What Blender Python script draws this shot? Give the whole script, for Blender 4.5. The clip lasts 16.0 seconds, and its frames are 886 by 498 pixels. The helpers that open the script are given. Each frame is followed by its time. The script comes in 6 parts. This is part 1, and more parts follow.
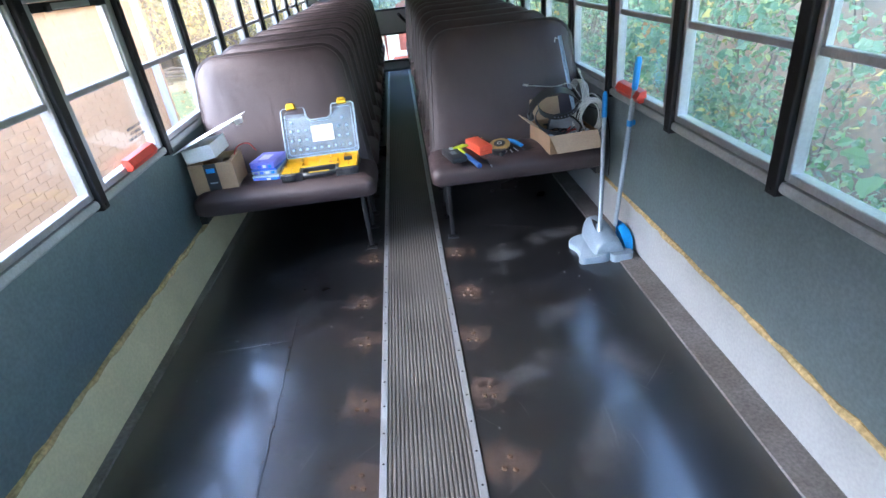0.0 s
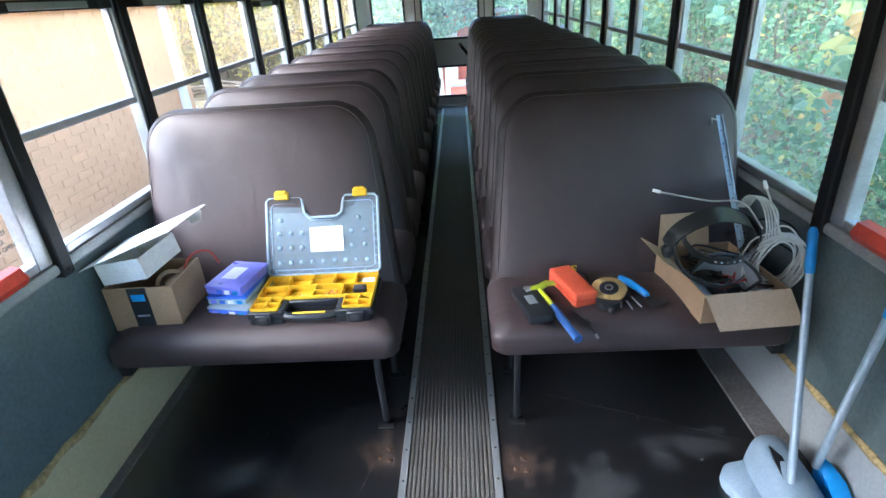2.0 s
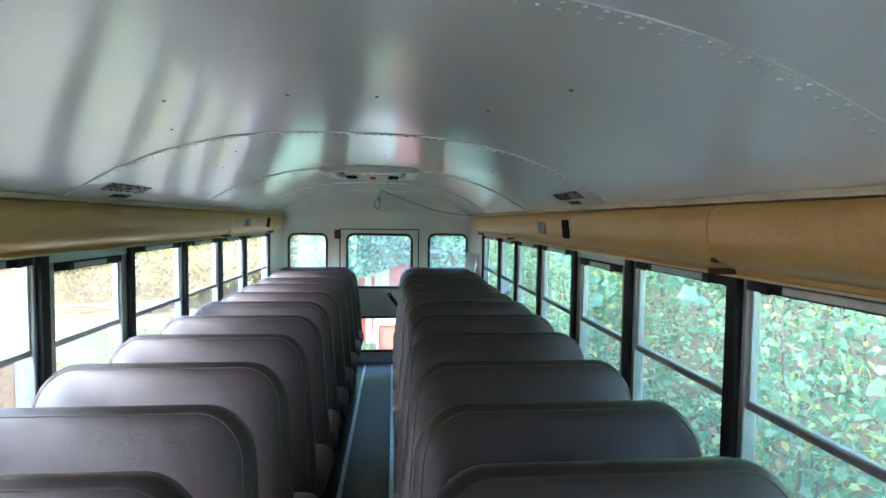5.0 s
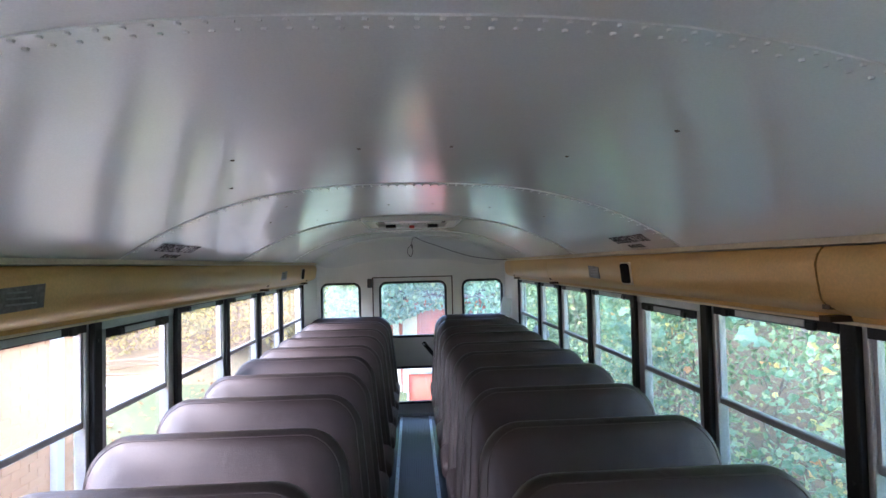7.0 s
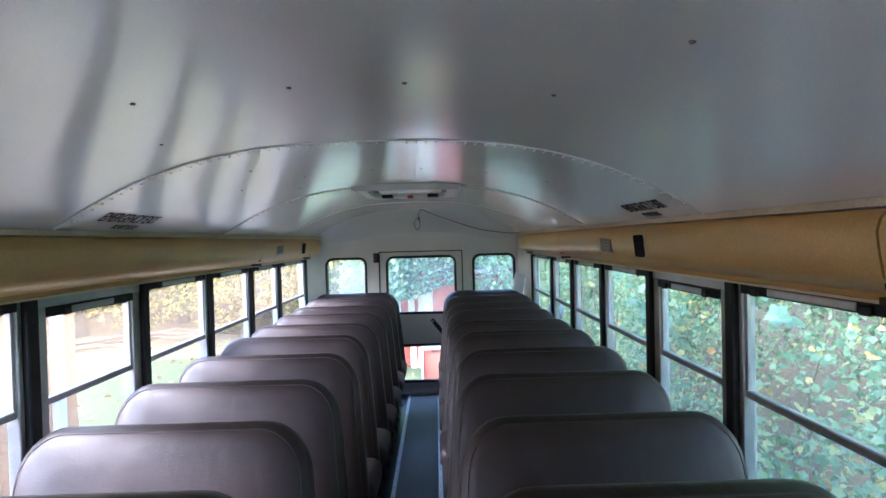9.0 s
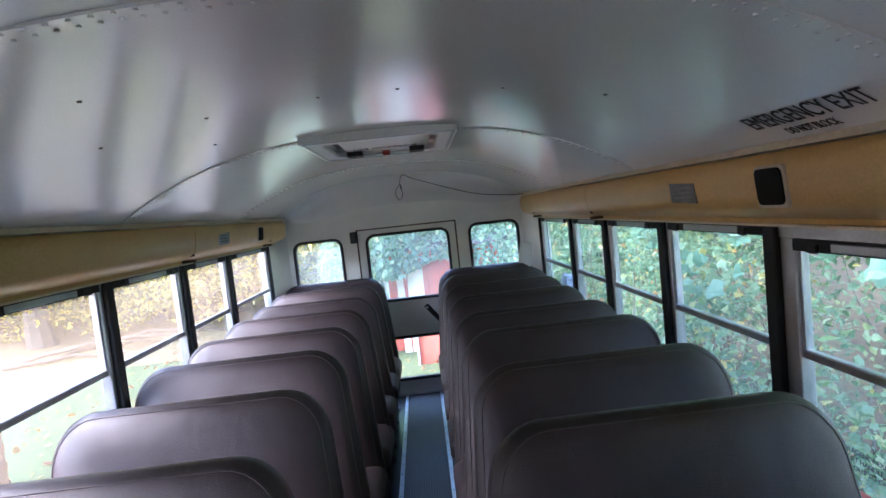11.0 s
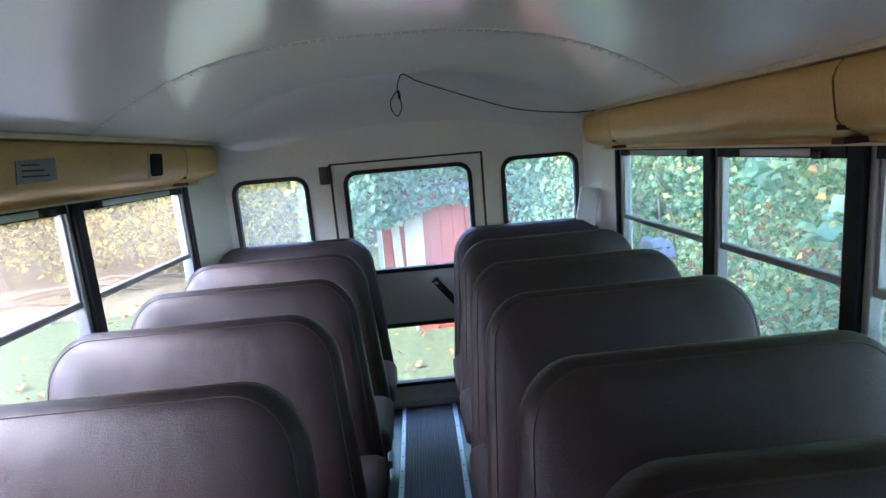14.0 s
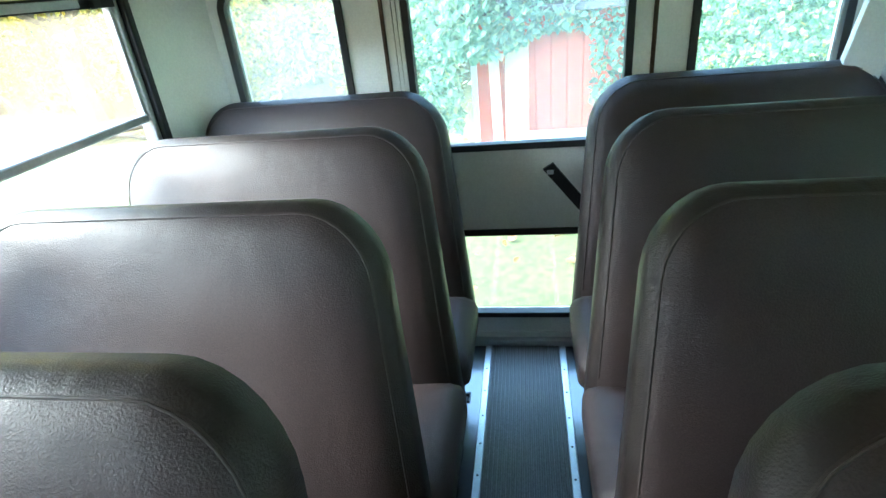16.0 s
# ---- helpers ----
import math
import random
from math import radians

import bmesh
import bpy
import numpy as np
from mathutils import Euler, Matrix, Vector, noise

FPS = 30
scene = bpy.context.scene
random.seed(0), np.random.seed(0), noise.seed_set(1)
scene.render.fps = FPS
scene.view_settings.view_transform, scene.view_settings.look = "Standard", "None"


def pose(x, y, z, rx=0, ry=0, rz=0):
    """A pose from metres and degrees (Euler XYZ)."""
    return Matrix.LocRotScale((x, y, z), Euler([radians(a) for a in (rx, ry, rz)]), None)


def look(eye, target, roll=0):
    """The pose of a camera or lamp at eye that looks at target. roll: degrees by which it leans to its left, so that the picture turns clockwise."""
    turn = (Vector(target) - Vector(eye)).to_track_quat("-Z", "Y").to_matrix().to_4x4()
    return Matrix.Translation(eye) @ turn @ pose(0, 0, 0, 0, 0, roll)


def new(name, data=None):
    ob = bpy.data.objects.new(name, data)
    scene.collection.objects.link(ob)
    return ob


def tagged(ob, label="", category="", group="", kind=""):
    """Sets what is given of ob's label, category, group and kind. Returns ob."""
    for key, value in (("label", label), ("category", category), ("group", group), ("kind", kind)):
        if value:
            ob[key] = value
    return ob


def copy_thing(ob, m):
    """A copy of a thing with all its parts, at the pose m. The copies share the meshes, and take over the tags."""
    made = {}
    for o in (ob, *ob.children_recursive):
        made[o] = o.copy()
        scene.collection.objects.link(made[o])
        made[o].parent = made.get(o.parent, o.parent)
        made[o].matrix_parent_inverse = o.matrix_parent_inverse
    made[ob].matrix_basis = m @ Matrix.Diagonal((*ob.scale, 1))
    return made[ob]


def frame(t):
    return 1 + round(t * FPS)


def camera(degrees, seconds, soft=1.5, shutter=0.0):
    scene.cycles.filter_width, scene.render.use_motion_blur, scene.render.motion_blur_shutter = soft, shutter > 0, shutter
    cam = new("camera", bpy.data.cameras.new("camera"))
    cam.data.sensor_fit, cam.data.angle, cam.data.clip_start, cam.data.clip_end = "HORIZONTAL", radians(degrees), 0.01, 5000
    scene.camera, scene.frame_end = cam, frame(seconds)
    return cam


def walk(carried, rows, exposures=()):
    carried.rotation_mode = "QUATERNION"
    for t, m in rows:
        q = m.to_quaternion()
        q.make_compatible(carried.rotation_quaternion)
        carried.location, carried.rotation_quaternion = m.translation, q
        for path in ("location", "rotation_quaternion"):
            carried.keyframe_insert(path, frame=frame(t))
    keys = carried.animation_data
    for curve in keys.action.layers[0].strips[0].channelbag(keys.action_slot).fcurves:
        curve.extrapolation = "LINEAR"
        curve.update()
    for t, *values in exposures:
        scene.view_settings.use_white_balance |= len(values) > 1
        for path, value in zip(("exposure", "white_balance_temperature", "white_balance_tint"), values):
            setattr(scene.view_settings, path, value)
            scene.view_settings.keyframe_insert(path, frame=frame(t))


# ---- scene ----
cam = camera(79.4, 16.0)
EXPOSURES = [(0.0, 4.58, 5797, 15), (2.0, 4.46, 5762, 9), (2.7, 4.37, 5507, 4), (3.5, 4.48, 5425, 5), (4.0, 4.9, 5485, 2), (5.0, 4.85, 5460, 3), (7.5, 4.61, 5745, 24), (8.5, 4.6, 5502, 18), (11.0, 4.49, 5510, 22), (13.5, 4.42, 5482, 18), (14.5, 4.34, 5402, 21), (15.0, 4.33, 5392, 15), (15.5, 5.15, 5512, 2), (16.0, 5.15, 5680, -7)]
PATH = [
    (0, (0.109, 0.119, 1.435), (0.163, 1.88, 0.488), -6.8),
    (0.5, (0.133, 0.36, 1.41), (0.093, 2.104, 0.432), -5.5),
    (1, (0.128, 0.692, 1.423), (0.109, 2.438, 0.448), -4.7),
    (1.5, (0.165, 1.082, 1.437), (0.114, 2.852, 0.506), -4.8),
    (2, (0.114, 1.425, 1.437), (0.021, 3.224, 0.568), -3.9),
    (2.5, (0.076, 1.716, 1.43), (0.034, 3.508, 0.542), -4.2),
    (3, (0.117, 2.026, 1.437), (0.153, 3.811, 0.534), -5.1),
    (3.5, (0.124, 2.293, 1.428), (0.238, 4.066, 0.51), -5.4),
    (4, (0.105, 2.514, 1.434), (0.435, 4.267, 0.53), -3.8),
    (4.5, (0.144, 2.63, 1.5), (0.471, 4.512, 0.909), -1.3),
    (4.6, (0.195, 2.668, 1.512), (0.489, 4.588, 1.034), 0.2),
    (5, (0.181, 2.802, 1.637), (0.365, 4.791, 1.532), 0.7),
    (5.2, (0.176, 2.836, 1.674), (0.318, 4.831, 1.689), 0.6),
    (7.3, (0.016, 2.922, 1.665), (0.143, 4.917, 1.721), -1.7),
    (7.5, (0.042, 2.933, 1.642), (0.234, 4.923, 1.64), -1.8),
    (8, (0.122, 3.002, 1.632), (0.373, 4.985, 1.565), -1.6),
    (8.5, (0.183, 3.102, 1.65), (0.303, 5.098, 1.62), -0.6),
    (8.7, (0.191, 3.124, 1.65), (0.247, 5.123, 1.621), -0.5),
    (10.8, (0.149, 4.028, 1.636), (0.203, 6.023, 1.502), -5.5),
    (11, (0.154, 4.106, 1.631), (0.227, 6.1, 1.488), -6.1),
    (11.5, (0.147, 4.347, 1.619), (0.258, 6.335, 1.435), -6.7),
    (12, (0.123, 4.636, 1.602), (0.275, 6.615, 1.36), -6.5),
    (12.5, (0.123, 4.995, 1.584), (0.28, 6.97, 1.309), -6.2),
    (13, (0.124, 5.234, 1.552), (0.28, 7.2, 1.22), -5.6),
    (13.5, (0.084, 5.466, 1.56), (0.235, 7.426, 1.191), -5.3),
    (14, (0.081, 5.731, 1.562), (0.15, 7.697, 1.199), -4.9),
    (14.5, (0.111, 6.012, 1.509), (0.025, 7.929, 0.945), -4.3),
    (14.9, (0.052, 6.3, 1.479), (-0.078, 8.12, 0.661), -3.2),
    (15, (0.038, 6.36, 1.474), (-0.104, 8.156, 0.605), -4.3),
    (15.5, (0.055, 6.66, 1.372), (-0.09, 8.357, 0.323), -4.5),
    (16, (0.052, 6.972, 1.443), (-0.269, 8.727, 0.539), -6.0),
]
walk(cam, [(t, look(eye, target, roll)) for t, eye, target, roll in PATH], EXPOSURES)

# ---- light ----
SUN_EL, SUN_AZ = 38.0, 258.0
world = bpy.data.worlds.new("sky")
scene.world = world
world.use_nodes = True
_wn = world.node_tree.nodes
_bg = _wn["Background"]
_sky = _wn.new("ShaderNodeTexSky")
_sky.sky_type = "NISHITA"
_sky.sun_disc = False
_sky.sun_elevation = radians(SUN_EL)
_sky.sun_rotation = radians(SUN_AZ)
_sky.air_density, _sky.dust_density, _sky.ozone_density = 1.0, 1.1, 1.0
world.node_tree.links.new(_sky.outputs[0], _bg.inputs[0])
_bg.inputs[1].default_value = 0.15
sun_data = bpy.data.lights.new("sun", "SUN")
sun_data.energy, sun_data.angle, sun_data.color = 0.65, radians(35.0), (0.965, 0.985, 1.0)
sun = new("sun", sun_data)
_az = radians(SUN_AZ)
_d = Vector((math.sin(_az) * math.cos(radians(SUN_EL)), math.cos(_az) * math.cos(radians(SUN_EL)), math.sin(radians(SUN_EL))))
sun.matrix_world = Matrix.Translation(_d * 60) @ _d.to_track_quat("Z", "Y").to_matrix().to_4x4()

# ---- materials ----
def mat(name, col, rough=0.5, metal=0.0, var=0.15, scale=8.0, fine=60.0, bump=0.1, fine_var=0.08, col2=None, stain=0.5, spec=0.5, rvar=0.1, obj_random=0.0, coat=0.0):
    """A surface with two scales of variation: broad stains (scale) and fine grain (fine)."""
    m = bpy.data.materials.new(name)
    m.use_nodes = True
    nt = m.node_tree
    n, l = nt.nodes, nt.links
    b = n["Principled BSDF"]
    geo = n.new("ShaderNodeTexCoord")
    big = n.new("ShaderNodeTexNoise")
    big.inputs["Scale"].default_value, big.inputs["Detail"].default_value = scale, 5
    small = n.new("ShaderNodeTexNoise")
    small.inputs["Scale"].default_value, small.inputs["Detail"].default_value = fine, 3
    l.new(geo.outputs["Object"], big.inputs["Vector"])
    l.new(geo.outputs["Object"], small.inputs["Vector"])
    ramp = n.new("ShaderNodeValToRGB")
    lo = [c * (1 - var) for c in col] if col2 is None else list(col2)
    hi = [min(1, c * (1 + var)) for c in col] if col2 is None else list(col)
    ramp.color_ramp.elements[0].position, ramp.color_ramp.elements[1].position = stain - 0.24, stain + 0.24
    ramp.color_ramp.elements[0].color, ramp.color_ramp.elements[1].color = (*lo, 1), (*hi, 1)
    l.new(big.outputs[0], ramp.inputs[0])
    mul = n.new("ShaderNodeMix")
    mul.data_type, mul.blend_type = "RGBA", "MULTIPLY"
    mul.inputs[0].default_value = 1.0
    r2 = n.new("ShaderNodeMapRange")
    r2.inputs[1].default_value, r2.inputs[2].default_value = 0.3, 0.7
    r2.inputs[3].default_value, r2.inputs[4].default_value = 1 - fine_var, 1 + fine_var
    l.new(small.outputs[0], r2.inputs[0])
    l.new(ramp.outputs[0], mul.inputs[6])
    l.new(r2.outputs[0], mul.inputs[7])
    out = mul.outputs[2]
    if obj_random:
        oi = n.new("ShaderNodeObjectInfo")
        r3 = n.new("ShaderNodeMapRange")
        r3.inputs[3].default_value, r3.inputs[4].default_value = 1 - obj_random, 1 + obj_random
        l.new(oi.outputs["Random"], r3.inputs[0])
        m2 = n.new("ShaderNodeMix")
        m2.data_type, m2.blend_type = "RGBA", "MULTIPLY"
        m2.inputs[0].default_value = 1.0
        l.new(out, m2.inputs[6])
        l.new(r3.outputs[0], m2.inputs[7])
        out = m2.outputs[2]
    l.new(out, b.inputs["Base Color"])
    r4 = n.new("ShaderNodeMapRange")
    r4.inputs[3].default_value, r4.inputs[4].default_value = max(0.02, rough - rvar), min(1, rough + rvar)
    l.new(big.outputs[0], r4.inputs[0])
    l.new(r4.outputs[0], b.inputs["Roughness"])
    b.inputs["Metallic"].default_value = metal
    b.inputs["Specular IOR Level"].default_value = spec
    b.inputs["Coat Weight"].default_value, b.inputs["Coat Roughness"].default_value = coat, 0.15
    if bump:
        bp = n.new("ShaderNodeBump")
        bp.inputs["Strength"].default_value, bp.inputs["Distance"].default_value = bump, 0.004
        l.new(small.outputs[0], bp.inputs["Height"])
        l.new(bp.outputs[0], b.inputs["Normal"])
    return m


def pane_mat(name, haze, streak, tint=(0.97, 0.985, 0.98), film=(0.8, 0.79, 0.74)):
    """Window glass: clear with a fresnel gloss, and a dry film of dust."""
    m = bpy.data.materials.new(name)
    m.use_nodes = True
    n, l = m.node_tree.nodes, m.node_tree.links
    n.remove(n["Principled BSDF"])
    tr = n.new("ShaderNodeBsdfTransparent")
    tr.inputs[0].default_value = (*tint, 1)
    gl = n.new("ShaderNodeBsdfGlossy")
    gl.inputs["Roughness"].default_value = 0.03
    lw = n.new("ShaderNodeLayerWeight")
    lw.inputs[0].default_value = 0.5
    pw = n.new("ShaderNodeMath")
    pw.operation = "POWER"
    pw.inputs[1].default_value = 4.0
    l.new(lw.outputs["Facing"], pw.inputs[0])
    fr = n.new("ShaderNodeMapRange")
    fr.inputs[3].default_value, fr.inputs[4].default_value = 0.025, 0.5
    l.new(pw.outputs[0], fr.inputs[0])
    a = n.new("ShaderNodeMixShader")
    l.new(fr.outputs[0], a.inputs[0])
    l.new(tr.outputs[0], a.inputs[1])
    l.new(gl.outputs[0], a.inputs[2])
    tl = n.new("ShaderNodeBsdfTranslucent")
    tl.inputs[0].default_value = (*film, 1)
    tc = n.new("ShaderNodeTexCoord")
    nz = n.new("ShaderNodeTexNoise")
    nz.inputs["Scale"].default_value, nz.inputs["Detail"].default_value = 3.5, 6
    mp = n.new("ShaderNodeMapping")
    mp.inputs["Scale"].default_value = (1, 1, 0.5)
    l.new(tc.outputs["Object"], mp.inputs[0])
    l.new(mp.outputs[0], nz.inputs["Vector"])
    mr = n.new("ShaderNodeMapRange")
    mr.inputs[1].default_value, mr.inputs[2].default_value = 0.3, 0.75
    mr.inputs[3].default_value, mr.inputs[4].default_value = haze, haze + streak
    l.new(nz.outputs[0], mr.inputs[0])
    b = n.new("ShaderNodeMixShader")
    l.new(mr.outputs[0], b.inputs[0])
    l.new(a.outputs[0], b.inputs[1])
    l.new(tl.outputs[0], b.inputs[2])
    l.new(b.outputs[0], n["Material Output"].inputs[0])
    return m


def leaf_mat(name, cols, rough=0.45):
    """Leaves: one colour per leaf from a ramp, with light passing through."""
    m = bpy.data.materials.new(name)
    m.use_nodes = True
    n, l = m.node_tree.nodes, m.node_tree.links
    b = n["Principled BSDF"]
    g = n.new("ShaderNodeNewGeometry")
    ramp = n.new("ShaderNodeValToRGB")
    ramp.color_ramp.interpolation = "LINEAR"
    els = ramp.color_ramp.elements
    while len(els) < len(cols):
        els.new(0.5)
    for i, (p, c) in enumerate(cols):
        els[i].position, els[i].color = p, (*[v * 0.72 for v in c], 1)
    l.new(g.outputs["Random Per Island"], ramp.inputs[0])
    l.new(ramp.outputs[0], b.inputs["Base Color"])
    b.inputs["Roughness"].default_value = rough
    tl = n.new("ShaderNodeBsdfTranslucent")
    hs = n.new("ShaderNodeHueSaturation")
    hs.inputs["Value"].default_value = 1.6
    l.new(ramp.outputs[0], hs.inputs["Color"])
    l.new(hs.outputs[0], tl.inputs[0])
    mx = n.new("ShaderNodeMixShader")
    mx.inputs[0].default_value = 0.45
    l.new(b.outputs[0], mx.inputs[1])
    l.new(tl.outputs[0], mx.inputs[2])
    l.new(mx.outputs[0], n["Material Output"].inputs[0])
    return m


VINYL = mat("brown vinyl", (0.046, 0.0305, 0.0300), 0.50, var=0.16, scale=4, fine=340, bump=0.35, fine_var=0.18, rvar=0.06, spec=0.44)
VINYL_BACK = mat("dark brown vinyl back cover", (0.028, 0.020, 0.018), 0.42, spec=0.35, var=0.14, scale=5, fine=300, bump=0.3, fine_var=0.12)
VINYL_DARK = mat("dark vinyl piping", (0.055, 0.041, 0.038), 0.55, fine=300, bump=0.1)
RUBBER = mat("worn black rubber floor", (0.006, 0.0062, 0.007), 0.30, col2=(0.012, 0.0115, 0.0115), stain=0.40, scale=1.8, fine=160, bump=0.05, fine_var=0.3, rvar=0.08, spec=1.0, coat=1.0)
RIB = mat("ribbed grey rubber", (0.088, 0.081, 0.073), 0.5, var=0.3, scale=3.5, fine=140, bump=0.08, fine_var=0.3, spec=0.5)
ALU = mat("dull aluminium", (0.55, 0.57, 0.58), 0.4, metal=0.85, var=0.12, scale=6, fine=200, bump=0.05)
CREAM = mat("cream painted metal", (0.58, 0.51, 0.31), 0.5, var=0.12, scale=4, fine=80, bump=0.08)
WHITE_KICK = mat("pale painted metal", (0.32, 0.335, 0.33), 0.45, var=0.10, scale=5, fine=80, bump=0.08)
BROWN_EDGE = mat("scuffed brown floor edge", (0.085, 0.075, 0.065), 0.5, col2=(0.15, 0.14, 0.135), scale=6, fine=90, bump=0.4, fine_var=0.3)
CAULK = mat("yellowed caulk", (0.40, 0.29, 0.13), 0.8, var=0.35, scale=14, fine=70, bump=0.6, fine_var=0.3)
WALL = mat("grey green painted steel", (0.106, 0.139, 0.139), 0.33, var=0.10, scale=13, fine=70, bump=0.12, fine_var=0.17, rvar=0.03, spec=0.7, coat=0.2)
CEIL = mat("glossy pale grey painted steel", (0.82, 0.83, 0.81), 0.19, var=0.05, scale=1.6, fine=260, bump=0.02, fine_var=0.04, rvar=0.04, coat=0.8, spec=0.9)
REAR = mat("off white painted steel", (0.79, 0.79, 0.755), 0.4, var=0.08, scale=2.5, fine=140, bump=0.08, fine_var=0.05)
YELLOW = mat("tan yellow painted panel", (0.64, 0.42, 0.15), 0.33, var=0.13, scale=2.2, fine=120, bump=0.012)
YEL_TRIM = mat("pale tan trim", (0.68, 0.60, 0.44), 0.45, var=0.12, scale=5, fine=90, bump=0.05)
BLACK = mat("black painted post", (0.008, 0.008, 0.009), 0.55, spec=0.3, var=0.2, scale=6, fine=110, bump=0.1, fine_var=0.3)
BLACK_RUBBER = mat("black rubber seal", (0.010, 0.010, 0.011), 0.55, fine=120, bump=0.15)
WFRAME = mat("aluminium window frame", (0.42, 0.43, 0.44), 0.38, metal=0.7, var=0.2, scale=7, fine=120, bump=0.08)
SILL = mat("grey painted sill", (0.26, 0.27, 0.265), 0.45, var=0.2, scale=6, fine=100, bump=0.15, fine_var=0.12)
GLASS_L = pane_mat("dusty window glass", 0.006, 0.02, film=(0.66, 0.54, 0.38))
GLASS_L_UP = pane_mat("dustier upper window glass", 0.045, 0.04, (0.96, 0.93, 0.89), film=(0.64, 0.50, 0.33))
GLASS_R = pane_mat("clear window glass", 0.06, 0.06, film=(0.78, 0.82, 0.72))
GLASS_R_CLEAN = pane_mat("cleaner window glass", 0.03, 0.04, film=(0.78, 0.82, 0.72))
GLASS_HAZY = pane_mat("hazy rear window glass", 0.17, 0.14, film=(0.88, 0.76, 0.58))
GLASS_LOW = pane_mat("clean lower door glass", 0.015, 0.02)
GLASS_DOOR = pane_mat("slightly hazy door glass", 0.05, 0.06, film=(0.86, 0.82, 0.74))
STEEL = mat("dark steel tube", (0.014, 0.014, 0.015), 0.45, metal=0.1, var=0.25, scale=9, fine=90, bump=0.15)
CHROME = mat("bright screws", (0.5, 0.5, 0.5), 0.35, metal=0.9)
DARKGREY = mat("dark grey plastic", (0.035, 0.036, 0.036), 0.5, fine=150, bump=0.2)
RED = mat("red painted release bar", (0.55, 0.055, 0.03), 0.4, var=0.2, scale=10, fine=80, bump=0.08)
RED_PLASTIC = mat("red plastic", (0.45, 0.04, 0.03), 0.4)


def wrinkle(m, scale, strength, stretch=(1, 1, 1)):
    """Adds soft broad dents to a surface, under its fine grain."""
    n, l = m.node_tree.nodes, m.node_tree.links
    tc, mp, nz, bp = n.new("ShaderNodeTexCoord"), n.new("ShaderNodeMapping"), n.new("ShaderNodeTexNoise"), n.new("ShaderNodeBump")
    mp.inputs["Scale"].default_value = stretch
    nz.inputs["Scale"].default_value, nz.inputs["Detail"].default_value, nz.inputs["Distortion"].default_value = scale, 2, 0.6
    bp.inputs["Strength"].default_value, bp.inputs["Distance"].default_value = strength, 0.02
    l.new(tc.outputs["Object"], mp.inputs[0])
    l.new(mp.outputs[0], nz.inputs["Vector"])
    l.new(nz.outputs[0], bp.inputs["Height"])
    for q in n:
        if q.type == "BUMP" and q != bp:
            l.new(bp.outputs[0], q.inputs["Normal"])
    return m


wrinkle(VINYL, 7.0, 0.35, (1.0, 1.0, 0.6))
wrinkle(VINYL_BACK, 9.0, 0.4)
wrinkle(CEIL, 1.7, 0.10, (1.0, 0.5, 1.0))
wrinkle(YELLOW, 2.5, 0.03)
wrinkle(WALL, 3.0, 0.18)
wrinkle(RUBBER, 1.6, 0.05)
wrinkle(REAR, 2.5, 0.12)
INK = mat("black print", (0.01, 0.01, 0.01), 0.6)
GRIME = mat("brown rusty seam", (0.07, 0.04, 0.02), 0.8, fine=90)

def stain_mat(name, col, col2, radius, grain, most, soft):
    """Rust and scuffs that fade out raggedly from the middle of a thin film."""
    m = mat(name, col, 0.75, col2=col2, scale=22, fine=120, bump=0.4, fine_var=0.35)
    n, l = m.node_tree.nodes, m.node_tree.links
    tc = n.new("ShaderNodeTexCoord")
    ln = n.new("ShaderNodeVectorMath")
    ln.operation = "LENGTH"
    l.new(tc.outputs["Object"], ln.inputs[0])
    nz = n.new("ShaderNodeTexNoise")
    nz.inputs["Scale"].default_value, nz.inputs["Detail"].default_value = grain, 7
    geo = n.new("ShaderNodeNewGeometry")
    l.new(geo.outputs["Position"], nz.inputs["Vector"])
    mr = n.new("ShaderNodeMapRange")
    mr.inputs[1].default_value, mr.inputs[2].default_value = 0.0, radius
    mr.inputs[3].default_value, mr.inputs[4].default_value = 0.16, -0.55
    l.new(ln.outputs["Value"], mr.inputs[0])
    ad = n.new("ShaderNodeMath")
    l.new(mr.outputs[0], ad.inputs[0])
    l.new(nz.outputs[0], ad.inputs[1])
    m2 = n.new("ShaderNodeMapRange")
    m2.inputs[1].default_value, m2.inputs[2].default_value = 0.5 - soft, 0.5 + soft
    m2.inputs[4].default_value = most
    l.new(ad.outputs[0], m2.inputs[0])
    tr = n.new("ShaderNodeBsdfTransparent")
    mx = n.new("ShaderNodeMixShader")
    l.new(m2.outputs[0], mx.inputs[0])
    l.new(tr.outputs[0], mx.inputs[1])
    l.new(n["Principled BSDF"].outputs[0], mx.inputs[2])
    l.new(mx.outputs[0], n["Material Output"].inputs[0])
    return m


RUST = stain_mat("rusty scuffed floor", (0.19, 0.108, 0.070), (0.08, 0.05, 0.040), 0.21, 21, 0.46, 0.18)
SCUFF = stain_mat("pale dusty scuff", (0.15, 0.15, 0.152), (0.09, 0.088, 0.087), 0.40, 12, 0.30, 0.14)

SCRATCH = mat("pale scratch", (0.11, 0.105, 0.10), 0.7, fine=200)

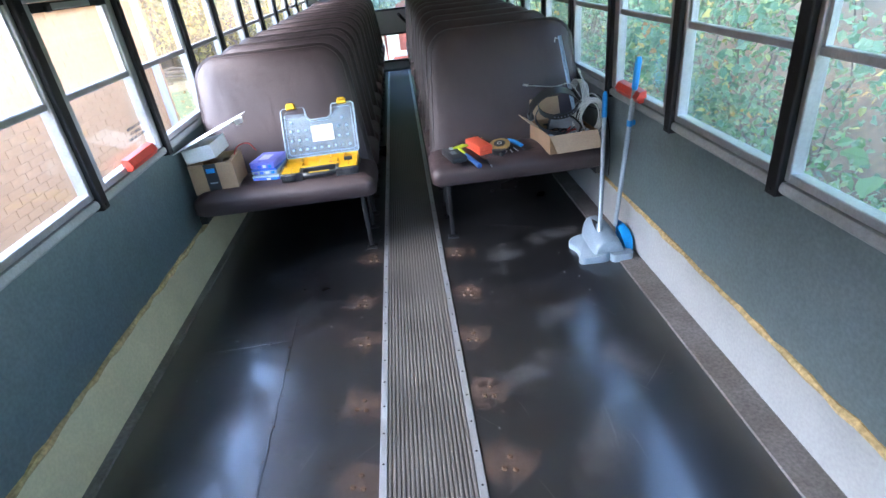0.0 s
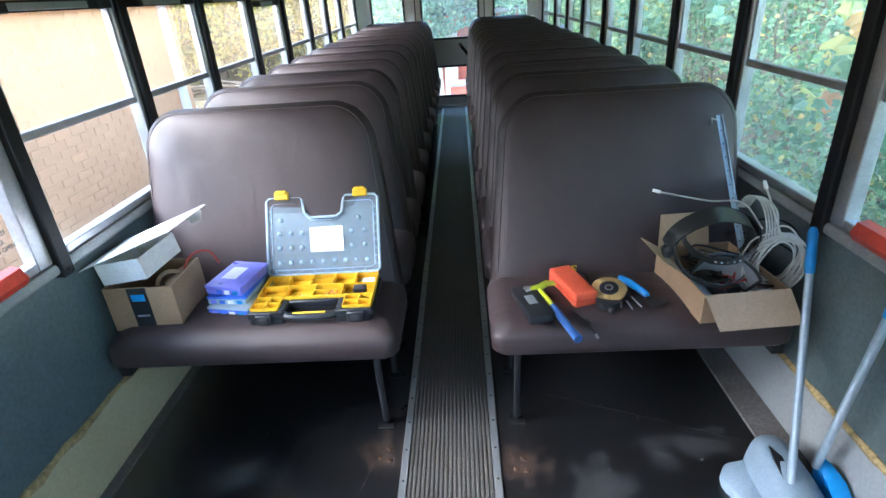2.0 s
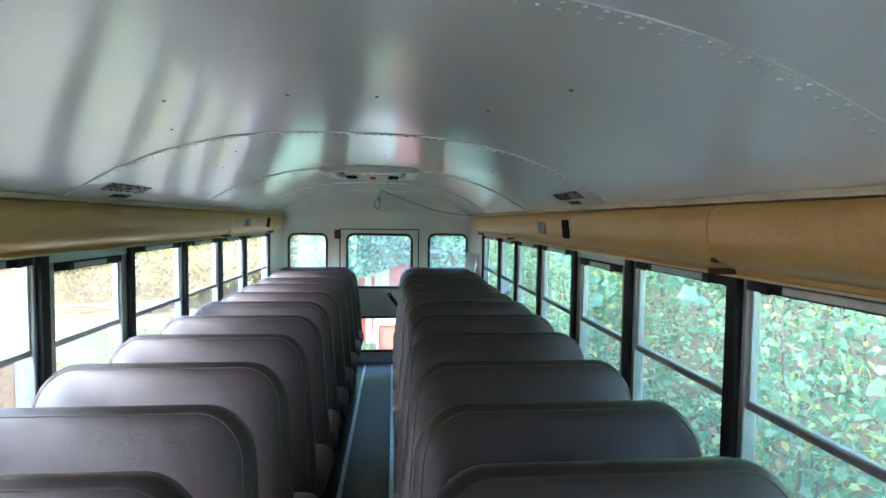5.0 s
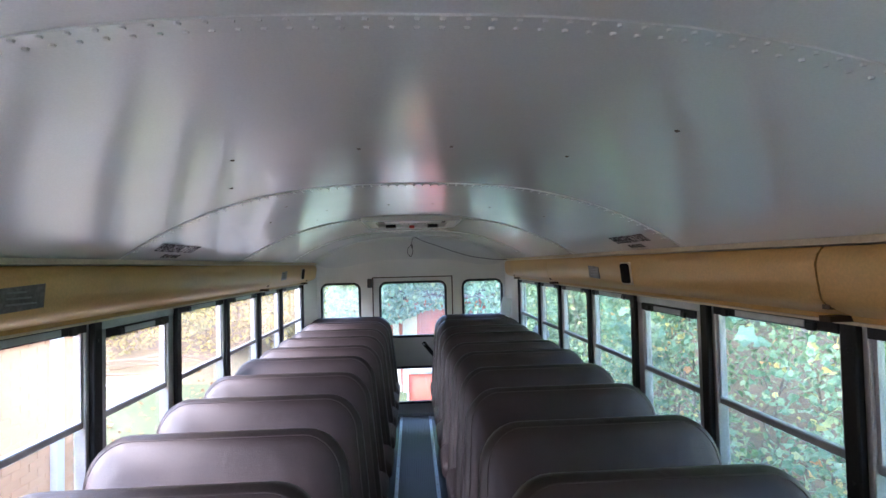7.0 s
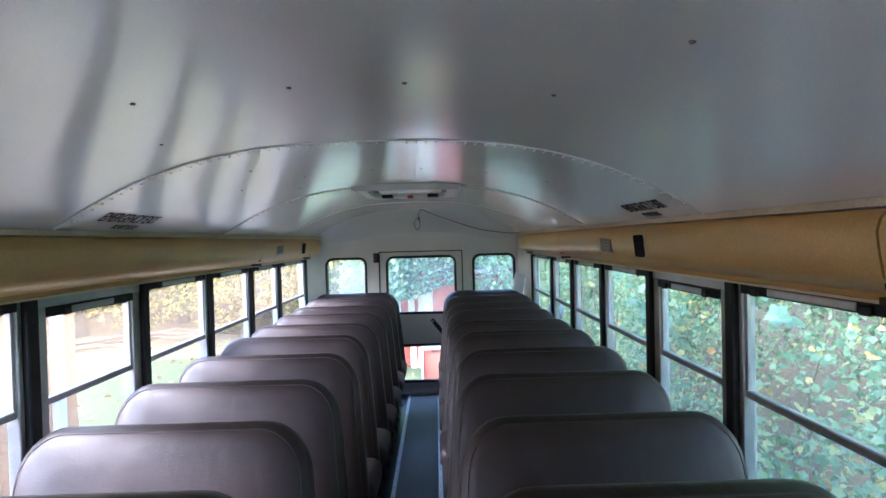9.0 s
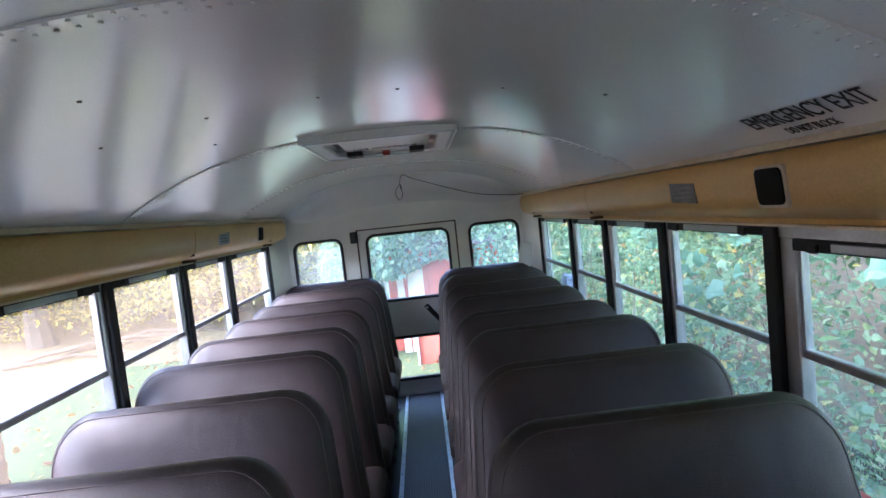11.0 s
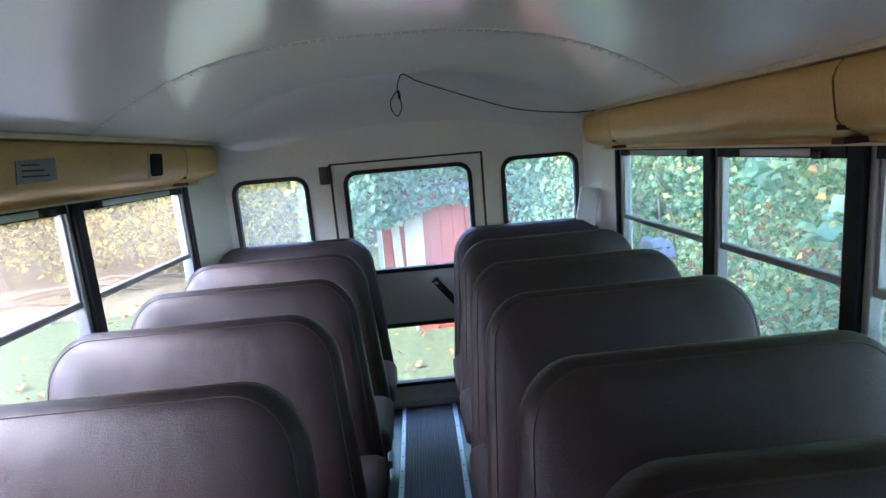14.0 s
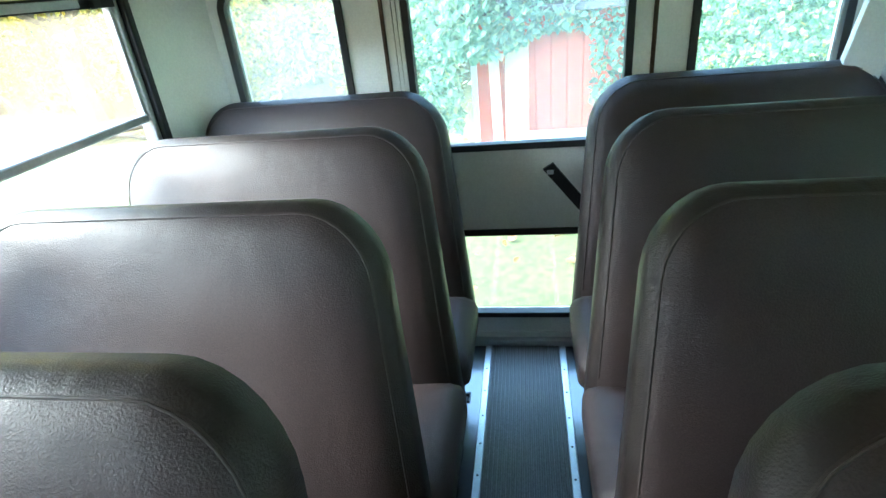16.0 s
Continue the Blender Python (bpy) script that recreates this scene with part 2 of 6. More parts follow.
# ---- mesh helpers ----
def bm_box(bm, x0, y0, z0, x1, y1, z1, bevel=0.0, seg=2):
    vs = [bm.verts.new((x, y, z)) for x in (x0, x1) for y in (y0, y1) for z in (z0, z1)]
    f = [(0, 1, 3, 2), (4, 6, 7, 5), (0, 4, 5, 1), (2, 3, 7, 6), (0, 2, 6, 4), (1, 5, 7, 3)]
    fs = [bm.faces.new([vs[i] for i in q]) for q in f]
    if bevel:
        edges = list({e for q in fs for e in q.edges})
        bmesh.ops.bevel(bm, geom=edges, offset=bevel, segments=seg, affect="EDGES", profile=0.5)
    return vs


def bm_tube(bm, pts, r, n=8, caps=True):
    """A round tube through points; r is a number or one per point."""
    pts = [Vector(p) for p in pts]
    rings = []
    up = Vector((0.13, 0.21, 0.97))
    for i, p in enumerate(pts):
        d = (pts[min(i + 1, len(pts) - 1)] - pts[max(i - 1, 0)]).normalized()
        a = d.cross(up)
        a = (a if a.length > 0.05 else d.cross(Vector((1, 0, 0)))).normalized()
        b = d.cross(a)
        rr = r[i] if isinstance(r, (list, tuple)) else r
        rings.append([bm.verts.new(p + rr * (a * math.cos(t) + b * math.sin(t))) for t in [2 * math.pi * k / n for k in range(n)]])
    for s, t in zip(rings, rings[1:]):
        for k in range(n):
            bm.faces.new((s[k], s[(k + 1) % n], t[(k + 1) % n], t[k]))
    if caps:
        bm.faces.new(rings[0][::-1])
        bm.faces.new(rings[-1])


def bm_cyl(bm, c, axis, r, h, n=16, r2=None):
    c, axis = Vector(c), Vector(axis).normalized()
    bm_tube(bm, [c, c + axis * h], [r, r if r2 is None else r2], n)


def bm_prism(bm, poly, z0, z1, axes="xy"):
    """A polygon pulled along the third axis."""
    k = {"xy": lambda a, b, c: (a, b, c), "xz": lambda a, b, c: (a, c, b), "yz": lambda a, b, c: (c, a, b)}[axes]
    lo = [bm.verts.new(k(a, b, z0)) for a, b in poly]
    hi = [bm.verts.new(k(a, b, z1)) for a, b in poly]
    bm.faces.new(lo[::-1])
    bm.faces.new(hi)
    for i in range(len(poly)):
        j = (i + 1) % len(poly)
        bm.faces.new((lo[i], lo[j], hi[j], hi[i]))


def round_rect(x0, z0, x1, z1, r, n=6, rs=None):
    """Corner-rounded outline; rs gives radii for (x1,z1), (x0,z1), (x0,z0), (x1,z0)."""
    rs = rs or (r,) * 4
    out = []
    for (cx, cz, a0), q in zip(((x1, z1, 0), (x0, z1, 90), (x0, z0, 180), (x1, z0, 270)), rs):
        sx, sz = (1 if cx == x1 else -1), (1 if cz == z1 else -1)
        for k in range(n + 1):
            a = radians(a0 + 90 * k / n)
            out.append((cx - sx * q + q * math.cos(a), cz - sz * q + q * math.sin(a)))
    return out


def bm_ring(bm, outer, inner, d0, d1, axes="xz"):
    """A frame between two outlines with the same number of points, from depth d0 to d1."""
    k = {"xz": lambda a, b, c: (a, c, b), "yz": lambda a, b, c: (c, a, b), "xy": lambda a, b, c: (a, b, c)}[axes]
    loops = [[bm.verts.new(k(a, b, d)) for a, b in o] for o, d in ((outer, d0), (outer, d1), (inner, d1), (inner, d0))]
    n = len(outer)
    for s in range(4):
        p, q = loops[s], loops[(s + 1) % 4]
        for i in range(n):
            j = (i + 1) % n
            bm.faces.new((p[i], p[j], q[j], q[i]))


def mesh_of(bm, name, material, smooth=None):
    bmesh.ops.recalc_face_normals(bm, faces=bm.faces)
    me = bpy.data.meshes.new(name)
    bm.to_mesh(me)
    bm.free()
    me.materials.append(material)
    if smooth is not None:
        me.shade_smooth()
        me.set_sharp_from_angle(angle=radians(smooth))
    return me


def part(name, bm, material, parent=None, label="", smooth=35):
    ob = new(name, mesh_of(bm, name, material, smooth))
    ob.parent = parent
    if label:
        ob["label"] = label
    return ob


def thing(name, label, category, at=None, group="", kind=""):
    ob = new(name)
    ob.empty_display_size = 0.1
    if at is not None:
        ob.matrix_basis = at
    return tagged(ob, label, category, group, kind)


def solid(name, bm, material, label, category, kind="structure", group="", smooth=35):
    return tagged(part(name, bm, material, None, "", smooth), label, category, group, kind)


def box_part(name, dims, material, parent=None, label="", bevel=0.0, seg=2):
    bm = bmesh.new()
    bm_box(bm, *dims, bevel=bevel, seg=seg)
    return part(name, bm, material, parent, label)


# ---- the bus shell ----
CX = 0.012
XL, XR = CX - 1.145, CX + 1.145
Y0, Y1 = -2.60, 8.87
SILL_Z, MID_Z, HEAD_Z = 0.765, 1.13, 1.490
POSTS = [8.585, 7.675, 7.0, 6.305, 5.605, 4.93, 4.243, 3.572, 2.905, 2.235, 1.55, 0.87, 0.19, -0.49, -1.17, -1.85, -2.53]
SIDE_SHIFT = {-1: {2.905: -0.045, 2.235: -0.075, 1.55: -0.07, 0.87: -0.06}, 1: {2.235: -0.025, 1.55: -0.025}}


def posts(sx):
    """The window posts of one side, from the back to the front."""
    return [y + SIDE_SHIFT[sx].get(y, 0.0) for y in POSTS]


def arch(x):
    return 1.975 - 0.27 * abs((x - CX) / 1.06) ** 2.7


def build_floor():
    bm = bmesh.new()
    bm_box(bm, CX - 1.18, Y0, -0.06, CX + 1.18, Y1 + 0.05, 0.0)
    floor = solid("floor", bm, RUBBER, "worn scuffed black rubber bus floor", "floor")
    bm = bmesh.new()
    x0, x1, n = CX - 0.128, CX + 0.152, 19
    step = (x1 - x0) / n
    for i in range(n):
        a = x0 + i * step
        poly = [(a + 0.0015, 0.0), (a + 0.004, 0.0065), (a + step - 0.004, 0.0065), (a + step - 0.0015, 0.0)]
        bm_prism(bm, poly, Y0 + 0.05, Y1 - 0.03, "xz")
    bm_box(bm, x0, Y0 + 0.05, 0.0003, x1, Y1 - 0.03, 0.002)
    tagged(part("aisle_mat", bm, RIB, floor, "grey ribbed rubber aisle runner"), kind="structure")
    bm = bmesh.new()
    bm_tube(bm, [(0, 0, 0), (0, 0, 0.0018)], [0.0045, 0.003], 8)
    screw_mesh = mesh_of(bm, "screw", STEEL)
    for x in (CX - 0.143, CX + 0.166):
        bm = bmesh.new()
        bm_prism(bm, [(x - 0.014, 0.0), (x - 0.011, 0.0085), (x + 0.011, 0.0085), (x + 0.014, 0.0)], Y0 + 0.05, Y1 - 0.03, "xz")
        trim = part("aisle_trim", bm, ALU, floor, "aluminium trim strip with screws")
        y = 0.3
        while y < Y1 - 0.08:
            s = new("screw", screw_mesh)
            s.parent, s.location = trim, (x, y, 0.0085)
            y += 0.131
    for sx, m, w, e in ((-1, BROWN_EDGE, 0.04, 1.145), (1, BROWN_EDGE, 0.112, 1.163)):
        bm = bmesh.new()
        a, b = CX + sx * (e - w), CX + sx * e
        bm_prism(bm, sorted([(a, 0.0), (b, 0.0)]) + sorted([(a + sx * 0.004, 0.006), (b, 0.011)], reverse=True), Y0, Y1, "xz")
        part("floor_edge", bm, m, floor, "scuffed brown bare strip along the floor edge")
    return floor


def build_side(sx):
    word = "left" if sx < 0 else "right"
    X = lambda d: CX + sx * d
    bm = bmesh.new()
    for i, (a, b) in enumerate(((Y0, 0.19), (0.192, 4.92), (4.922, Y1))):
        bm_box(bm, min(X(1.172), X(1.225)), a, 0.238, max(X(1.172), X(1.225)), b, 0.735)
    foot = 1.142 if sx < 0 else 1.160
    wall = solid("wall_" + word, bm, WALL, "grey green painted steel bus side wall", "wall")
    bm = bmesh.new()
    bm_prism(bm, [(X(foot), 0.008), (X(1.168), 0.226), (X(1.225), 0.230), (X(1.225), -0.05), (X(foot), -0.05)], Y0, Y1, "xz")
    part("kick_panel", bm, CREAM if sx < 0 else WHITE_KICK, wall, "cream painted kick panel" if sx < 0 else "pale painted kick panel")
    bm = bmesh.new()
    rnd = random.Random(5 + sx)
    pts = [(X(1.171 + rnd.uniform(-0.003, 0.003)), Y0 + 0.06 * k, 0.233 + rnd.uniform(-0.004, 0.005)) for k in range(int((Y1 - Y0) / 0.06) + 1)]
    bm_tube(bm, pts, [0.013 + rnd.uniform(-0.004, 0.004) for _ in pts], 6)
    part("caulk_bead", bm, CAULK, wall, "ragged yellowed caulk bead")
    bm = bmesh.new()
    bm_prism(bm, [(X(1.150), 0.728), (X(1.143), 0.736), (X(1.143), 0.752), (X(1.150), 0.762), (X(1.225), 0.77), (X(1.225), 0.728)], Y0, Y1, "xz")
    part("sill", bm, SILL, wall, "grey metal window sill")
    bm = bmesh.new()
    bm_box(bm, min(X(1.15), X(1.235)), Y0, HEAD_Z + 0.01, max(X(1.15), X(1.235)), Y1, 1.70)
    part("header", bm, REAR, wall, "pale painted window header")
    # yellow panels in lengths with curved joints
    prof = [(1.15, 1.500), (1.128, 1.497), (1.122, 1.512), (1.068, 1.535), (1.050, 1.556), (1.043, 1.60), (1.038, 1.645), (1.046, 1.672), (1.062, 1.69)]
    joints = [Y0, 1.5, 4.22, 6.96, 8.42, 8.84]
    for a, b in zip(joints, joints[1:]):
        bm = bmesh.new()
        bm_prism(bm, [(X(d), z) for d, z in prof] + [(X(d + 0.012), z) for d, z in reversed(prof[3:])], a + 0.0035, b - 0.0035, "xz")
        part("upper_panel", bm, YELLOW, wall, "tan yellow painted panel over the windows", smooth=40)
        if 0 < b < 8.7:
            bm = bmesh.new()
            bm_box(bm, min(X(1.062), X(1.085)), b - 0.012, 1.53, max(X(1.062), X(1.085)), b + 0.012, 1.69)
            bm_box(bm, min(X(1.066), X(1.13)), b - 0.008, 1.497, max(X(1.066), X(1.13)), b + 0.03, 1.512)
            part("joint_gap", bm, GRIME, wall, "dark gap between two panels")
    bm = bmesh.new()
    bm_prism(bm, [(X(1.032), 1.694), (X(1.040), 1.712), (X(1.075), 1.712), (X(1.075), 1.694)], Y0, Y1 - 0.02, "xz")
    part("upper_trim", bm, YEL_TRIM, wall, "pale tan trim under the ceiling")
    bm = bmesh.new()
    bm_prism(bm, [(X(1.118), 1.489), (X(1.118), 1.4965), (X(1.16), 1.4965), (X(1.16), 1.489)], Y0, Y1 - 0.1, "xz")
    part("header_lip", bm, YEL_TRIM, wall, "pale tan lip over the windows")
    # corner pillar before the back wall
    bm = bmesh.new()
    pts = [(X(1.225), 8.60), (X(1.150), 8.60), (X(1.142), 8.62), (X(1.135), 8.70), (X(1.10), 8.80), (X(1.03), Y1 + 0.02), (X(1.225), Y1 + 0.02)]
    bm_prism(bm, pts, 0.74, 1.72, "xy")
    part("corner_pillar", bm, REAR, wall, "off white rounded corner pillar", smooth=50)
    for i, y in enumerate(posts(sx)):
        w = 0.025 if i else 0.014
        bm = bmesh.new()
        bm_box(bm, min(X(1.133), X(1.205)), y - w, 0.715 if i else 0.77, max(X(1.133), X(1.205)), y + w, HEAD_Z + 0.015, bevel=0.004, seg=1)
        for z in (0.735, 1.08, 1.42):
            if i:
                bm_cyl(bm, (X(1.133), y, z), (-sx, 0, 0), 0.006, 0.003, 8)
        part("post", bm, BLACK, wall, "black window post")
    return wall


def build_windows(sx, wall):
    X = lambda d: CX + sx * d
    word = "left" if sx < 0 else "right"
    glass = GLASS_L if sx < 0 else GLASS_R
    num = 0
    for i, (b, a) in enumerate(zip(posts(sx), posts(sx)[1:])):
        num += 1
        lo, hi = a + 0.025, b - (0.025 if i else 0.014)
        exit_bay = i in (4, 8)
        win = thing("window_%d" % (num + (0 if sx < 0 else 20)), "two pane aluminium bus window" + (", hinged as emergency exit" if exit_bay else ""), "window", kind="structure")
        ins, top = (0.035, 1.455) if exit_bay else (0.0, HEAD_Z)
        bm = bmesh.new()
        # outer frame
        bm_box(bm, min(X(1.152), X(1.195)), lo, 0.768, max(X(1.152), X(1.195)), lo + 0.022 + ins, top, bevel=0.003, seg=1)
        bm_box(bm, min(X(1.152), X(1.195)), hi - 0.022 - ins, 0.768, max(X(1.152), X(1.195)), hi, top, bevel=0.003, seg=1)
        bm_box(bm, min(X(1.152), X(1.195)), lo + 0.022 + ins, 0.768, max(X(1.152), X(1.195)), hi - 0.022 - ins, 0.795, bevel=0.003, seg=1)
        part("window_frame", bm, WFRAME, win)
        if exit_bay:
            bm = bmesh.new()
            bm_box(bm, min(X(1.150), X(1.20)), lo, 1.455, max(X(1.150), X(1.20)), hi, HEAD_Z + 0.012)
            part("head_filler", bm, WFRAME, win)
        a0, a1 = lo + 0.022 + ins, hi - 0.022 - ins
        box_part("mid_rail", (min(X(1.158), X(1.182)), a0, MID_Z - 0.012, max(X(1.158), X(1.182)), a1, MID_Z + 0.014), WFRAME, win, "", 0.004, 1)
        for s in (a0, a1 - 0.012):
            box_part("sash_rail", (min(X(1.162), X(1.178)), s, MID_Z + 0.014, max(X(1.162), X(1.178)), s + 0.012, top - 0.02), WFRAME, win)
        tr = box_part("top_track", (min(X(1.148), X(1.19)), a0, top - 0.034, max(X(1.148), X(1.19)), a1, top - 0.002), BLACK, win, "dark top track with latches")
        bm = bmesh.new()
        bm_box(bm, min(X(1.144), X(1.149)), a0 + 0.12, top - 0.03, max(X(1.144), X(1.149)), a1 - 0.14, top - 0.008, bevel=0.002, seg=1)
        part("latch_bar", bm, WFRAME, tr)
        for s in (a0 + 0.07, a1 - 0.10):
            box_part("latch", (min(X(1.136), X(1.149)), s, top - 0.036, max(X(1.136), X(1.149)), s + 0.035, top - 0.012), BLACK_RUBBER, tr, "", 0.003, 1)
        for n, z0, z1, d in (("pane", 0.79, MID_Z - 0.008, 1.182), ("pane", MID_Z + 0.01, top - 0.03, 1.169)):
            g = box_part(n, (min(X(d), X(d + 0.004)), a0 - 0.005, z0, max(X(d), X(d + 0.004)), a1 + 0.005, z1), GLASS_L_UP if sx < 0 and z0 > 1 else GLASS_R_CLEAN if sx > 0 and i > 7 else glass, win)
            g.visible_shadow = False
        if exit_bay:
            bm = bmesh.new()
            c = (a0 + a1) / 2 + (0.09 if i == 8 else 0)
            pr = [(X(1.166), 0.776), (X(1.160), 0.828), (X(1.132), 0.822), (X(1.118), 0.792), (X(1.13), 0.772)]
            bm_prism(bm, pr, c - 0.17, c + 0.10, "xz")
            part("release_bar", bm, RED, win, "red emergency release bar")


def build_ceiling():
    bm = bmesh.new()
    xs = [CX + 1.06 * math.sin(radians(a)) for a in range(-90, 91, 5)]
    ys = [Y0, 8.60] + [8.60 + 0.27 * math.sin(radians(a)) for a in range(10, 91, 10)]
    grid = []
    for y in ys:
        d = 0 if y <= 8.6 else 0.24 * (1 - math.sqrt(max(0, 1 - ((y - 8.6) / 0.27) ** 2)))
        grid.append([bm.verts.new((x, y, arch(x) - d * (1 - abs((x - CX) / 1.06) ** 6))) for x in xs])
    for r, s in zip(grid, grid[1:]):
        for i in range(len(xs) - 1):
            bm.faces.new((r[i], r[i + 1], s[i + 1], s[i]))
    top = [[bm.verts.new(v.co + Vector((0, 0, 0.02))) for v in r] for r in grid]
    for r, s in zip(top, top[1:]):
        for i in range(len(xs) - 1):
            bm.faces.new((r[i], s[i], s[i + 1], r[i + 1]))
    for i in range(len(xs) - 1):
        for r, s in ((grid[0], top[0]), (grid[-1], top[-1])):
            bm.faces.new((r[i], r[i + 1], s[i + 1], s[i]))
    for a, b, c, d in zip(grid, grid[1:], top, top[1:]):
        for i in (0, -1):
            bm.faces.new((a[i], b[i], d[i], c[i]))
    # raised seam straps with rivets
    for y, t in ((7.69, 0.002), (6.305, 0.005), (4.925, 0.005), (3.575, 0.003), (2.235, 0.003), (0.87, 0.003)):
        for x, x2 in zip(xs, xs[1:]):
            q = [bm.verts.new((u, y + v, arch(u) - t)) for u, v in ((x, -0.02), (x2, -0.02), (x2, 0.02), (x, 0.02))]
            bm.faces.new(q)
            e = [bm.verts.new((u, y - 0.02, arch(u) - w)) for u, w in ((x, t), (x2, t), (x2, -0.002), (x, -0.002))]
            bm.faces.new(e)
        k = -1.0
        while k <= 1.0:
            u = CX + k
            for v in (-0.012, 0.012):
                bm_tube(bm, [(u, y + v, arch(u)), (u, y + v, arch(u) - t - 0.003)], [0.006, 0.0035], 6)
            k += 0.032
    ob = solid("ceiling", bm, CEIL, "glossy pale grey arched steel bus ceiling with riveted seams", "ceiling", smooth=40)
    return ob


def build_roof():
    bm = bmesh.new()
    xs = [CX + 1.235 * math.sin(radians(a)) for a in range(-90, 91, 10)]
    rows = [[bm.verts.new((x, y, 2.06 - 0.40 * abs((x - CX) / 1.235) ** 2.6)) for x in xs] for y in (Y0 - 0.05, Y1 + 0.08)]
    for i in range(len(xs) - 1):
        bm.faces.new((rows[0][i], rows[0][i + 1], rows[1][i + 1], rows[1][i]))
    ob = solid("roof", bm, YELLOW, "yellow painted steel bus roof", "roof", smooth=40)
    sol = ob.modifiers.new("thick", "SOLIDIFY")
    sol.thickness = 0.01


REAR_WINDOWS = [(CX - 0.985, 0.80, CX - 0.585, 1.465), (CX - 0.345, 0.885, CX + 0.365, 1.468), (CX + 0.575, 0.80, CX + 0.995, 1.475)]
LOW_WINDOW = (CX - 0.345, 0.155, CX + 0.365, 0.525)
DOOR = (CX - 0.435, 0.055, CX + 0.450, 1.535)


def holed(bm, x0, z0, x1, z1, holes, y0, y1):
    xs = sorted({x0, x1, *[v for h in holes for v in (h[0], h[2])]})
    zs = sorted({z0, z1, *[v for h in holes for v in (h[1], h[3])]})
    for a, b in zip(xs, xs[1:]):
        for c, d in zip(zs, zs[1:]):
            m, q = (a + b) / 2, (c + d) / 2
            if not any(h[0] < m < h[2] and h[1] < q < h[3] for h in holes):
                bm_box(bm, a, y0, c, b, y1, d)
    bmesh.ops.remove_doubles(bm, verts=bm.verts, dist=1e-5)


def gasket(parent, h, y, glass=None):
    bm = bmesh.new()
    r = 0.06
    inner = round_rect(*[v + s * 0.004 for v, s in zip(h, (1, 1, -1, -1))], r)
    outer = round_rect(h[0] - 0.02, h[1] - 0.02, h[2] + 0.02, h[3] + 0.02, r + 0.022)
    bm_ring(bm, outer, inner, y - 0.012, y + 0.03)
    part("window_gasket", bm, BLACK_RUBBER, parent, "black rubber window gasket", smooth=50)
    g = box_part("pane", (h[0], y + 0.014, h[1], h[2], y + 0.018, h[3]), glass or GLASS_R, parent)
    g.visible_shadow = False


def build_back():
    bm = bmesh.new()
    holed(bm, CX - 1.225, -0.05, CX + 1.225, 1.99, [REAR_WINDOWS[0], DOOR, REAR_WINDOWS[2]], Y1, Y1 + 0.05)
    back = solid("wall_back", bm, REAR, "off white painted steel back wall with three windows", "wall", smooth=20)
    for n, h in ((41, REAR_WINDOWS[0]), (42, REAR_WINDOWS[2])):
        w = thing("window_%d" % n, "small rounded rear bus window in black rubber", "window", kind="structure")
        gasket(w, h, Y1, GLASS_HAZY if n == 41 else None)
    door = thing("door_1", "closed off white rear emergency door with two windows", "door", kind="structure")
    bm = bmesh.new()
    g = 0.008
    holed(bm, DOOR[0] + g, DOOR[1], DOOR[2] - g, DOOR[3] - g, [REAR_WINDOWS[1], LOW_WINDOW], Y1 + 0.006, Y1 + 0.045)
    leaf = part("door_leaf", bm, REAR, door, smooth=20)
    gasket(door, REAR_WINDOWS[1], Y1 + 0.006, GLASS_DOOR)
    gasket(door, LOW_WINDOW, Y1 + 0.006, GLASS_LOW)
    bm = bmesh.new()
    for (a, b, c, d) in ((DOOR[0] - 0.004, DOOR[1], DOOR[0] + 0.007, DOOR[3]), (DOOR[2] - 0.007, DOOR[1], DOOR[2] + 0.004, DOOR[3]), (DOOR[0], DOOR[3] - 0.007, DOOR[2], DOOR[3] + 0.004)):
        bm_box(bm, a, Y1 - 0.003, b, c, Y1 + 0.02, d)
    part("door_seal", bm, GRIME, door, "brown rusty door seam")
    # hinge block and a ribbed edge beside it
    box_part("hinge_block", (DOOR[0] - 0.055, Y1 - 0.05, 1.425, DOOR[0] + 0.0, Y1 - 0.002, 1.525), DARKGREY, door, "black hinge block", 0.006)
    for x in (DOOR[0] + 0.03, DOOR[0] + 0.045, DOOR[0] + 0.06):
        box_part("hinge_rib", (x, Y1 - 0.006, 0.6, x + 0.008, Y1 + 0.008, 1.49), REAR, door)
    # strap lever on the door
    bm = bmesh.new()
    bm_prism(bm, [(0.105, 0.80), (0.14, 0.822), (0.30, 0.62), (0.265, 0.60)], Y1 - 0.05, Y1 - 0.035, "xz")
    lever = part("door_lever", bm, BLACK, door, "black release lever")
    box_part("lever_tip", (0.118, Y1 - 0.052, 0.782, 0.142, Y1 - 0.049, 0.798), ALU, lever, "bright metal tip")
    bm = bmesh.new()
    bm_cyl(bm, (0.285, Y1 - 0.045, 0.61), (0, 1, 0), 0.03, 0.05, 14)
    part("lever_boss", bm, BLACK, door)
    # threshold, rail and rivet rows
    box_part("threshold", (CX - 0.5, Y1 - 0.03, 0.0, CX + 0.5, Y1 + 0.004, 0.03), ALU, back, "scuffed aluminium door threshold", 0.004)
    bm = bmesh.new()
    bm_box(bm, CX - 1.03, Y1 - 0.006, 1.575, CX + 1.03, Y1 - 0.0005, 1.60)
    k = -0.98
    while k < 1.0:
        bm_tube(bm, [(CX + k, Y1 - 0.006, 1.5875), (CX + k, Y1 - 0.011, 1.5875)], [0.006, 0.003], 6)
        k += 0.055
    part("rivet_strip", bm, REAR, back, "riveted strip across the back wall")
    return back


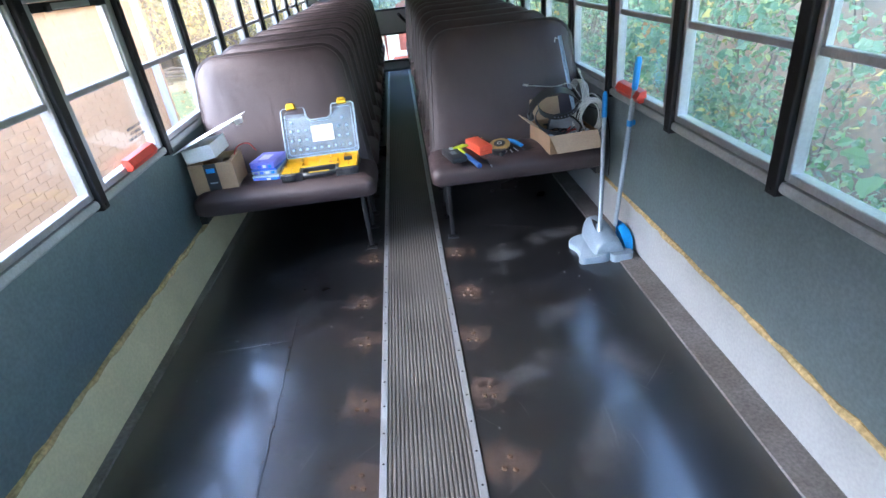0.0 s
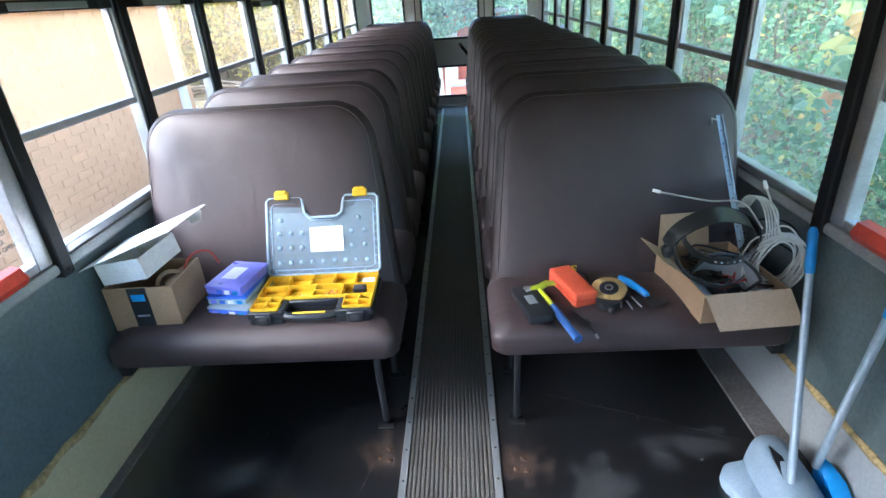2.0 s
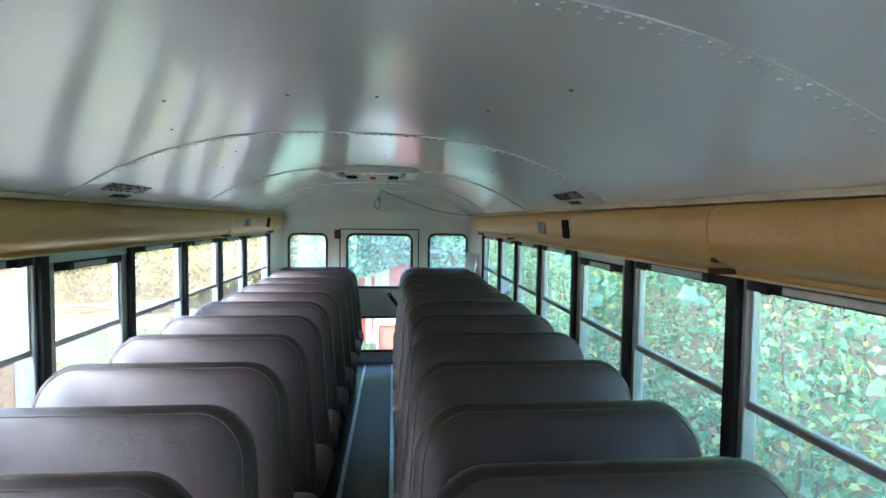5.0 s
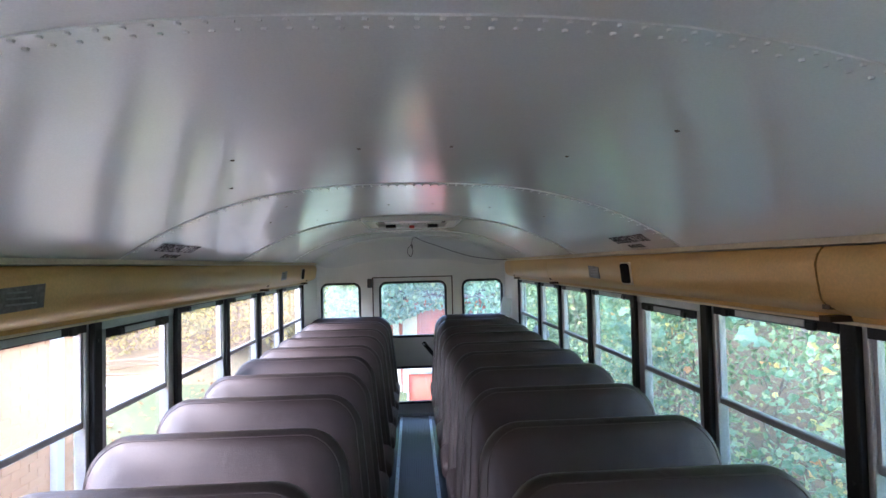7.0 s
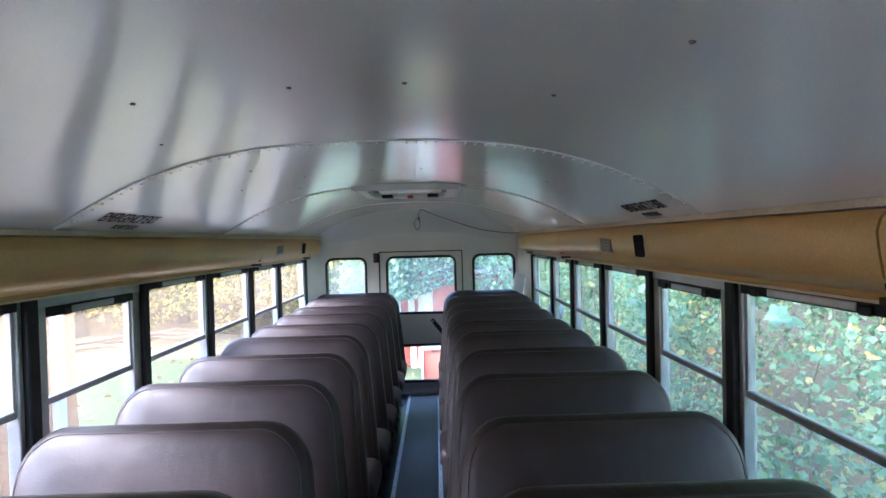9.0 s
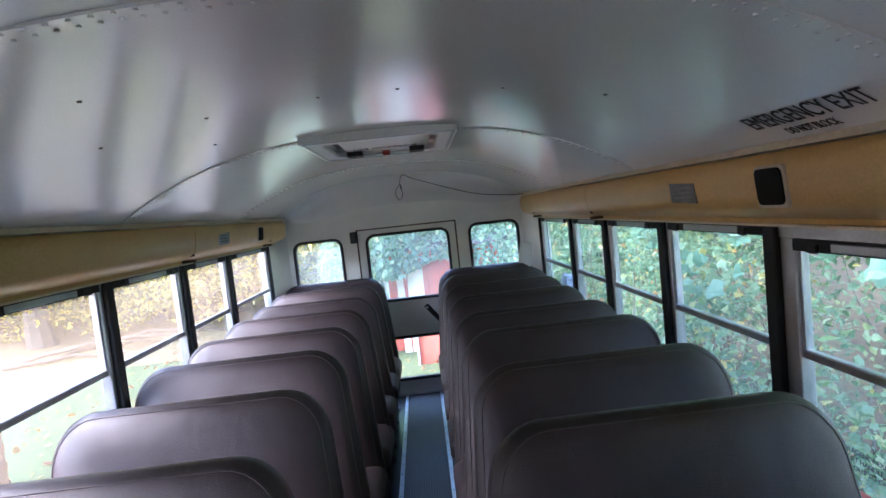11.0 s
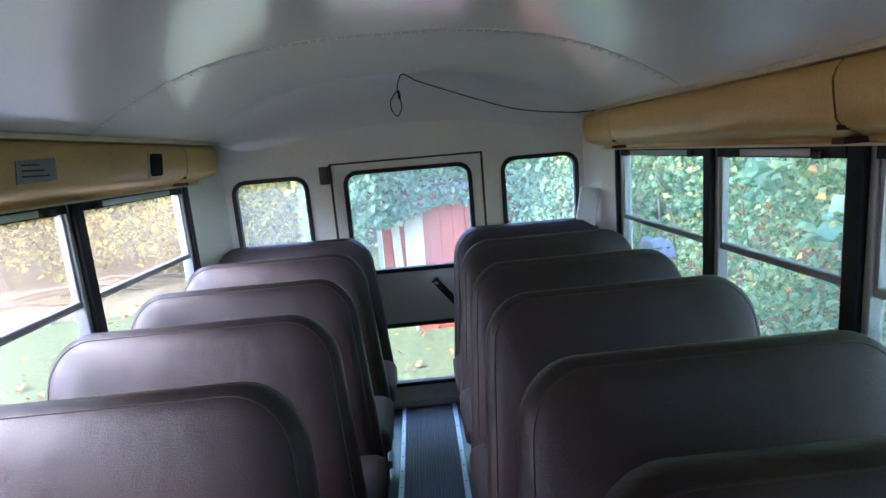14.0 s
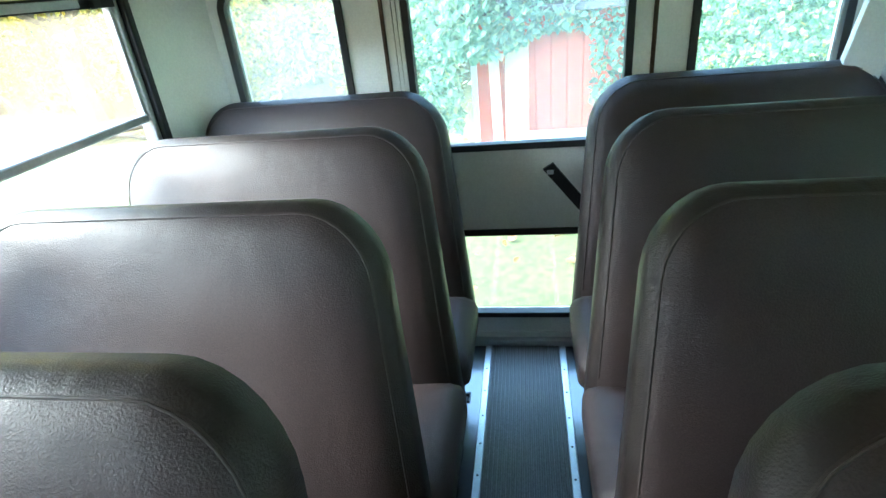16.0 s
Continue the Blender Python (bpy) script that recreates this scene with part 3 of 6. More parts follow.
# Unseen front end; its windscreen openings are sized to set the benches' front light.
def build_front():
    bm = bmesh.new()
    holed(bm, CX - 1.225, -0.05, CX + 1.225, 1.99, [(CX - 0.98, 1.00, CX - 0.06, 1.55), (CX + 0.06, 1.00, CX + 0.98, 1.55)], Y0 - 0.06, Y0)
    solid("wall_front", bm, WALL, "unseen grey painted front bulkhead with openings sized for light", "wall", smooth=20)
    for n, x0 in ((43, CX - 0.98), (44, CX + 0.06)):
        w = thing("window_%d" % n, "unseen windscreen pane, sized for the light it lets in", "window", kind="structure")
        g = box_part("pane", (x0, Y0 - 0.035, 1.00, x0 + 0.92, Y0 - 0.03, 1.55), GLASS_R, w)
        g.visible_shadow = False


FLOOR = build_floor()
WALL_L, WALL_R = build_side(-1), build_side(1)
build_windows(-1, WALL_L)
build_windows(1, WALL_R)
build_ceiling()
build_roof()
build_back()
build_front()

# ---- seats ----
PITCH, ROWS_N = 0.488, 12
LEAN_BACK = 20.0


def slant(x, z, w, h, taper):
    """Draws both side edges in towards the top: (left, right) in metres."""
    k = z / h
    return x + k * (taper[0] * (0.5 - x / w) - taper[1] * (0.5 + x / w))


def seat_slab(bm, w, h, t, r, bulge, taper=(0.0, 0.0), rb=0.03, side="all"):
    """A padded slab standing in xz, front towards -y: rings of a rounded outline, swelling to the middle."""
    rings = ((0.05, t, 1), (0.012, t - 0.004, 1), (0.0, t - 0.018, 1), (0.0, 0.032, 1), (0.006, 0.014, 1), (0.022, 0.0, 1), (0.030, -0.008, 1), (0.06, -0.008 - bulge * 0.5, 1), (0.13, -0.008 - bulge * 0.85, 1), (0.22, -0.008 - bulge, 1))
    rings = rings[:6] if side == "back" else rings[5:] if side == "front" else rings
    loops = []
    for d, y, _ in rings:
        q = max(r - d * 0.55, 0.02)
        pts = round_rect(-w / 2 + d, d, w / 2 - d, h - d, 0.1, 7, (q, q, max(rb, 0.015), max(rb, 0.015)))
        loops.append([bm.verts.new((slant(x, z, w, h, taper), y, z)) for x, z in pts])
    n = len(loops[0])
    for p, q in zip(loops, loops[1:]):
        for i in range(n):
            j = (i + 1) % n
            bm.faces.new((p[i], p[j], q[j], q[i]))
    if side != "front":
        bm.faces.new(loops[0])
    if side != "back":
        bm.faces.new(loops[-1][::-1])


def bus_seat(w, taper):
    """One bench: origin on the floor under the front edge's middle."""
    s = thing("bus_seat", "brown vinyl high-backed school bus bench seat", "seat", group="bus seats in rows")
    tilt = pose(0, 0.332, 0.33, -LEAN_BACK, 0, 0)
    bm = bmesh.new()
    seat_slab(bm, w - 0.01, 0.82, 0.09, 0.15, 0.03, taper, side="front")
    bm.transform(tilt)
    pad = part("backrest", bm, VINYL, s, smooth=60)
    bm = bmesh.new()
    seat_slab(bm, w - 0.01, 0.82, 0.09, 0.15, 0.03, taper, side="back")
    bm.transform(tilt)
    part("back_cover", bm, VINYL_BACK, s, "darker vinyl cover round the edge and back", smooth=60)
    bm = bmesh.new()
    o = round_rect(-(w - 0.01) / 2 + 0.025, 0.025, (w - 0.01) / 2 - 0.025, 0.795, 0.1, 7, (0.13625, 0.13625, 0.03, 0.03))
    o = sorted((x, z) for x, z in o if z > 0.5)
    edge = (w - 0.01) / 2 - 0.025
    o = [(-edge, 0.14)] + [p for p in o if abs(p[0]) < edge - 1e-4] + [(edge, 0.14)]
    o = o[:1] + [(-edge, 0.655)] + o[1:-1] + [(edge, 0.655)] + o[-1:]
    o = [(slant(x, z, w - 0.01, 0.82, taper), -0.0045, z) for x, z in o]
    bm_tube(bm, o, 0.002, 6)
    bm.transform(tilt)
    part("piping", bm, VINYL_DARK, s, "dark piping along the back's edge")
    bm = bmesh.new()
    seat_slab(bm, w, 0.41, 0.10, 0.055, 0.026, (0.0, 0.0), 0.05)
    bm.transform(pose(0, 0, 0.448, -92.0, 0, 0))
    part("cushion", bm, VINYL, s, smooth=60)
    bm = bmesh.new()
    bm_tube(bm, [(-w / 2 + 0.04, 0.05, 0.345), (w / 2 - 0.05, 0.05, 0.345)], 0.012, 8)
    bm_tube(bm, [(-w / 2 + 0.04, 0.36, 0.345), (w / 2 - 0.05, 0.36, 0.345)], 0.012, 8)
    part("seat_frame", bm, STEEL, s, "black steel seat frame")
    return s


def add_legs(s, w, side):
    a = side * (w / 2 - 0.085)
    for y, dy in ((0.05, 0.03), (0.36, 0.0)):
        bm = bmesh.new()
        bm_tube(bm, [(a, y, 0.36), (a, y, 0.30), (a, y + dy, 0.02)], 0.0125, 10)
        bm_box(bm, a - 0.03, y + dy - 0.025, 0.0, a + 0.03, y + dy + 0.03, 0.006, bevel=0.002, seg=1)
        bm_cyl(bm, (a + 0.018, y + dy + 0.012, 0.006), (0, 0, 1), 0.007, 0.008, 6)
        bm_cyl(bm, (a - 0.018, y + dy + 0.012, 0.006), (0, 0, 1), 0.007, 0.008, 6)
        part("leg", bm, STEEL, s, "black steel leg with bolted foot")
    b = -side * (w / 2 - 0.03)
    bm = bmesh.new()
    bm_box(bm, b - 0.02, 0.03, 0.30, b + 0.02, 0.38, 0.345, bevel=0.003, seg=1)
    part("wall_bracket", bm, STEEL, s, "black steel wall bracket")


SEAT_Y = 2.845
SHIFT = {-1: {2: -0.06, 3: -0.07, 4: -0.05, 5: -0.035, 7: -0.025, 11: -0.055}, 1: {2: -0.075, 3: -0.075, 4: -0.05, 5: -0.035, 7: -0.065, 11: -0.055}}
ASIDE = {-1: {6: -0.012}, 1: {5: 0.014, 6: 0.016}}
TALL = {-1: {10: 1.012, 11: 1.02}, 1: {0: 0.99, 1: 0.993, 2: 0.993, 3: 0.995, 10: 1.012, 11: 1.02}}
XW = 1.130
for side, a0, a1, taper in ((-1, CX - XW, CX - 0.142, (0.0, 0.10)), (1, CX + 0.168, CX + XW, (0.078, 0.012))):
    w = a1 - a0
    first = bus_seat(w, taper)
    add_legs(first, w, -side)
    for k in range(ROWS_N):
        m = pose((a0 + a1) / 2 + ASIDE[side].get(k, 0.0), SEAT_Y + k * PITCH + SHIFT[side].get(k, 0.0), 0) @ Matrix.Scale(TALL[side].get(k, 1.0), 4, (0, 0, 1))
        if k:
            copy_thing(first, m)
        else:
            at_front = m
    first.matrix_basis = at_front

# ---- fixtures in the bus ----
PAPER = mat("white paper label", (0.78, 0.78, 0.74), 0.7, fine=60)


def words(name, text, size, m, material, parent=None, label="", category="", extrude=0.0006, width=None):
    cu = bpy.data.curves.new(name, "FONT")
    cu.body, cu.size, cu.extrude, cu.align_x = text, size, extrude, "CENTER"
    tmp = bpy.data.objects.new(name, cu)
    scene.collection.objects.link(tmp)
    dg = bpy.context.evaluated_depsgraph_get()
    me = bpy.data.meshes.new_from_object(tmp.evaluated_get(dg))
    bpy.data.objects.remove(tmp)
    me.materials.clear()
    me.materials.append(material)
    ob = new(name, me)
    ob.matrix_basis = m @ Matrix.Scale(width / ob.dimensions.x, 4, (1, 0, 0)) if width else m
    ob.parent = parent
    return tagged(ob, label, category)


def frame_of(origin, xdir, ydir):
    x, y = Vector(xdir).normalized(), Vector(ydir).normalized()
    z = x.cross(y).normalized()
    y = z.cross(x)
    return Matrix(((x.x, y.x, z.x, origin[0]), (x.y, y.y, z.y, origin[1]), (x.z, y.z, z.z, origin[2]), (0, 0, 0, 1)))


def panel_box(sx, y0, y1, z0, z1, out, bevel=0.004, inset=0.0):
    """A raised plate on the slanting face of the upper panel."""
    bm = bmesh.new()
    pts = round_rect(y0, z0, y1, z1, 0.016, 4)
    a, b = [], []
    for y, z in pts:
        x = 1.043 + (1.60 - z) * 0.11
        a.append(bm.verts.new((CX + sx * (x + 0.01), y, z)))
        b.append(bm.verts.new((CX + sx * (x - out), y + (0.004 if y < (y0 + y1) / 2 else -0.004), z)))
    n = len(pts)
    for i in range(n):
        bm.faces.new((a[i], a[(i + 1) % n], b[(i + 1) % n], b[i]))
    bm.faces.new(b)
    return bm


GRILLE = mat("black speaker cloth", (0.012, 0.012, 0.012), 0.85, fine=500, bump=0.4, fine_var=0.4, spec=0.2)


def speaker(sx, y):
    s = thing("speaker", "dark rounded speaker grille on the tan panel", "speaker")
    part("rim", panel_box(sx, y - 0.062, y + 0.062, 1.548, 1.657, 0.006), YEL_TRIM, s, "pale rim")
    part("grille", panel_box(sx, y - 0.053, y + 0.053, 1.556, 1.65, 0.012), GRILLE, s, "black grille cloth")


def panel_plate(sx, y, w=0.085, dark=True):
    s = thing("metal_plate", "worn dark grey sticker plate on the tan panel" if dark else "small pale grey sticker plate on the tan panel", "plate")
    bm = bmesh.new()
    x = lambda z: CX + sx * (1.043 + (1.60 - z) * 0.11 - 0.003)
    quad = [(y - w, 1.566), (y + w, 1.572), (y + w * 0.97, 1.640), (y - w * 0.98, 1.632)]
    lo, hi = [bm.verts.new((x(z) + sx * 0.008, q, z)) for q, z in quad], [bm.verts.new((x(z), q, z)) for q, z in quad]
    bm.faces.new(hi)
    for k in range(4):
        bm.faces.new((lo[k], lo[(k + 1) % 4], hi[(k + 1) % 4], hi[k]))
    part("plate", bm, PLATE_DARK if dark else SILL, s)
    for k in range(3):
        z = 1.585 + k * 0.016
        bm = bmesh.new()
        bm_box(bm, min(x(z), x(z) - sx * 0.002), y - w * 0.75, z, max(x(z), x(z) - sx * 0.002), y + w * (0.6 - 0.25 * k), z + 0.005)
        part("print_bar", bm, SILL if dark else DARKGREY, s, "unreadable line of print")


PLATE_DARK = mat("worn dark grey sticker", (0.085, 0.085, 0.09), 0.5, col2=(0.19, 0.18, 0.175), stain=0.62, scale=14, fine=90, bump=0.2, fine_var=0.25)
speaker(1, 5.435)
speaker(-1, 8.09)
panel_plate(1, 5.90)
panel_plate(-1, 7.37, dark=False)
panel_plate(-1, 4.42)

# ceiling lettering over the emergency windows
for sx in (1, -1):
    xs = CX + sx * 0.992
    slope = 0.27 * 2.7 * (0.975 / 1.06) ** 1.7 / 1.06
    up = Vector((-sx, 0, slope)).normalized()
    right = Vector((0, -sx, 0))
    o = Vector((xs, 5.225, arch(xs) - 0.004))
    words("exit_lettering", "EMERGENCY EXIT", 0.078, frame_of(o, right, up), INK, None, "black stencilled emergency exit lettering on the ceiling", "lettering", width=0.355)
    o2 = o - up * 0.042 - right * 0.03 * sx
    o2.z = arch(o2.x) - 0.004
    words("block_lettering", "DO NOT BLOCK", 0.038, frame_of(o2, right, up), INK, None, "small black stencilled lettering on the ceiling", "lettering", width=0.15)
    for y in (2.60, 5.27):
        for k, tx in enumerate(("EMERGENCY EXIT", "LIFT HANDLE", "PUSH OUT TO OPEN")):
            o = Vector((CX + sx * 1.178, y + 0.08, 0.905 - 0.022 * k))
            words("pane_lettering", tx, 0.018, frame_of(o, right, (0, 0, 1)), INK, None, "small black lettering on the exit window pane", "lettering")

# roof hatch
hatch = thing("roof_hatch", "pale emergency roof hatch with a red release knob", "hatch")
hx0, hx1, hy0, hy1 = -0.290, 0.340, 6.225, 6.895
bm = bmesh.new()
bm_ring(bm, round_rect(hx0, hy0, hx1, hy1, 0.02), round_rect(hx0 + 0.075, hy0 + 0.09, hx1 - 0.075, hy1 - 0.09, 0.05), 1.966, 1.932, "xy")
part("hatch_frame", bm, REAR, hatch, "flat pale frame", smooth=40)
bm = bmesh.new()
bm_ring(bm, round_rect(hx0 + 0.01, hy0 + 0.01, hx1 - 0.01, hy1 - 0.01, 0.02), round_rect(hx0 + 0.02, hy0 + 0.02, hx1 - 0.02, hy1 - 0.02, 0.02), 1.934, 1.928, "xy")
part("bead", bm, ALU, hatch, smooth=40)
bm = bmesh.new()
bm_box(bm, hx0 + 0.13, hy0 + 0.11, 1.944, hx1 - 0.11, hy1 - 0.17, 1.957, bevel=0.006)
lid = part("hatch_lid", bm, REAR, hatch, "pale inner lid")
bm = bmesh.new()
bm_box(bm, -0.10, hy1 - 0.165, 1.940, 0.15, hy1 - 0.105, 1.952, bevel=0.004)
bar = part("release_bracket", bm, REAR, hatch)
bm = bmesh.new()
bm_tube(bm, [(0.025, hy1 - 0.135, 1.942), (0.025, hy1 - 0.135, 1.928), (0.025, hy1 - 0.135, 1.918)], [0.018, 0.021, 0.015], 14)
part("release_knob", bm, RED_PLASTIC, bar, "red release knob")
for x in (-0.125, 0.175):
    box_part("hinge_arm", (x - 0.036, hy1 - 0.190, 1.922, x + 0.036, hy1 - 0.10, 1.944), BLACK, hatch, "black hinge arm", 0.002, 1)
words("hatch_lettering", "EMERGENCY EXIT", 0.066, frame_of((0.025, hy1 - 0.262, 1.9435), (-1, 0, 0), (0, 1, 0)), INK, hatch, "black stencilled lettering", width=0.30)
# Black strips put the shade of the open gaps beside the lid into colour.
for x in (hx0 + 0.112, hx1 - 0.092):
    box_part("gap_shade", (x - 0.013, hy0 + 0.12, 1.950, x + 0.013, hy1 - 0.30, 1.957), BLACK, hatch, "black strip drawn as the shaded gap beside the lid", 0.003, 1)
hatch.matrix_basis = pose(0, 0, 0.012)

# loose wire over the back door
bm = bmesh.new()
def catmull(p, n=8):
    p = [Vector(q) for q in p]
    q = [p[0] * 2 - p[1]] + p + [p[-1] * 2 - p[-2]]
    out = []
    for a, b, c, d in zip(q, q[1:], q[2:], q[3:]):
        for k in range(n):
            t = k / n
            out.append(0.5 * (2 * b + (c - a) * t + (2 * a - 5 * b + 4 * c - d) * t * t + (3 * b - a - 3 * c + d) * t ** 3))
    return out + [p[-1]]
bm_tube(bm, catmull([(1.045, 8.60, 1.70), (0.92, 8.66, 1.706), (0.664, 8.70, 1.745), (0.45, 8.68, 1.81), (0.269, 8.66, 1.875), (0.12, 8.64, 1.93), (0.048, 8.62, 1.965), (0.018, 8.62, 1.91), (0.022, 8.62, 1.86), (0.03, 8.62, 1.80), (0.005, 8.62, 1.757), (-0.022, 8.62, 1.79), (-0.024, 8.62, 1.835), (0.0, 8.62, 1.87), (0.015, 8.62, 1.885)]), 0.0032, 6)
bm_tube(bm, [(0.021, 8.62, 1.885), (0.024, 8.62, 1.845)], 0.007, 8)
wire = solid("hanging_wire", bm, BLACK_RUBBER, "thin black wire hanging in a loop above the back door", "wire", kind="")

# screws left in the ceiling sheet
SCREW_RUST = mat("dull rusty screw", (0.13, 0.10, 0.08), 0.6, fine=200, bump=0.2)
bm = bmesh.new()
bm_tube(bm, [(0, 0, 0.002), (0, 0, -0.003)], [0.0065, 0.0045], 8)
pit = mesh_of(bm, "ceiling_screw", SCREW_RUST)
for x, y in ((-0.434, 4.31), (-0.548, 4.645), (-0.109, 4.305), (0.132, 4.29), (0.446, 4.32), (0.567, 3.96), (-0.518, 5.256), (-0.402, 5.628), (-0.671, 5.58), (-0.51, 5.968), (0.131, 5.593), (-0.088, 5.602), (0.424, 5.614), (0.687, 5.548)):
    o = tagged(new("ceiling_screw", pit), "dark rusty screw head in the ceiling", "screw", "ceiling screws")
    o.location = (x, y, arch(x))

# pale board behind the last bench
bm = bmesh.new()
bm_box(bm, -0.055, -0.022, 0.0, 0.055, 0.022, 0.76, bevel=0.01)
brd = solid("board", bm, REAR, "pale grey board standing upright behind the last bench", "board", kind="")
brd.matrix_basis = pose(0.93, 8.775, 0.53, -2.0, 10.0, -12)
bm = bmesh.new()
bm_box(bm, -0.3, -0.05, 0, 0.3, 0.05, 0.53, bevel=0.01)
led = solid("ledge_box", bm, SILL, "low grey metal box behind the last bench", "box", kind="")
led.matrix_basis = pose(0.80, 8.79, 0.0)

# scuffed rusty patches where benches were unbolted
bm = bmesh.new()
bm_tube(bm, [(0, 0, 0.001), (0.001, 0, 0.0065)], [0.010, 0.007], 6)
old_bolt = mesh_of(bm, "old_bolt", GRIME)
for x, y, a in ((-0.25, 2.34, 0.13), (-0.225, 2.03, 0.11), (-0.22, 1.64, 0.13), (-0.205, 2.78, 0.10), (0.268, 2.31, 0.12), (0.242, 1.96, 0.13), (0.258, 1.62, 0.13), (0.255, 2.72, 0.12), (-0.215, 1.30, 0.12), (0.27, 1.29, 0.13), (-0.22, 0.95, 0.12), (0.26, 0.93, 0.12)):
    bm = bmesh.new()
    bm.faces.new([bm.verts.new((a * 1.3 * math.cos(q * 0.2618), a * 1.3 * math.sin(q * 0.2618), 0.0024)) for q in range(24)])
    patch = part("rust_patch", bm, RUST, FLOOR, "rusty brown scuffed patch with old bolts")
    patch.location = (x, y, 0)
    for dx, dy in ((0.012, 0.022), (-0.014, -0.02), (0.02, -0.03)):
        o = new("old_bolt", old_bolt)
        o.parent, o.location = patch, (dx, dy, 0)
for x, y, a, b in ((0.66, 2.05, 0.36, 20), (-0.62, 1.75, 0.40, -30), (0.60, 1.30, 0.42, 60), (-0.66, 1.05, 0.44, 10), (0.78, 0.75, 0.4, -20), (-0.55, 2.30, 0.3, 45), (0.5, 2.62, 0.3, 80), (0.80, 1.72, 0.34, -60), (-0.85, 2.12, 0.30, 70), (-0.48, 1.38, 0.34, 85), (0.42, 1.68, 0.30, 30), (-0.70, 2.72, 0.36, -10), (0.84, 2.78, 0.34, 15), (-0.86, 1.46, 0.30, 40)):
    bm = bmesh.new()
    bm.faces.new([bm.verts.new((a * math.cos(q * math.pi / 14), a * math.sin(q * math.pi / 14), 0.0012)) for q in range(28)])
    o = part("dust_scuff", bm, SCUFF, FLOOR, "pale dusty scuff marks")
    o.matrix_basis = pose(x, y, 0, 0, 0, b) @ Matrix.Scale(0.55, 4, (0, 1, 0))

# seams of the rubber sheets, with tacks, and long scratches
bm = bmesh.new()
bm_tube(bm, [(0, 0, 0), (0, 0, 0.002)], [0.006, 0.004], 7)
tack = mesh_of(bm, "tack", GRIME)
for a, b, n_ in (((-0.56, 2.3), (-0.535, 1.2), 7), ((-0.95, 2.10), (-0.555, 2.115), 2), ((0.40, 3.06), (1.02, 2.80), 3)):
    a, b = Vector((*a, 0)), Vector((*b, 0))
    side = (b - a).cross(Vector((0, 0, 1))).normalized()
    rnd = random.Random(n_)
    bm = bmesh.new()
    mids = []
    for k in range(41):
        p = a.lerp(b, k / 40) + side * (0.004 * noise.noise((k * 0.31, n_, 0)))
        w = 0.0035 + 0.0015 * rnd.random()
        mids.append([bm.verts.new(p - side * w), bm.verts.new(p + Vector((0, 0, 0.0016 + 0.0012 * rnd.random()))), bm.verts.new(p + side * w)])
    for u, v in zip(mids, mids[1:]):
        for q in range(2):
            bm.faces.new((u[q], u[q + 1], v[q + 1], v[q]))
    seam = part("seam", bm, RUBBER, FLOOR, "lifted seam between the rubber sheets", smooth=60)
    for k in range(n_):
        o = new("tack", tack)
        o.parent, o.location = seam, a.lerp(b, (k + 0.5) / n_) + side * rnd.uniform(-0.012, 0.012)
for k in range(26):
    rnd = random.Random(500 + k)
    x, y, a, L = CX + rnd.choice((-1, 1)) * rnd.uniform(0.25, 0.95), rnd.uniform(0.7, 2.9), rnd.gauss(1.4, 0.5), rnd.uniform(0.05, 0.26)
    bm = bmesh.new()
    bend, w = rnd.uniform(-0.25, 0.25), rnd.uniform(0.0006, 0.0014)
    line = [Vector((x + L * t * math.cos(a + bend * t), y + L * t * math.sin(a + bend * t), 0.0018)) for t in (0, 0.25, 0.5, 0.75, 1.0)]
    nrm = Vector((-math.sin(a), math.cos(a), 0)) * w
    vs = [(bm.verts.new(p - nrm * f), bm.verts.new(p + nrm * f)) for p, f in zip(line, (0.3, 1, 1, 0.8, 0.2))]
    for u, v in zip(vs, vs[1:]):
        bm.faces.new((u[0], u[1], v[1], v[0]))
    part("scratch", bm, SCRATCH, FLOOR, "pale scratch in the rubber")

# chips and old screws left on the bare floor
rnd = random.Random(91)
bm = bmesh.new()
for k in range(34):
    sx = rnd.choice((-1, 1))
    x, y = CX + sx * rnd.uniform(0.2, 1.0), rnd.triangular(0.5, 3.1, 2.6)
    a, w, h = rnd.uniform(0, 3.14), rnd.uniform(0.0015, 0.0045), rnd.uniform(0.001, 0.003)
    dx, dy = math.cos(a) * w, math.sin(a) * w
    bm_prism(bm, [(x - dx, y - dy), (x + dy, y - dx * 0.7), (x + dx, y + dy), (x - dy * 0.6, y + dx)], 0.0005, 0.0015 + h)
solid("floor_debris", bm, SILL, "small pale chips and grit scattered on the floor", "debris", kind="stuff")

# ---- things on the front benches ----
CARD = mat("brown cardboard", (0.31, 0.20, 0.115), 0.85, var=0.1, scale=9, fine=120, bump=0.15)
CARD_IN = mat("pale inside of cardboard", (0.42, 0.30, 0.19), 0.85, var=0.1, scale=9, fine=120, bump=0.1)
WHITE_CARD = mat("white coated card", (0.74, 0.73, 0.70), 0.6, var=0.06, scale=7, fine=100, bump=0.05)
YEL_PLASTIC = mat("yellow plastic", (0.78, 0.47, 0.02), 0.4, var=0.06, scale=9, fine=80, bump=0.04)
BLACK_PLASTIC = mat("black plastic", (0.018, 0.019, 0.022), 0.4, fine=140, bump=0.1)
ORANGE = mat("orange red plastic", (0.70, 0.10, 0.045), 0.45, var=0.05, scale=12, fine=100, bump=0.06)
LIME = mat("lime painted steel", (0.50, 0.55, 0.02), 0.4, var=0.1, scale=30)
BLUE_GRIP = mat("blue rubber grip", (0.03, 0.10, 0.30), 0.5, var=0.1, scale=30)
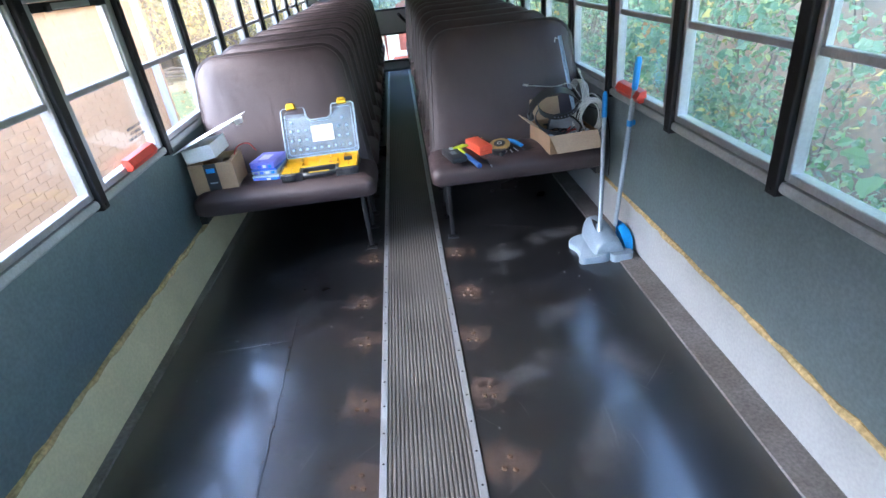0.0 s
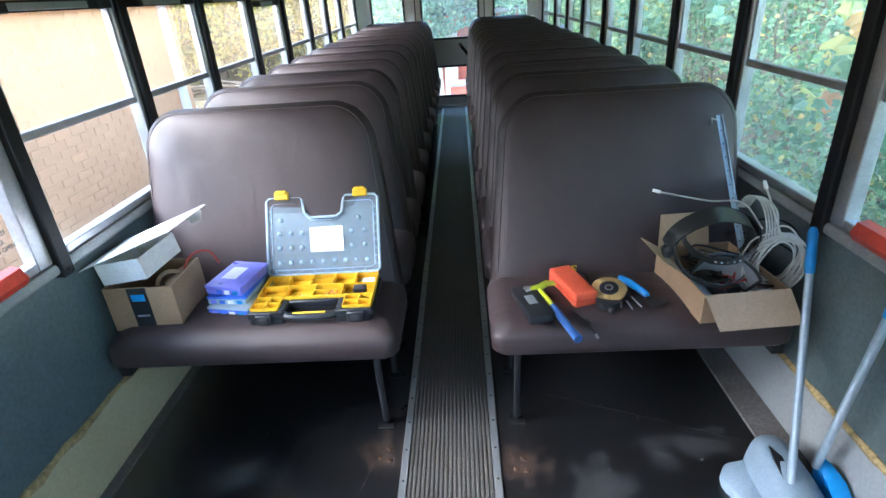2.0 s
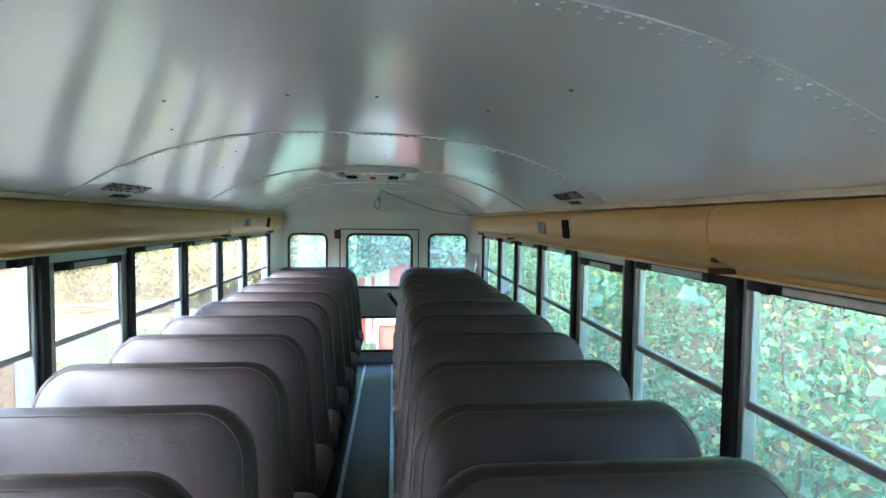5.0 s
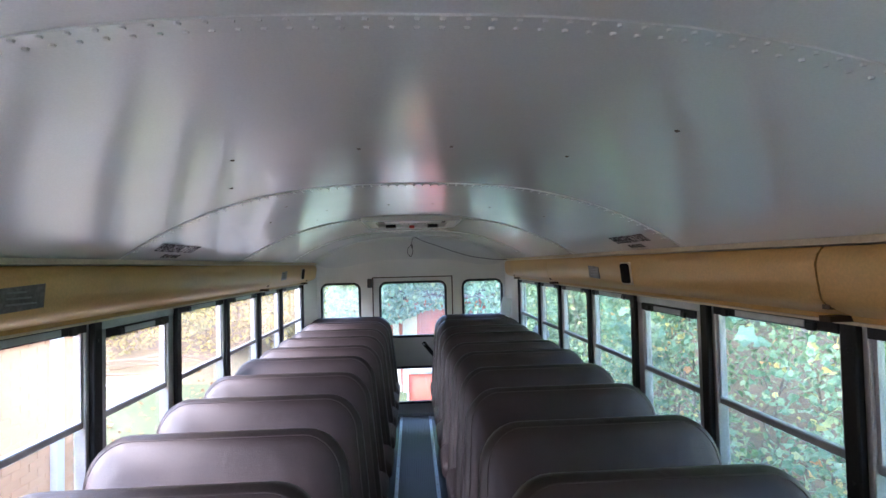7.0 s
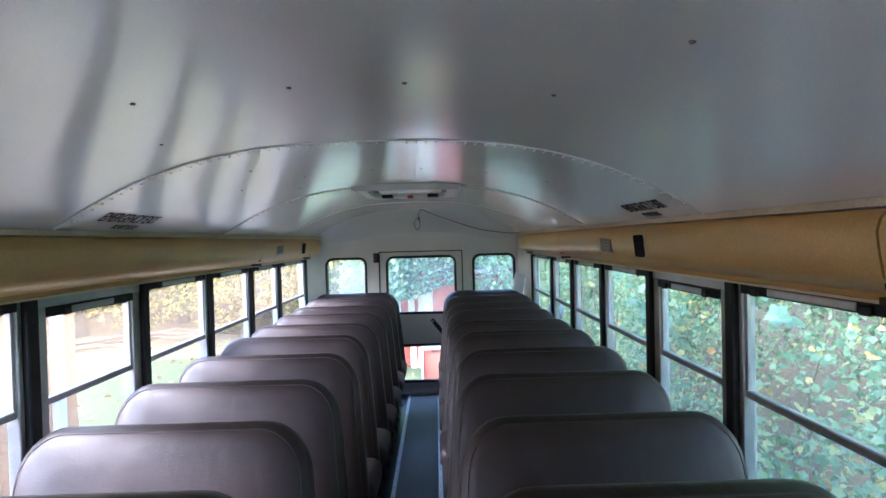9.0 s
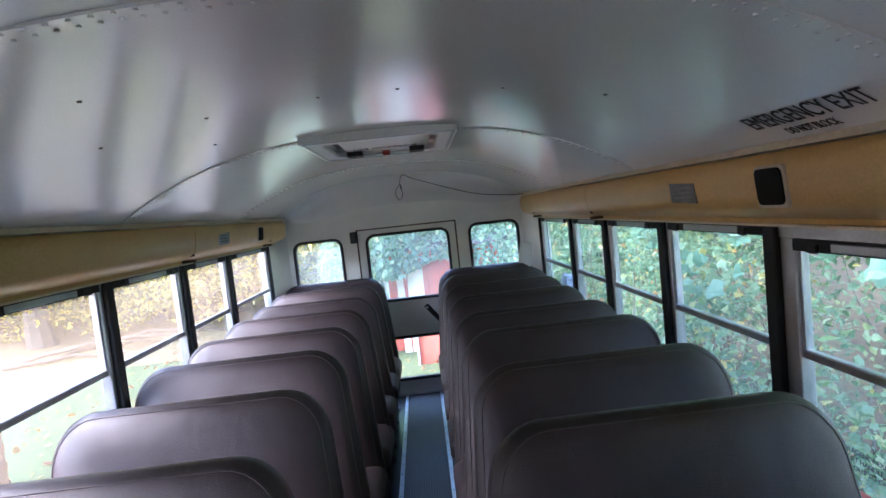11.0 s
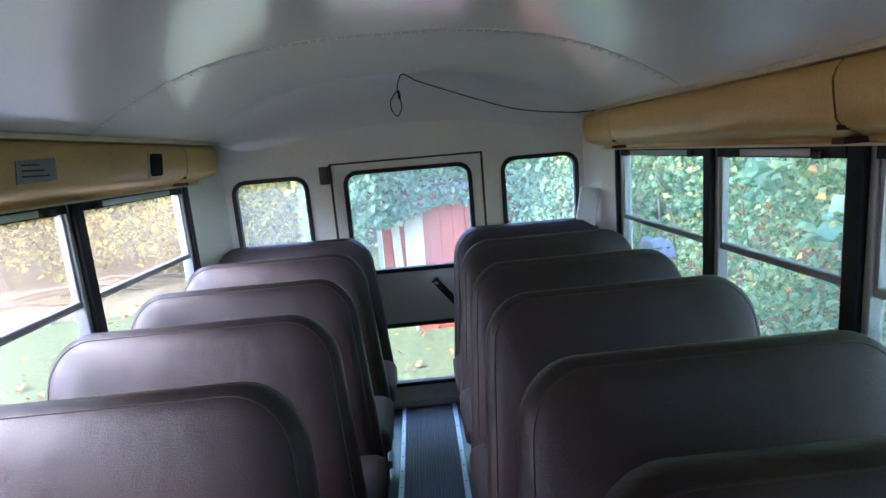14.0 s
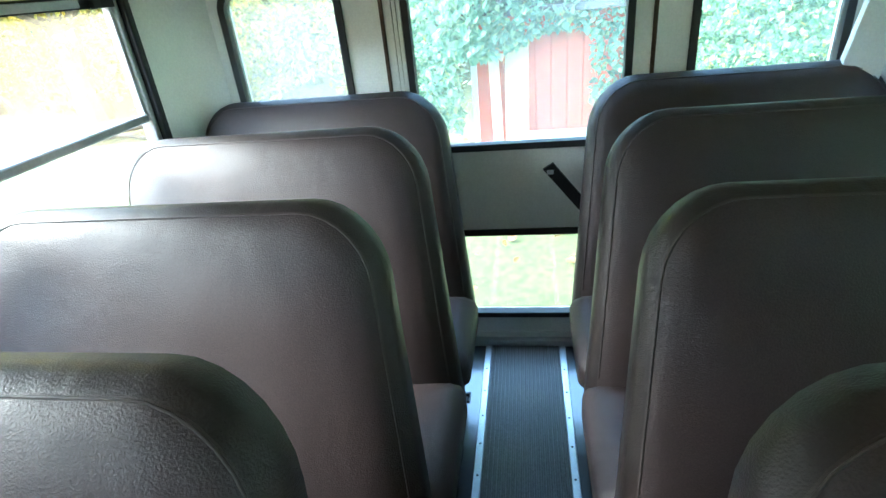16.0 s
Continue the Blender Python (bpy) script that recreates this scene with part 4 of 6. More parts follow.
SKY_BLUE = mat("bright blue plastic", (0.015, 0.24, 0.60), 0.4, var=0.08, scale=20)
GREY_BLUE = mat("grey blue plastic", (0.22, 0.29, 0.35), 0.45, var=0.08, scale=9, fine=120, bump=0.05)
POLE = mat("pale painted metal pole", (0.31, 0.38, 0.43), 0.35, metal=0.3, var=0.08)
CABLE = mat("pale grey cable jacket", (0.50, 0.50, 0.46), 0.5, var=0.08, scale=40)
LEATHER = mat("black helmet plastic", (0.02, 0.021, 0.02), 0.38, fine=160, bump=0.12)
GREY_SOFT = mat("grey dusty plastic", (0.24, 0.26, 0.28), 0.5)
BRASS = mat("tan abrasive", (0.32, 0.20, 0.07), 0.8, fine=300, bump=0.6, fine_var=0.3)
PURPLE = mat("violet plastic box", (0.20, 0.20, 0.64), 0.3, var=0.15, scale=12)
PALE_BLUE = mat("pale blue plastic box", (0.06, 0.16, 0.66), 0.3, var=0.15, scale=12)
RED_WIRE = mat("red wire", (0.4, 0.03, 0.02), 0.5)


def clear_plastic():
    m = bpy.data.materials.new("frosted clear plastic")
    m.use_nodes = True
    n, l = m.node_tree.nodes, m.node_tree.links
    b = n["Principled BSDF"]
    b.inputs["Base Color"].default_value = (0.30, 0.39, 0.46, 1)
    b.inputs["Roughness"].default_value = 0.55
    tr = n.new("ShaderNodeBsdfTransparent")
    mx = n.new("ShaderNodeMixShader")
    nz = n.new("ShaderNodeTexNoise")
    nz.inputs["Scale"].default_value = 14
    mr = n.new("ShaderNodeMapRange")
    mr.inputs[3].default_value, mr.inputs[4].default_value = 0.30, 0.40
    l.new(nz.outputs[0], mr.inputs[0])
    l.new(mr.outputs[0], mx.inputs[0])
    l.new(tr.outputs[0], mx.inputs[1])
    l.new(b.outputs[0], mx.inputs[2])
    l.new(mx.outputs[0], n["Material Output"].inputs[0])
    return m


CLEAR = clear_plastic()
CLEAR_RIM = mat("frosted plastic rim", (0.36, 0.44, 0.50), 0.35, fine=90)


def organiser():
    """Parts case, 0.42 wide and 0.32 deep; origin at its base's front left corner."""
    c = thing("parts_organiser", "open yellow and black parts organiser case with clear lid", "organiser")
    W, D, H, SQ = 0.42, 0.315, 0.052, 0.815
    n0, n1, nd = 0.125, 0.295, 0.082

    def flat(name, bm, material, parent=None, label="", smooth=35):
        bm.transform(Matrix.Scale(SQ, 4, (0, 1, 0)))
        return part(name, bm, material, parent, label, smooth)

    def rim(p, q, w, h, z0=0.0):
        bm_box(bm, min(p[0], q[0]) - w, min(p[1], q[1]) - w, z0, max(p[0], q[0]) + w, max(p[1], q[1]) + w, h, bevel=0.003, seg=1)

    outline = [(0, 0.012), (0.012, 0), (n0 - 0.008, 0), (n0, 0.01), (n0, nd), (n1, nd), (n1, 0.01), (n1 + 0.008, 0), (W - 0.012, 0), (W, 0.012), (W, D), (0, D)]
    bm = bmesh.new()
    bm_prism(bm, outline, 0.0, 0.022)
    rim((0.010, 0.012), (n0 - 0.012, 0.012), 0.010, 0.044, 0.0215)
    rim((n1 + 0.012, 0.012), (W - 0.010, 0.012), 0.010, 0.044, 0.0215)
    rim((n0 - 0.012, 0.034), (n0 - 0.012, nd + 0.012), 0.010, 0.046, 0.0215)
    rim((n1 + 0.012, 0.034), (n1 + 0.012, nd + 0.012), 0.010, 0.046, 0.0215)
    rim((n0 + 0.010, nd + 0.012), (n1 - 0.010, nd + 0.012), 0.010, 0.046, 0.0215)
    flat("base", bm, BLACK_PLASTIC, c, "black case base with raised front edge")
    bm = bmesh.new()
    bm_tube(bm, catmull([(n0 - 0.010, 0.030, 0.026), (n0 + 0.012, 0.006, 0.026), (n0 + 0.05, -0.002, 0.026), (n1 - 0.05, -0.002, 0.026), (n1 - 0.012, 0.006, 0.026), (n1 + 0.010, 0.030, 0.026)], 4), 0.014, 8)
    handle = flat("handle", bm, BLACK_PLASTIC, c, "black carrying handle")
    bm = bmesh.new()
    bm_tube(bm, [(n0 + 0.03, 0.004, 0.039), (n1 - 0.03, 0.004, 0.039)], 0.0045, 6)
    flat("handle_insert", bm, YEL_PLASTIC, handle, "thin yellow strip")
    inset = [(0.008, 0.026), (n0 - 0.024, 0.026), (n0 - 0.024, nd + 0.026), (n1 + 0.024, nd + 0.026), (n1 + 0.024, 0.026), (W - 0.008, 0.026), (W - 0.008, D - 0.008), (0.008, D - 0.008)]
    bm = bmesh.new()
    bm_prism(bm, inset, 0.0221, 0.026)
    tray = flat("tray", bm, YEL_PLASTIC, c, "yellow compartment tray", smooth=20)
    t = 0.003
    runs = list(zip(inset, inset[1:] + inset[:1]))
    runs += [((0.008, 0.118), (W - 0.008, 0.118)), ((0.008, 0.212), (W - 0.008, 0.212)), ((0.175, 0.262), (0.255, 0.262)), ((0.20, 0.165), (0.30, 0.165))]
    runs += [((x, 0.212), (x, D - 0.008)) for x in (0.09, 0.175, 0.255, 0.335)] + [((x, 0.118), (x, 0.212)) for x in (0.105, 0.20, 0.30)]
    runs += [((0.056, 0.026), (0.056, 0.118)), ((0.368, 0.026), (0.368, 0.118)), ((0.008, 0.072), (n0 - 0.024, 0.072)), ((n1 + 0.024, 0.072), (W - 0.008, 0.072))]
    for p, q in runs:
        bm = bmesh.new()
        bm_box(bm, min(p[0], q[0]) - t / 2, min(p[1], q[1]) - t / 2, 0.0258, max(p[0], q[0]) + t / 2, max(p[1], q[1]) + t / 2, H)
        flat("divider", bm, YEL_PLASTIC, tray)
    for x in (0.056, 0.364):
        bm = bmesh.new()
        bm_box(bm, x - 0.027, -0.012, 0.004, x + 0.027, 0.004, 0.040, bevel=0.003, seg=1)
        catch = flat("catch", bm, BLACK_PLASTIC, c, "black catch")
        bm = bmesh.new()
        bm_box(bm, x - 0.014, -0.0145, 0.010, x + 0.014, -0.0115, 0.030, bevel=0.001, seg=1)
        flat("catch_tab", bm, DARKGREY, catch)
    # lid, hinged at the back edge and leaning on the seat back
    lid_m = pose(0, D * SQ, 0.05, 61.5, 0, 0)
    lw, lh = W, 0.29
    lid_out = [(0.012, 0), (lw - 0.012, 0), (lw, 0.012), (lw, lh - 0.012), (lw - 0.012, lh), (0.30, lh), (0.292, lh - 0.01), (0.285, lh - 0.06), (0.262, lh - 0.078), (0.165, lh - 0.078), (0.142, lh - 0.06), (0.135, lh - 0.01), (0.127, lh), (0.012, lh), (0, lh - 0.012), (0, 0.012)]
    bm = bmesh.new()
    bm_prism(bm, lid_out, 0.0, 0.003)
    bm.transform(lid_m)
    lid = part("lid", bm, CLEAR, c, "clear frosted plastic lid", smooth=20)
    bm = bmesh.new()
    pts = [(x, y, 0.004) for x, y in lid_out]
    bm_tube(bm, pts + pts[:2], 0.0050, 6)
    bm.transform(lid_m)
    part("lid_rim", bm, CLEAR_RIM, lid, "pale moulded rim")
    bm = bmesh.new()
    inn = [(0.018 + x * (lw - 0.036) / lw, 0.018 + y * (lh - 0.040) / lh, 0.004) for x, y in lid_out]
    bm_tube(bm, inn + inn[:2], 0.0014, 4)
    bm.transform(lid_m)
    part("lid_groove", bm, CLEAR_RIM, lid, "fine moulded line inside the rim")
    spots = [(0.045 + 0.041 * i, 0.046) for i in range(9)] + [(x, y) for y in (0.102, 0.156) for x in (0.045, 0.088, 0.130, 0.318, 0.366)] + [(0.052, 0.205), (0.345, 0.205)]
    for x, y in spots:
        bm = bmesh.new()
        bm_tube(bm, [(x, y, 0.0028), (x, y, 0.006), (x, y, 0.0085)], [0.0088, 0.0075, 0.0035], 10)
        bm.transform(lid_m)
        part("lid_boss", bm, CLEAR_RIM, lid)
    for k in range(8):
        for x, y, dx, dy in ((0.008, 0.03 + 0.03 * k, 0.008, 0), (lw - 0.016, 0.03 + 0.03 * k, 0.008, 0), (0.03 + 0.048 * k, 0.008, 0, 0.008)):
            bm = bmesh.new()
            bm_tube(bm, [(x, y, 0.005), (x + dx, y + dy, 0.005)], 0.0012, 4)
            bm.transform(lid_m)
            part("lid_notch", bm, CLEAR_RIM, lid)
    bm = bmesh.new()
    bm_prism(bm, [(0.162, 0.082), (0.288, 0.082), (0.286, 0.176), (0.160, 0.174)], 0.0045, 0.0052)
    bm.transform(lid_m)
    part("lid_label", bm, PAPER, lid, "blank white paper label")
    for x in (0.06, 0.355):
        bm = bmesh.new()
        bm_box(bm, x - 0.027, lh - 0.008, 0.0, x + 0.027, lh + 0.022, 0.016, bevel=0.004, seg=1)
        bm_box(bm, x - 0.02, lh + 0.012, 0.012, x + 0.02, lh + 0.026, 0.022, bevel=0.003, seg=1)
        bm.transform(lid_m)
        part("latch", bm, YEL_PLASTIC, c, "yellow latch")
    # bits in the compartments
    rnd = random.Random(9)
    for (cx, cy, mats) in ((0.15, 0.142, (RED_PLASTIC, PALE_BLUE, WHITE_CARD)), (0.25, 0.14, (WHITE_CARD, ALU)), (0.39, 0.095, (PALE_BLUE, ALU))):
        for m_ in mats:
            bm = bmesh.new()
            for _ in range(9):
                x, y = cx + rnd.uniform(-0.022, 0.022), cy + rnd.uniform(-0.016, 0.016)
                a = rnd.uniform(0, 3.1)
                bm_tube(bm, [(x, y, 0.029), (x + 0.012 * math.cos(a), y + 0.012 * math.sin(a), 0.033)], 0.0028, 6)
            flat("small_parts", bm, m_, c, "small loose connectors")
    bm = bmesh.new()
    bm_box(bm, 0.345, 0.225, 0.027, 0.40, 0.29, 0.034)
    flat("paper_slip", bm, PAPER, c)
    bm = bmesh.new()
    bm_box(bm, 0.340, 0.140, 0.027, 0.385, 0.18, 0.06, bevel=0.004)
    flat("black_plug", bm, BLACK_PLASTIC, c)
    bm = bmesh.new()
    bm_tube(bm, catmull([(0.245, 0.135, 0.03), (0.262, 0.155, 0.05), (0.275, 0.14, 0.04), (0.285, 0.18, 0.045), (0.29, 0.19, 0.03)]), 0.002, 5)
    flat("red_lead", bm, RED_WIRE, c)
    return c


SEAT_TOP = 0.466
organiser().matrix_basis = pose(-0.632, 2.91, SEAT_TOP, 0, 0, 0.5)


def carton(bm, w, d, h, t=0.004):
    """An open-topped box of thin board: four walls in one ring and a bottom inside."""
    bm_ring(bm, [(0, 0), (w, 0), (w, d), (0, d)], [(t, t), (w - t, t), (w - t, d - t), (t, d - t)], 0.0, h, "xy")
    bm_box(bm, t, t, 0.001, w - t, d - t, t)


def flap(w, l, m, t=0.0035):
    bm = bmesh.new()
    bm_prism(bm, [(0, 0), (w, 0), (w - 0.008, l), (0.008, l)], 0, t)
    bm.transform(m)
    return bm


TAPE = mat("tan tape", (0.24, 0.17, 0.10), 0.5, var=0.1, scale=20)


def mail_carton():
    c = thing("cardboard_box", "opened brown cardboard box with black printed tape", "box")
    bm = bmesh.new()
    carton(bm, 0.235, 0.215, 0.165)
    part("body", bm, CARD, c)
    part("flap", flap(0.205, 0.12, pose(0.235, 0.005, 0.165, 0, 0, 90) @ pose(0, 0, 0, -28, 0, 0)), CARD_IN, c, "bent open flap")
    bm = bmesh.new()
    bm_box(bm, 0.08, -0.0012, 0.015, 0.145, 0.0, 0.164)
    tape = part("tape", bm, BLACK_PLASTIC, c, "black printed tape strip")
    bm = bmesh.new()
    bm_box(bm, 0.09, -0.0024, 0.115, 0.135, -0.0012, 0.140)
    part("print_bar", bm, SKY_BLUE, tape, "pale blue print")
    bm = bmesh.new()
    bm_box(bm, 0.092, -0.0024, 0.055, 0.133, -0.0012, 0.062)
    part("print_bar", bm, GREY_SOFT, tape, "pale grey print")
    rnd = random.Random(4)
    for k in range(7):
        bm = bmesh.new()
        p = [Vector((rnd.uniform(0.12, 0.23), rnd.uniform(0.05, 0.18), rnd.uniform(0.03, 0.15))) for _ in range(4)]
        bm_tube(bm, catmull(p, 5), 0.003, 5)
        part("tangled_lead", bm, BLACK_RUBBER, c, "tangled dark lead")
    bm = bmesh.new()
    bm_ring(bm, round_rect(-0.05, -0.05, 0.05, 0.05, 0.0499, 7), round_rect(-0.036, -0.036, 0.036, 0.036, 0.0359, 7), -0.024, 0.024, "xy")
    bm.transform(pose(0.172, 0.112, 0.115, 62, 0, 30))
    part("tape_roll", bm, TAPE, c, "roll of tan tape", smooth=60)
    bm = bmesh.new()
    bm_tube(bm, catmull([(0.20, 0.12, 0.12), (0.23, 0.17, 0.19), (0.29, 0.19, 0.20), (0.33, 0.17, 0.16)], 6), 0.0035, 6)
    part("red_lead", bm, RED_WIRE, c, "red and dark lead")
    return c


mail_carton().matrix_basis = pose(-1.103, 2.93, SEAT_TOP - 0.014, 0, 0, 1)

white = thing("white_carton", "open white card carton lying on the brown box", "box")
bm = bmesh.new()
carton(bm, 0.165, 0.21, 0.075, 0.003)
part("body", bm, WHITE_CARD, white)
part("lid", flap(0.25, 0.37, pose(-0.028, 0.215, 0.075, 0, 0, -90) @ pose(0, 0, 0, 12, 0, 0), 0.003), WHITE_CARD, white, "raised white lid")
part("lid_tuck", flap(0.06, 0.035, pose(0.305, 0.215, 0.136, -60, 12, 180), 0.003), WHITE_CARD, white, "small tuck tab")
white.matrix_basis = pose(-1.108, 2.955, SEAT_TOP + 0.152, 0, -9, -4)


def plastic_box(w, d, h, m1, m2, label):
    c = thing("plastic_box", label, "box", group="stacked plastic boxes")
    bm = bmesh.new()
    bm_box(bm, 0, 0, 0, w, d, h * 0.72, bevel=0.005)
    part("body", bm, m1, c)
    bm = bmesh.new()
    bm_box(bm, -0.002, -0.002, h * 0.72, w + 0.002, d + 0.002, h, bevel=0.004)
    lid = part("lid", bm, m2, c)
    bm = bmesh.new()
    bm_box(bm, w * 0.2, d * 0.3, h, w * 0.62, d * 0.75, h + 0.0008)
    part("card_label", bm, WHITE_CARD, lid, "white card label")
    for k in range(4):
        bm = bmesh.new()
        bm_box(bm, w * (0.1 + 0.22 * k), -0.003, h * 0.15, w * (0.24 + 0.22 * k), -0.0005, h * 0.6)
        part("contents_band", bm, (PURPLE, PALE_BLUE, WHITE_CARD, SKY_BLUE)[k], c)
    return c


plastic_box(0.155, 0.20, 0.034, PALE_BLUE, CLEAR_RIM, "clear blue plastic parts box").matrix_basis = pose(-0.805, 2.995, SEAT_TOP - 0.004, 0, 0, -10)
plastic_box(0.145, 0.19, 0.03, CLEAR_RIM, PALE_BLUE, "pale plastic parts box with card label").matrix_basis = pose(-0.806, 3.01, SEAT_TOP + 0.031, 0, 0, -6)
plastic_box(0.14, 0.19, 0.034, PURPLE, PURPLE, "violet plastic parts box with card label").matrix_basis = pose(-0.812, 3.03, SEAT_TOP + 0.062, 0, 0, -12)

# tools on the other bench
pouch = thing("black_pouch", "flat black tool pouch with a small pale label", "pouch")
bm = bmesh.new()
bm_box(bm, -0.043, -0.1, 0, 0.043, 0.1, 0.03, bevel=0.008)
part("body", bm, BLACK_PLASTIC, pouch)
box_part("tag", (-0.018, -0.025, 0.0301, 0.012, 0.03, 0.031), GREY_SOFT, pouch, "small pale label")
pouch.matrix_basis = pose(0.318, 2.945, SEAT_TOP + 0.006, 0, 0, 13)

ham = thing("claw_hammer", "lime and blue claw hammer lying on the seat", "hammer")
bm = bmesh.new()
bm_tube(bm, [(0, 0, 0.012), (0, -0.05, 0.012), (0, -0.105, 0.011)], [0.008, 0.0085, 0.009], 8)
part("shaft", bm, LIME, ham, "lime shaft")
bm = bmesh.new()
bm_tube(bm, [(0, -0.105, 0.011), (0.0, -0.15, 0.012), (0, -0.22, 0.012), (0, -0.285, 0.014)], [0.011, 0.0125, 0.012, 0.0145], 10)
part("grip", bm, BLUE_GRIP, ham, "blue rubber grip")
bm = bmesh.new()
bm_tube(bm, [(-0.035, 0.004, 0.014), (0.0, 0.004, 0.014)], [0.009, 0.012], 8)
bm_tube(bm, [(0, 0.002, 0.014), (0.035, 0.012, 0.016), (0.062, 0.006, 0.012)], [0.012, 0.009, 0.004], 6)
bm_tube(bm, [(0, 0.006, 0.014), (0.035, 0.022, 0.016), (0.064, 0.020, 0.012)], [0.01, 0.008, 0.004], 6)
part("head", bm, LIME, ham, "lime claw head")
bm = bmesh.new()
bm_tube(bm, [(-0.052, 0.003, 0.014), (-0.035, 0.004, 0.014)], [0.0135, 0.012], 10)
part("striking_face", bm, CHROME, ham, "bright steel face")
ham.matrix_basis = pose(0.352, 3.02, SEAT_TOP + 0.022, 4.5, 0, 16)

ob = thing("orange_case", "oblong orange red plastic tool case", "case")
bm = bmesh.new()
bm_box(bm, -0.041, -0.103, 0, 0.041, 0.103, 0.054, bevel=0.008, seg=3)
part("body", bm, ORANGE, ob)
bm = bmesh.new()
bm_ring(bm, round_rect(-0.0415, -0.1035, 0.0415, 0.1035, 0.009), round_rect(-0.040, -0.102, 0.040, 0.102, 0.009), 0.026, 0.0285, "xy")
part("seam", bm, RED, ob, "moulded seam")
ob.matrix_basis = pose(0.470, 3.05, SEAT_TOP - 0.005, 0, 0, 16)

disc = thing("flap_disc", "worn abrasive flap disc on a black hub", "disc")
bm = bmesh.new()
bm_tube(bm, [(0, 0, 0), (0, 0, 0.012), (0, 0, 0.016)], [0.056, 0.058, 0.05], 28)
part("abrasive", bm, BRASS, disc, "tan abrasive flaps")
bm = bmesh.new()
bm_tube(bm, [(0, 0, 0.015), (0, 0, 0.018)], [0.033, 0.031], 20)
part("hub", bm, BLACK_PLASTIC, disc, "black hub")
bm = bmesh.new()
bm_ring(bm, round_rect(-0.014, -0.014, 0.014, 0.014, 0.0139), round_rect(-0.009, -0.009, 0.009, 0.009, 0.0089), 0.017, 0.020, "xy")
part("bore_ring", bm, CHROME, disc, "bright steel ring")
disc.matrix_basis = pose(0.582, 2.995, SEAT_TOP + 0.026, 14, -6, 0)

mot = thing("black_puck", "round black motor puck lying under the disc", "motor")
bm = bmesh.new()
bm_tube(bm, [(0, 0, 0), (0, 0, 0.006), (0, 0, 0.03), (0, 0, 0.034)], [0.036, 0.04, 0.04, 0.034], 20)
part("body", bm, BLACK_PLASTIC, mot)
bm = bmesh.new()
bm_tube(bm, [(0, -0.038, 0.012), (0.004, -0.056, 0.012)], 0.009, 8)
part("spout", bm, DARKGREY, mot)
mot.matrix_basis = pose(0.570, 2.955, SEAT_TOP - 0.008)

scr = thing("scraper", "blue handled paint scraper with a worn blade", "scraper")
bm = bmesh.new()
bm_tube(bm, [(0, 0.10, 0.012), (0, 0.06, 0.014), (0, 0, 0.011), (0, -0.01, 0.009)], [0.008, 0.0105, 0.0095, 0.007], 10)
part("handle", bm, SKY_BLUE, scr, "bright blue handle")
bm = bmesh.new()
bm_prism(bm, [(-0.008, -0.005), (0.008, -0.005), (0.03, -0.055), (-0.026, -0.06)], 0.004, 0.0065)
part("blade", bm, STEEL, scr, "dark stained blade")
scr.matrix_basis = pose(0.700, 2.985, SEAT_TOP + 0.004, 0, 0, 24) @ Matrix.Scale(1.25, 4)

for k, (x, y, a, L) in enumerate(((0.655, 3.0, 12, 0.13), (0.632, 2.975, 4, 0.10), (0.612, 2.97, -14, 0.07))):
    d = tagged(thing("screwdriver", "slim dark screwdriver on the seat", "screwdriver", group="slim dark tools"))
    bm = bmesh.new()
    bm_tube(bm, [(0, L * 0.5, 0.008), (0, L * 0.1, 0.008), (0, 0, 0.006)], [0.008, 0.008, 0.005], 8)
    part("handle", bm, BLACK_PLASTIC, d)
    bm = bmesh.new()
    bm_tube(bm, [(0, 0, 0.006), (0, -L * 0.5, 0.006)], 0.0028, 6)
    part("shank", bm, CHROME, d, "steel shank")
    d.matrix_basis = pose(x, y - 0.02, SEAT_TOP + 0.004, 0, 0, a)

lead = thing("adapter_lead", "thin black lead with a yellow connector and a bright plug", "cable")
bm = bmesh.new()
z = SEAT_TOP + 0.001
bm_tube(bm, catmull([(0.505, 3.19, z + 0.02), (0.54, 3.12, z + 0.01), (0.52, 3.02, z), (0.455, 2.94, z), (0.47, 2.89, z), (0.492, 2.86, z - 0.002), (0.488, 2.825, z - 0.006), (0.496, 2.80, z - 0.01)], 8), 0.0028, 6)
part("cord", bm, BLACK_RUBBER, lead)
bm = bmesh.new()
bm_tube(bm, [(0.496, 2.80, z - 0.01), (0.499, 2.785, z - 0.013)], 0.004, 8)
part("plug_tip", bm, CHROME, lead, "bright plug tip")
box_part("connector", (0.495, 3.19, SEAT_TOP - 0.004, 0.515, 3.215, SEAT_TOP + 0.022), YEL_PLASTIC, lead, "tan yellow connector", 0.003)

# carton with welding headgear, cables and a rod
box2 = thing("cardboard_carton", "open brown cardboard carton full of gear, flaps folded out", "box")
BW, BD, BH = 0.265, 0.345, 0.10
bm = bmesh.new()
carton(bm, BW, BD, BH)
part("body", bm, CARD, box2)
part("front_flap", flap(BW, 0.115, pose(BW, 0.0, BH, 0, 0, 180) @ pose(0, 0, 0, -36, 0, 0)), CARD_IN, box2, "front flap folded out")
part("back_flap", flap(0.185, 0.12, pose(0.0, BD - 0.004, BH, 78, 0, 0)), CARD_IN, box2, "upright back flap")
part("side_flap", flap(BD - 0.14, 0.085, pose(0, BD - 0.005, BH, 0, 0, -90) @ Matrix.Scale(-1, 4, (0, 1, 0)) @ pose(0, 0, 0, 34, 0, 0)), CARD_IN, box2, "side flap bent outwards")
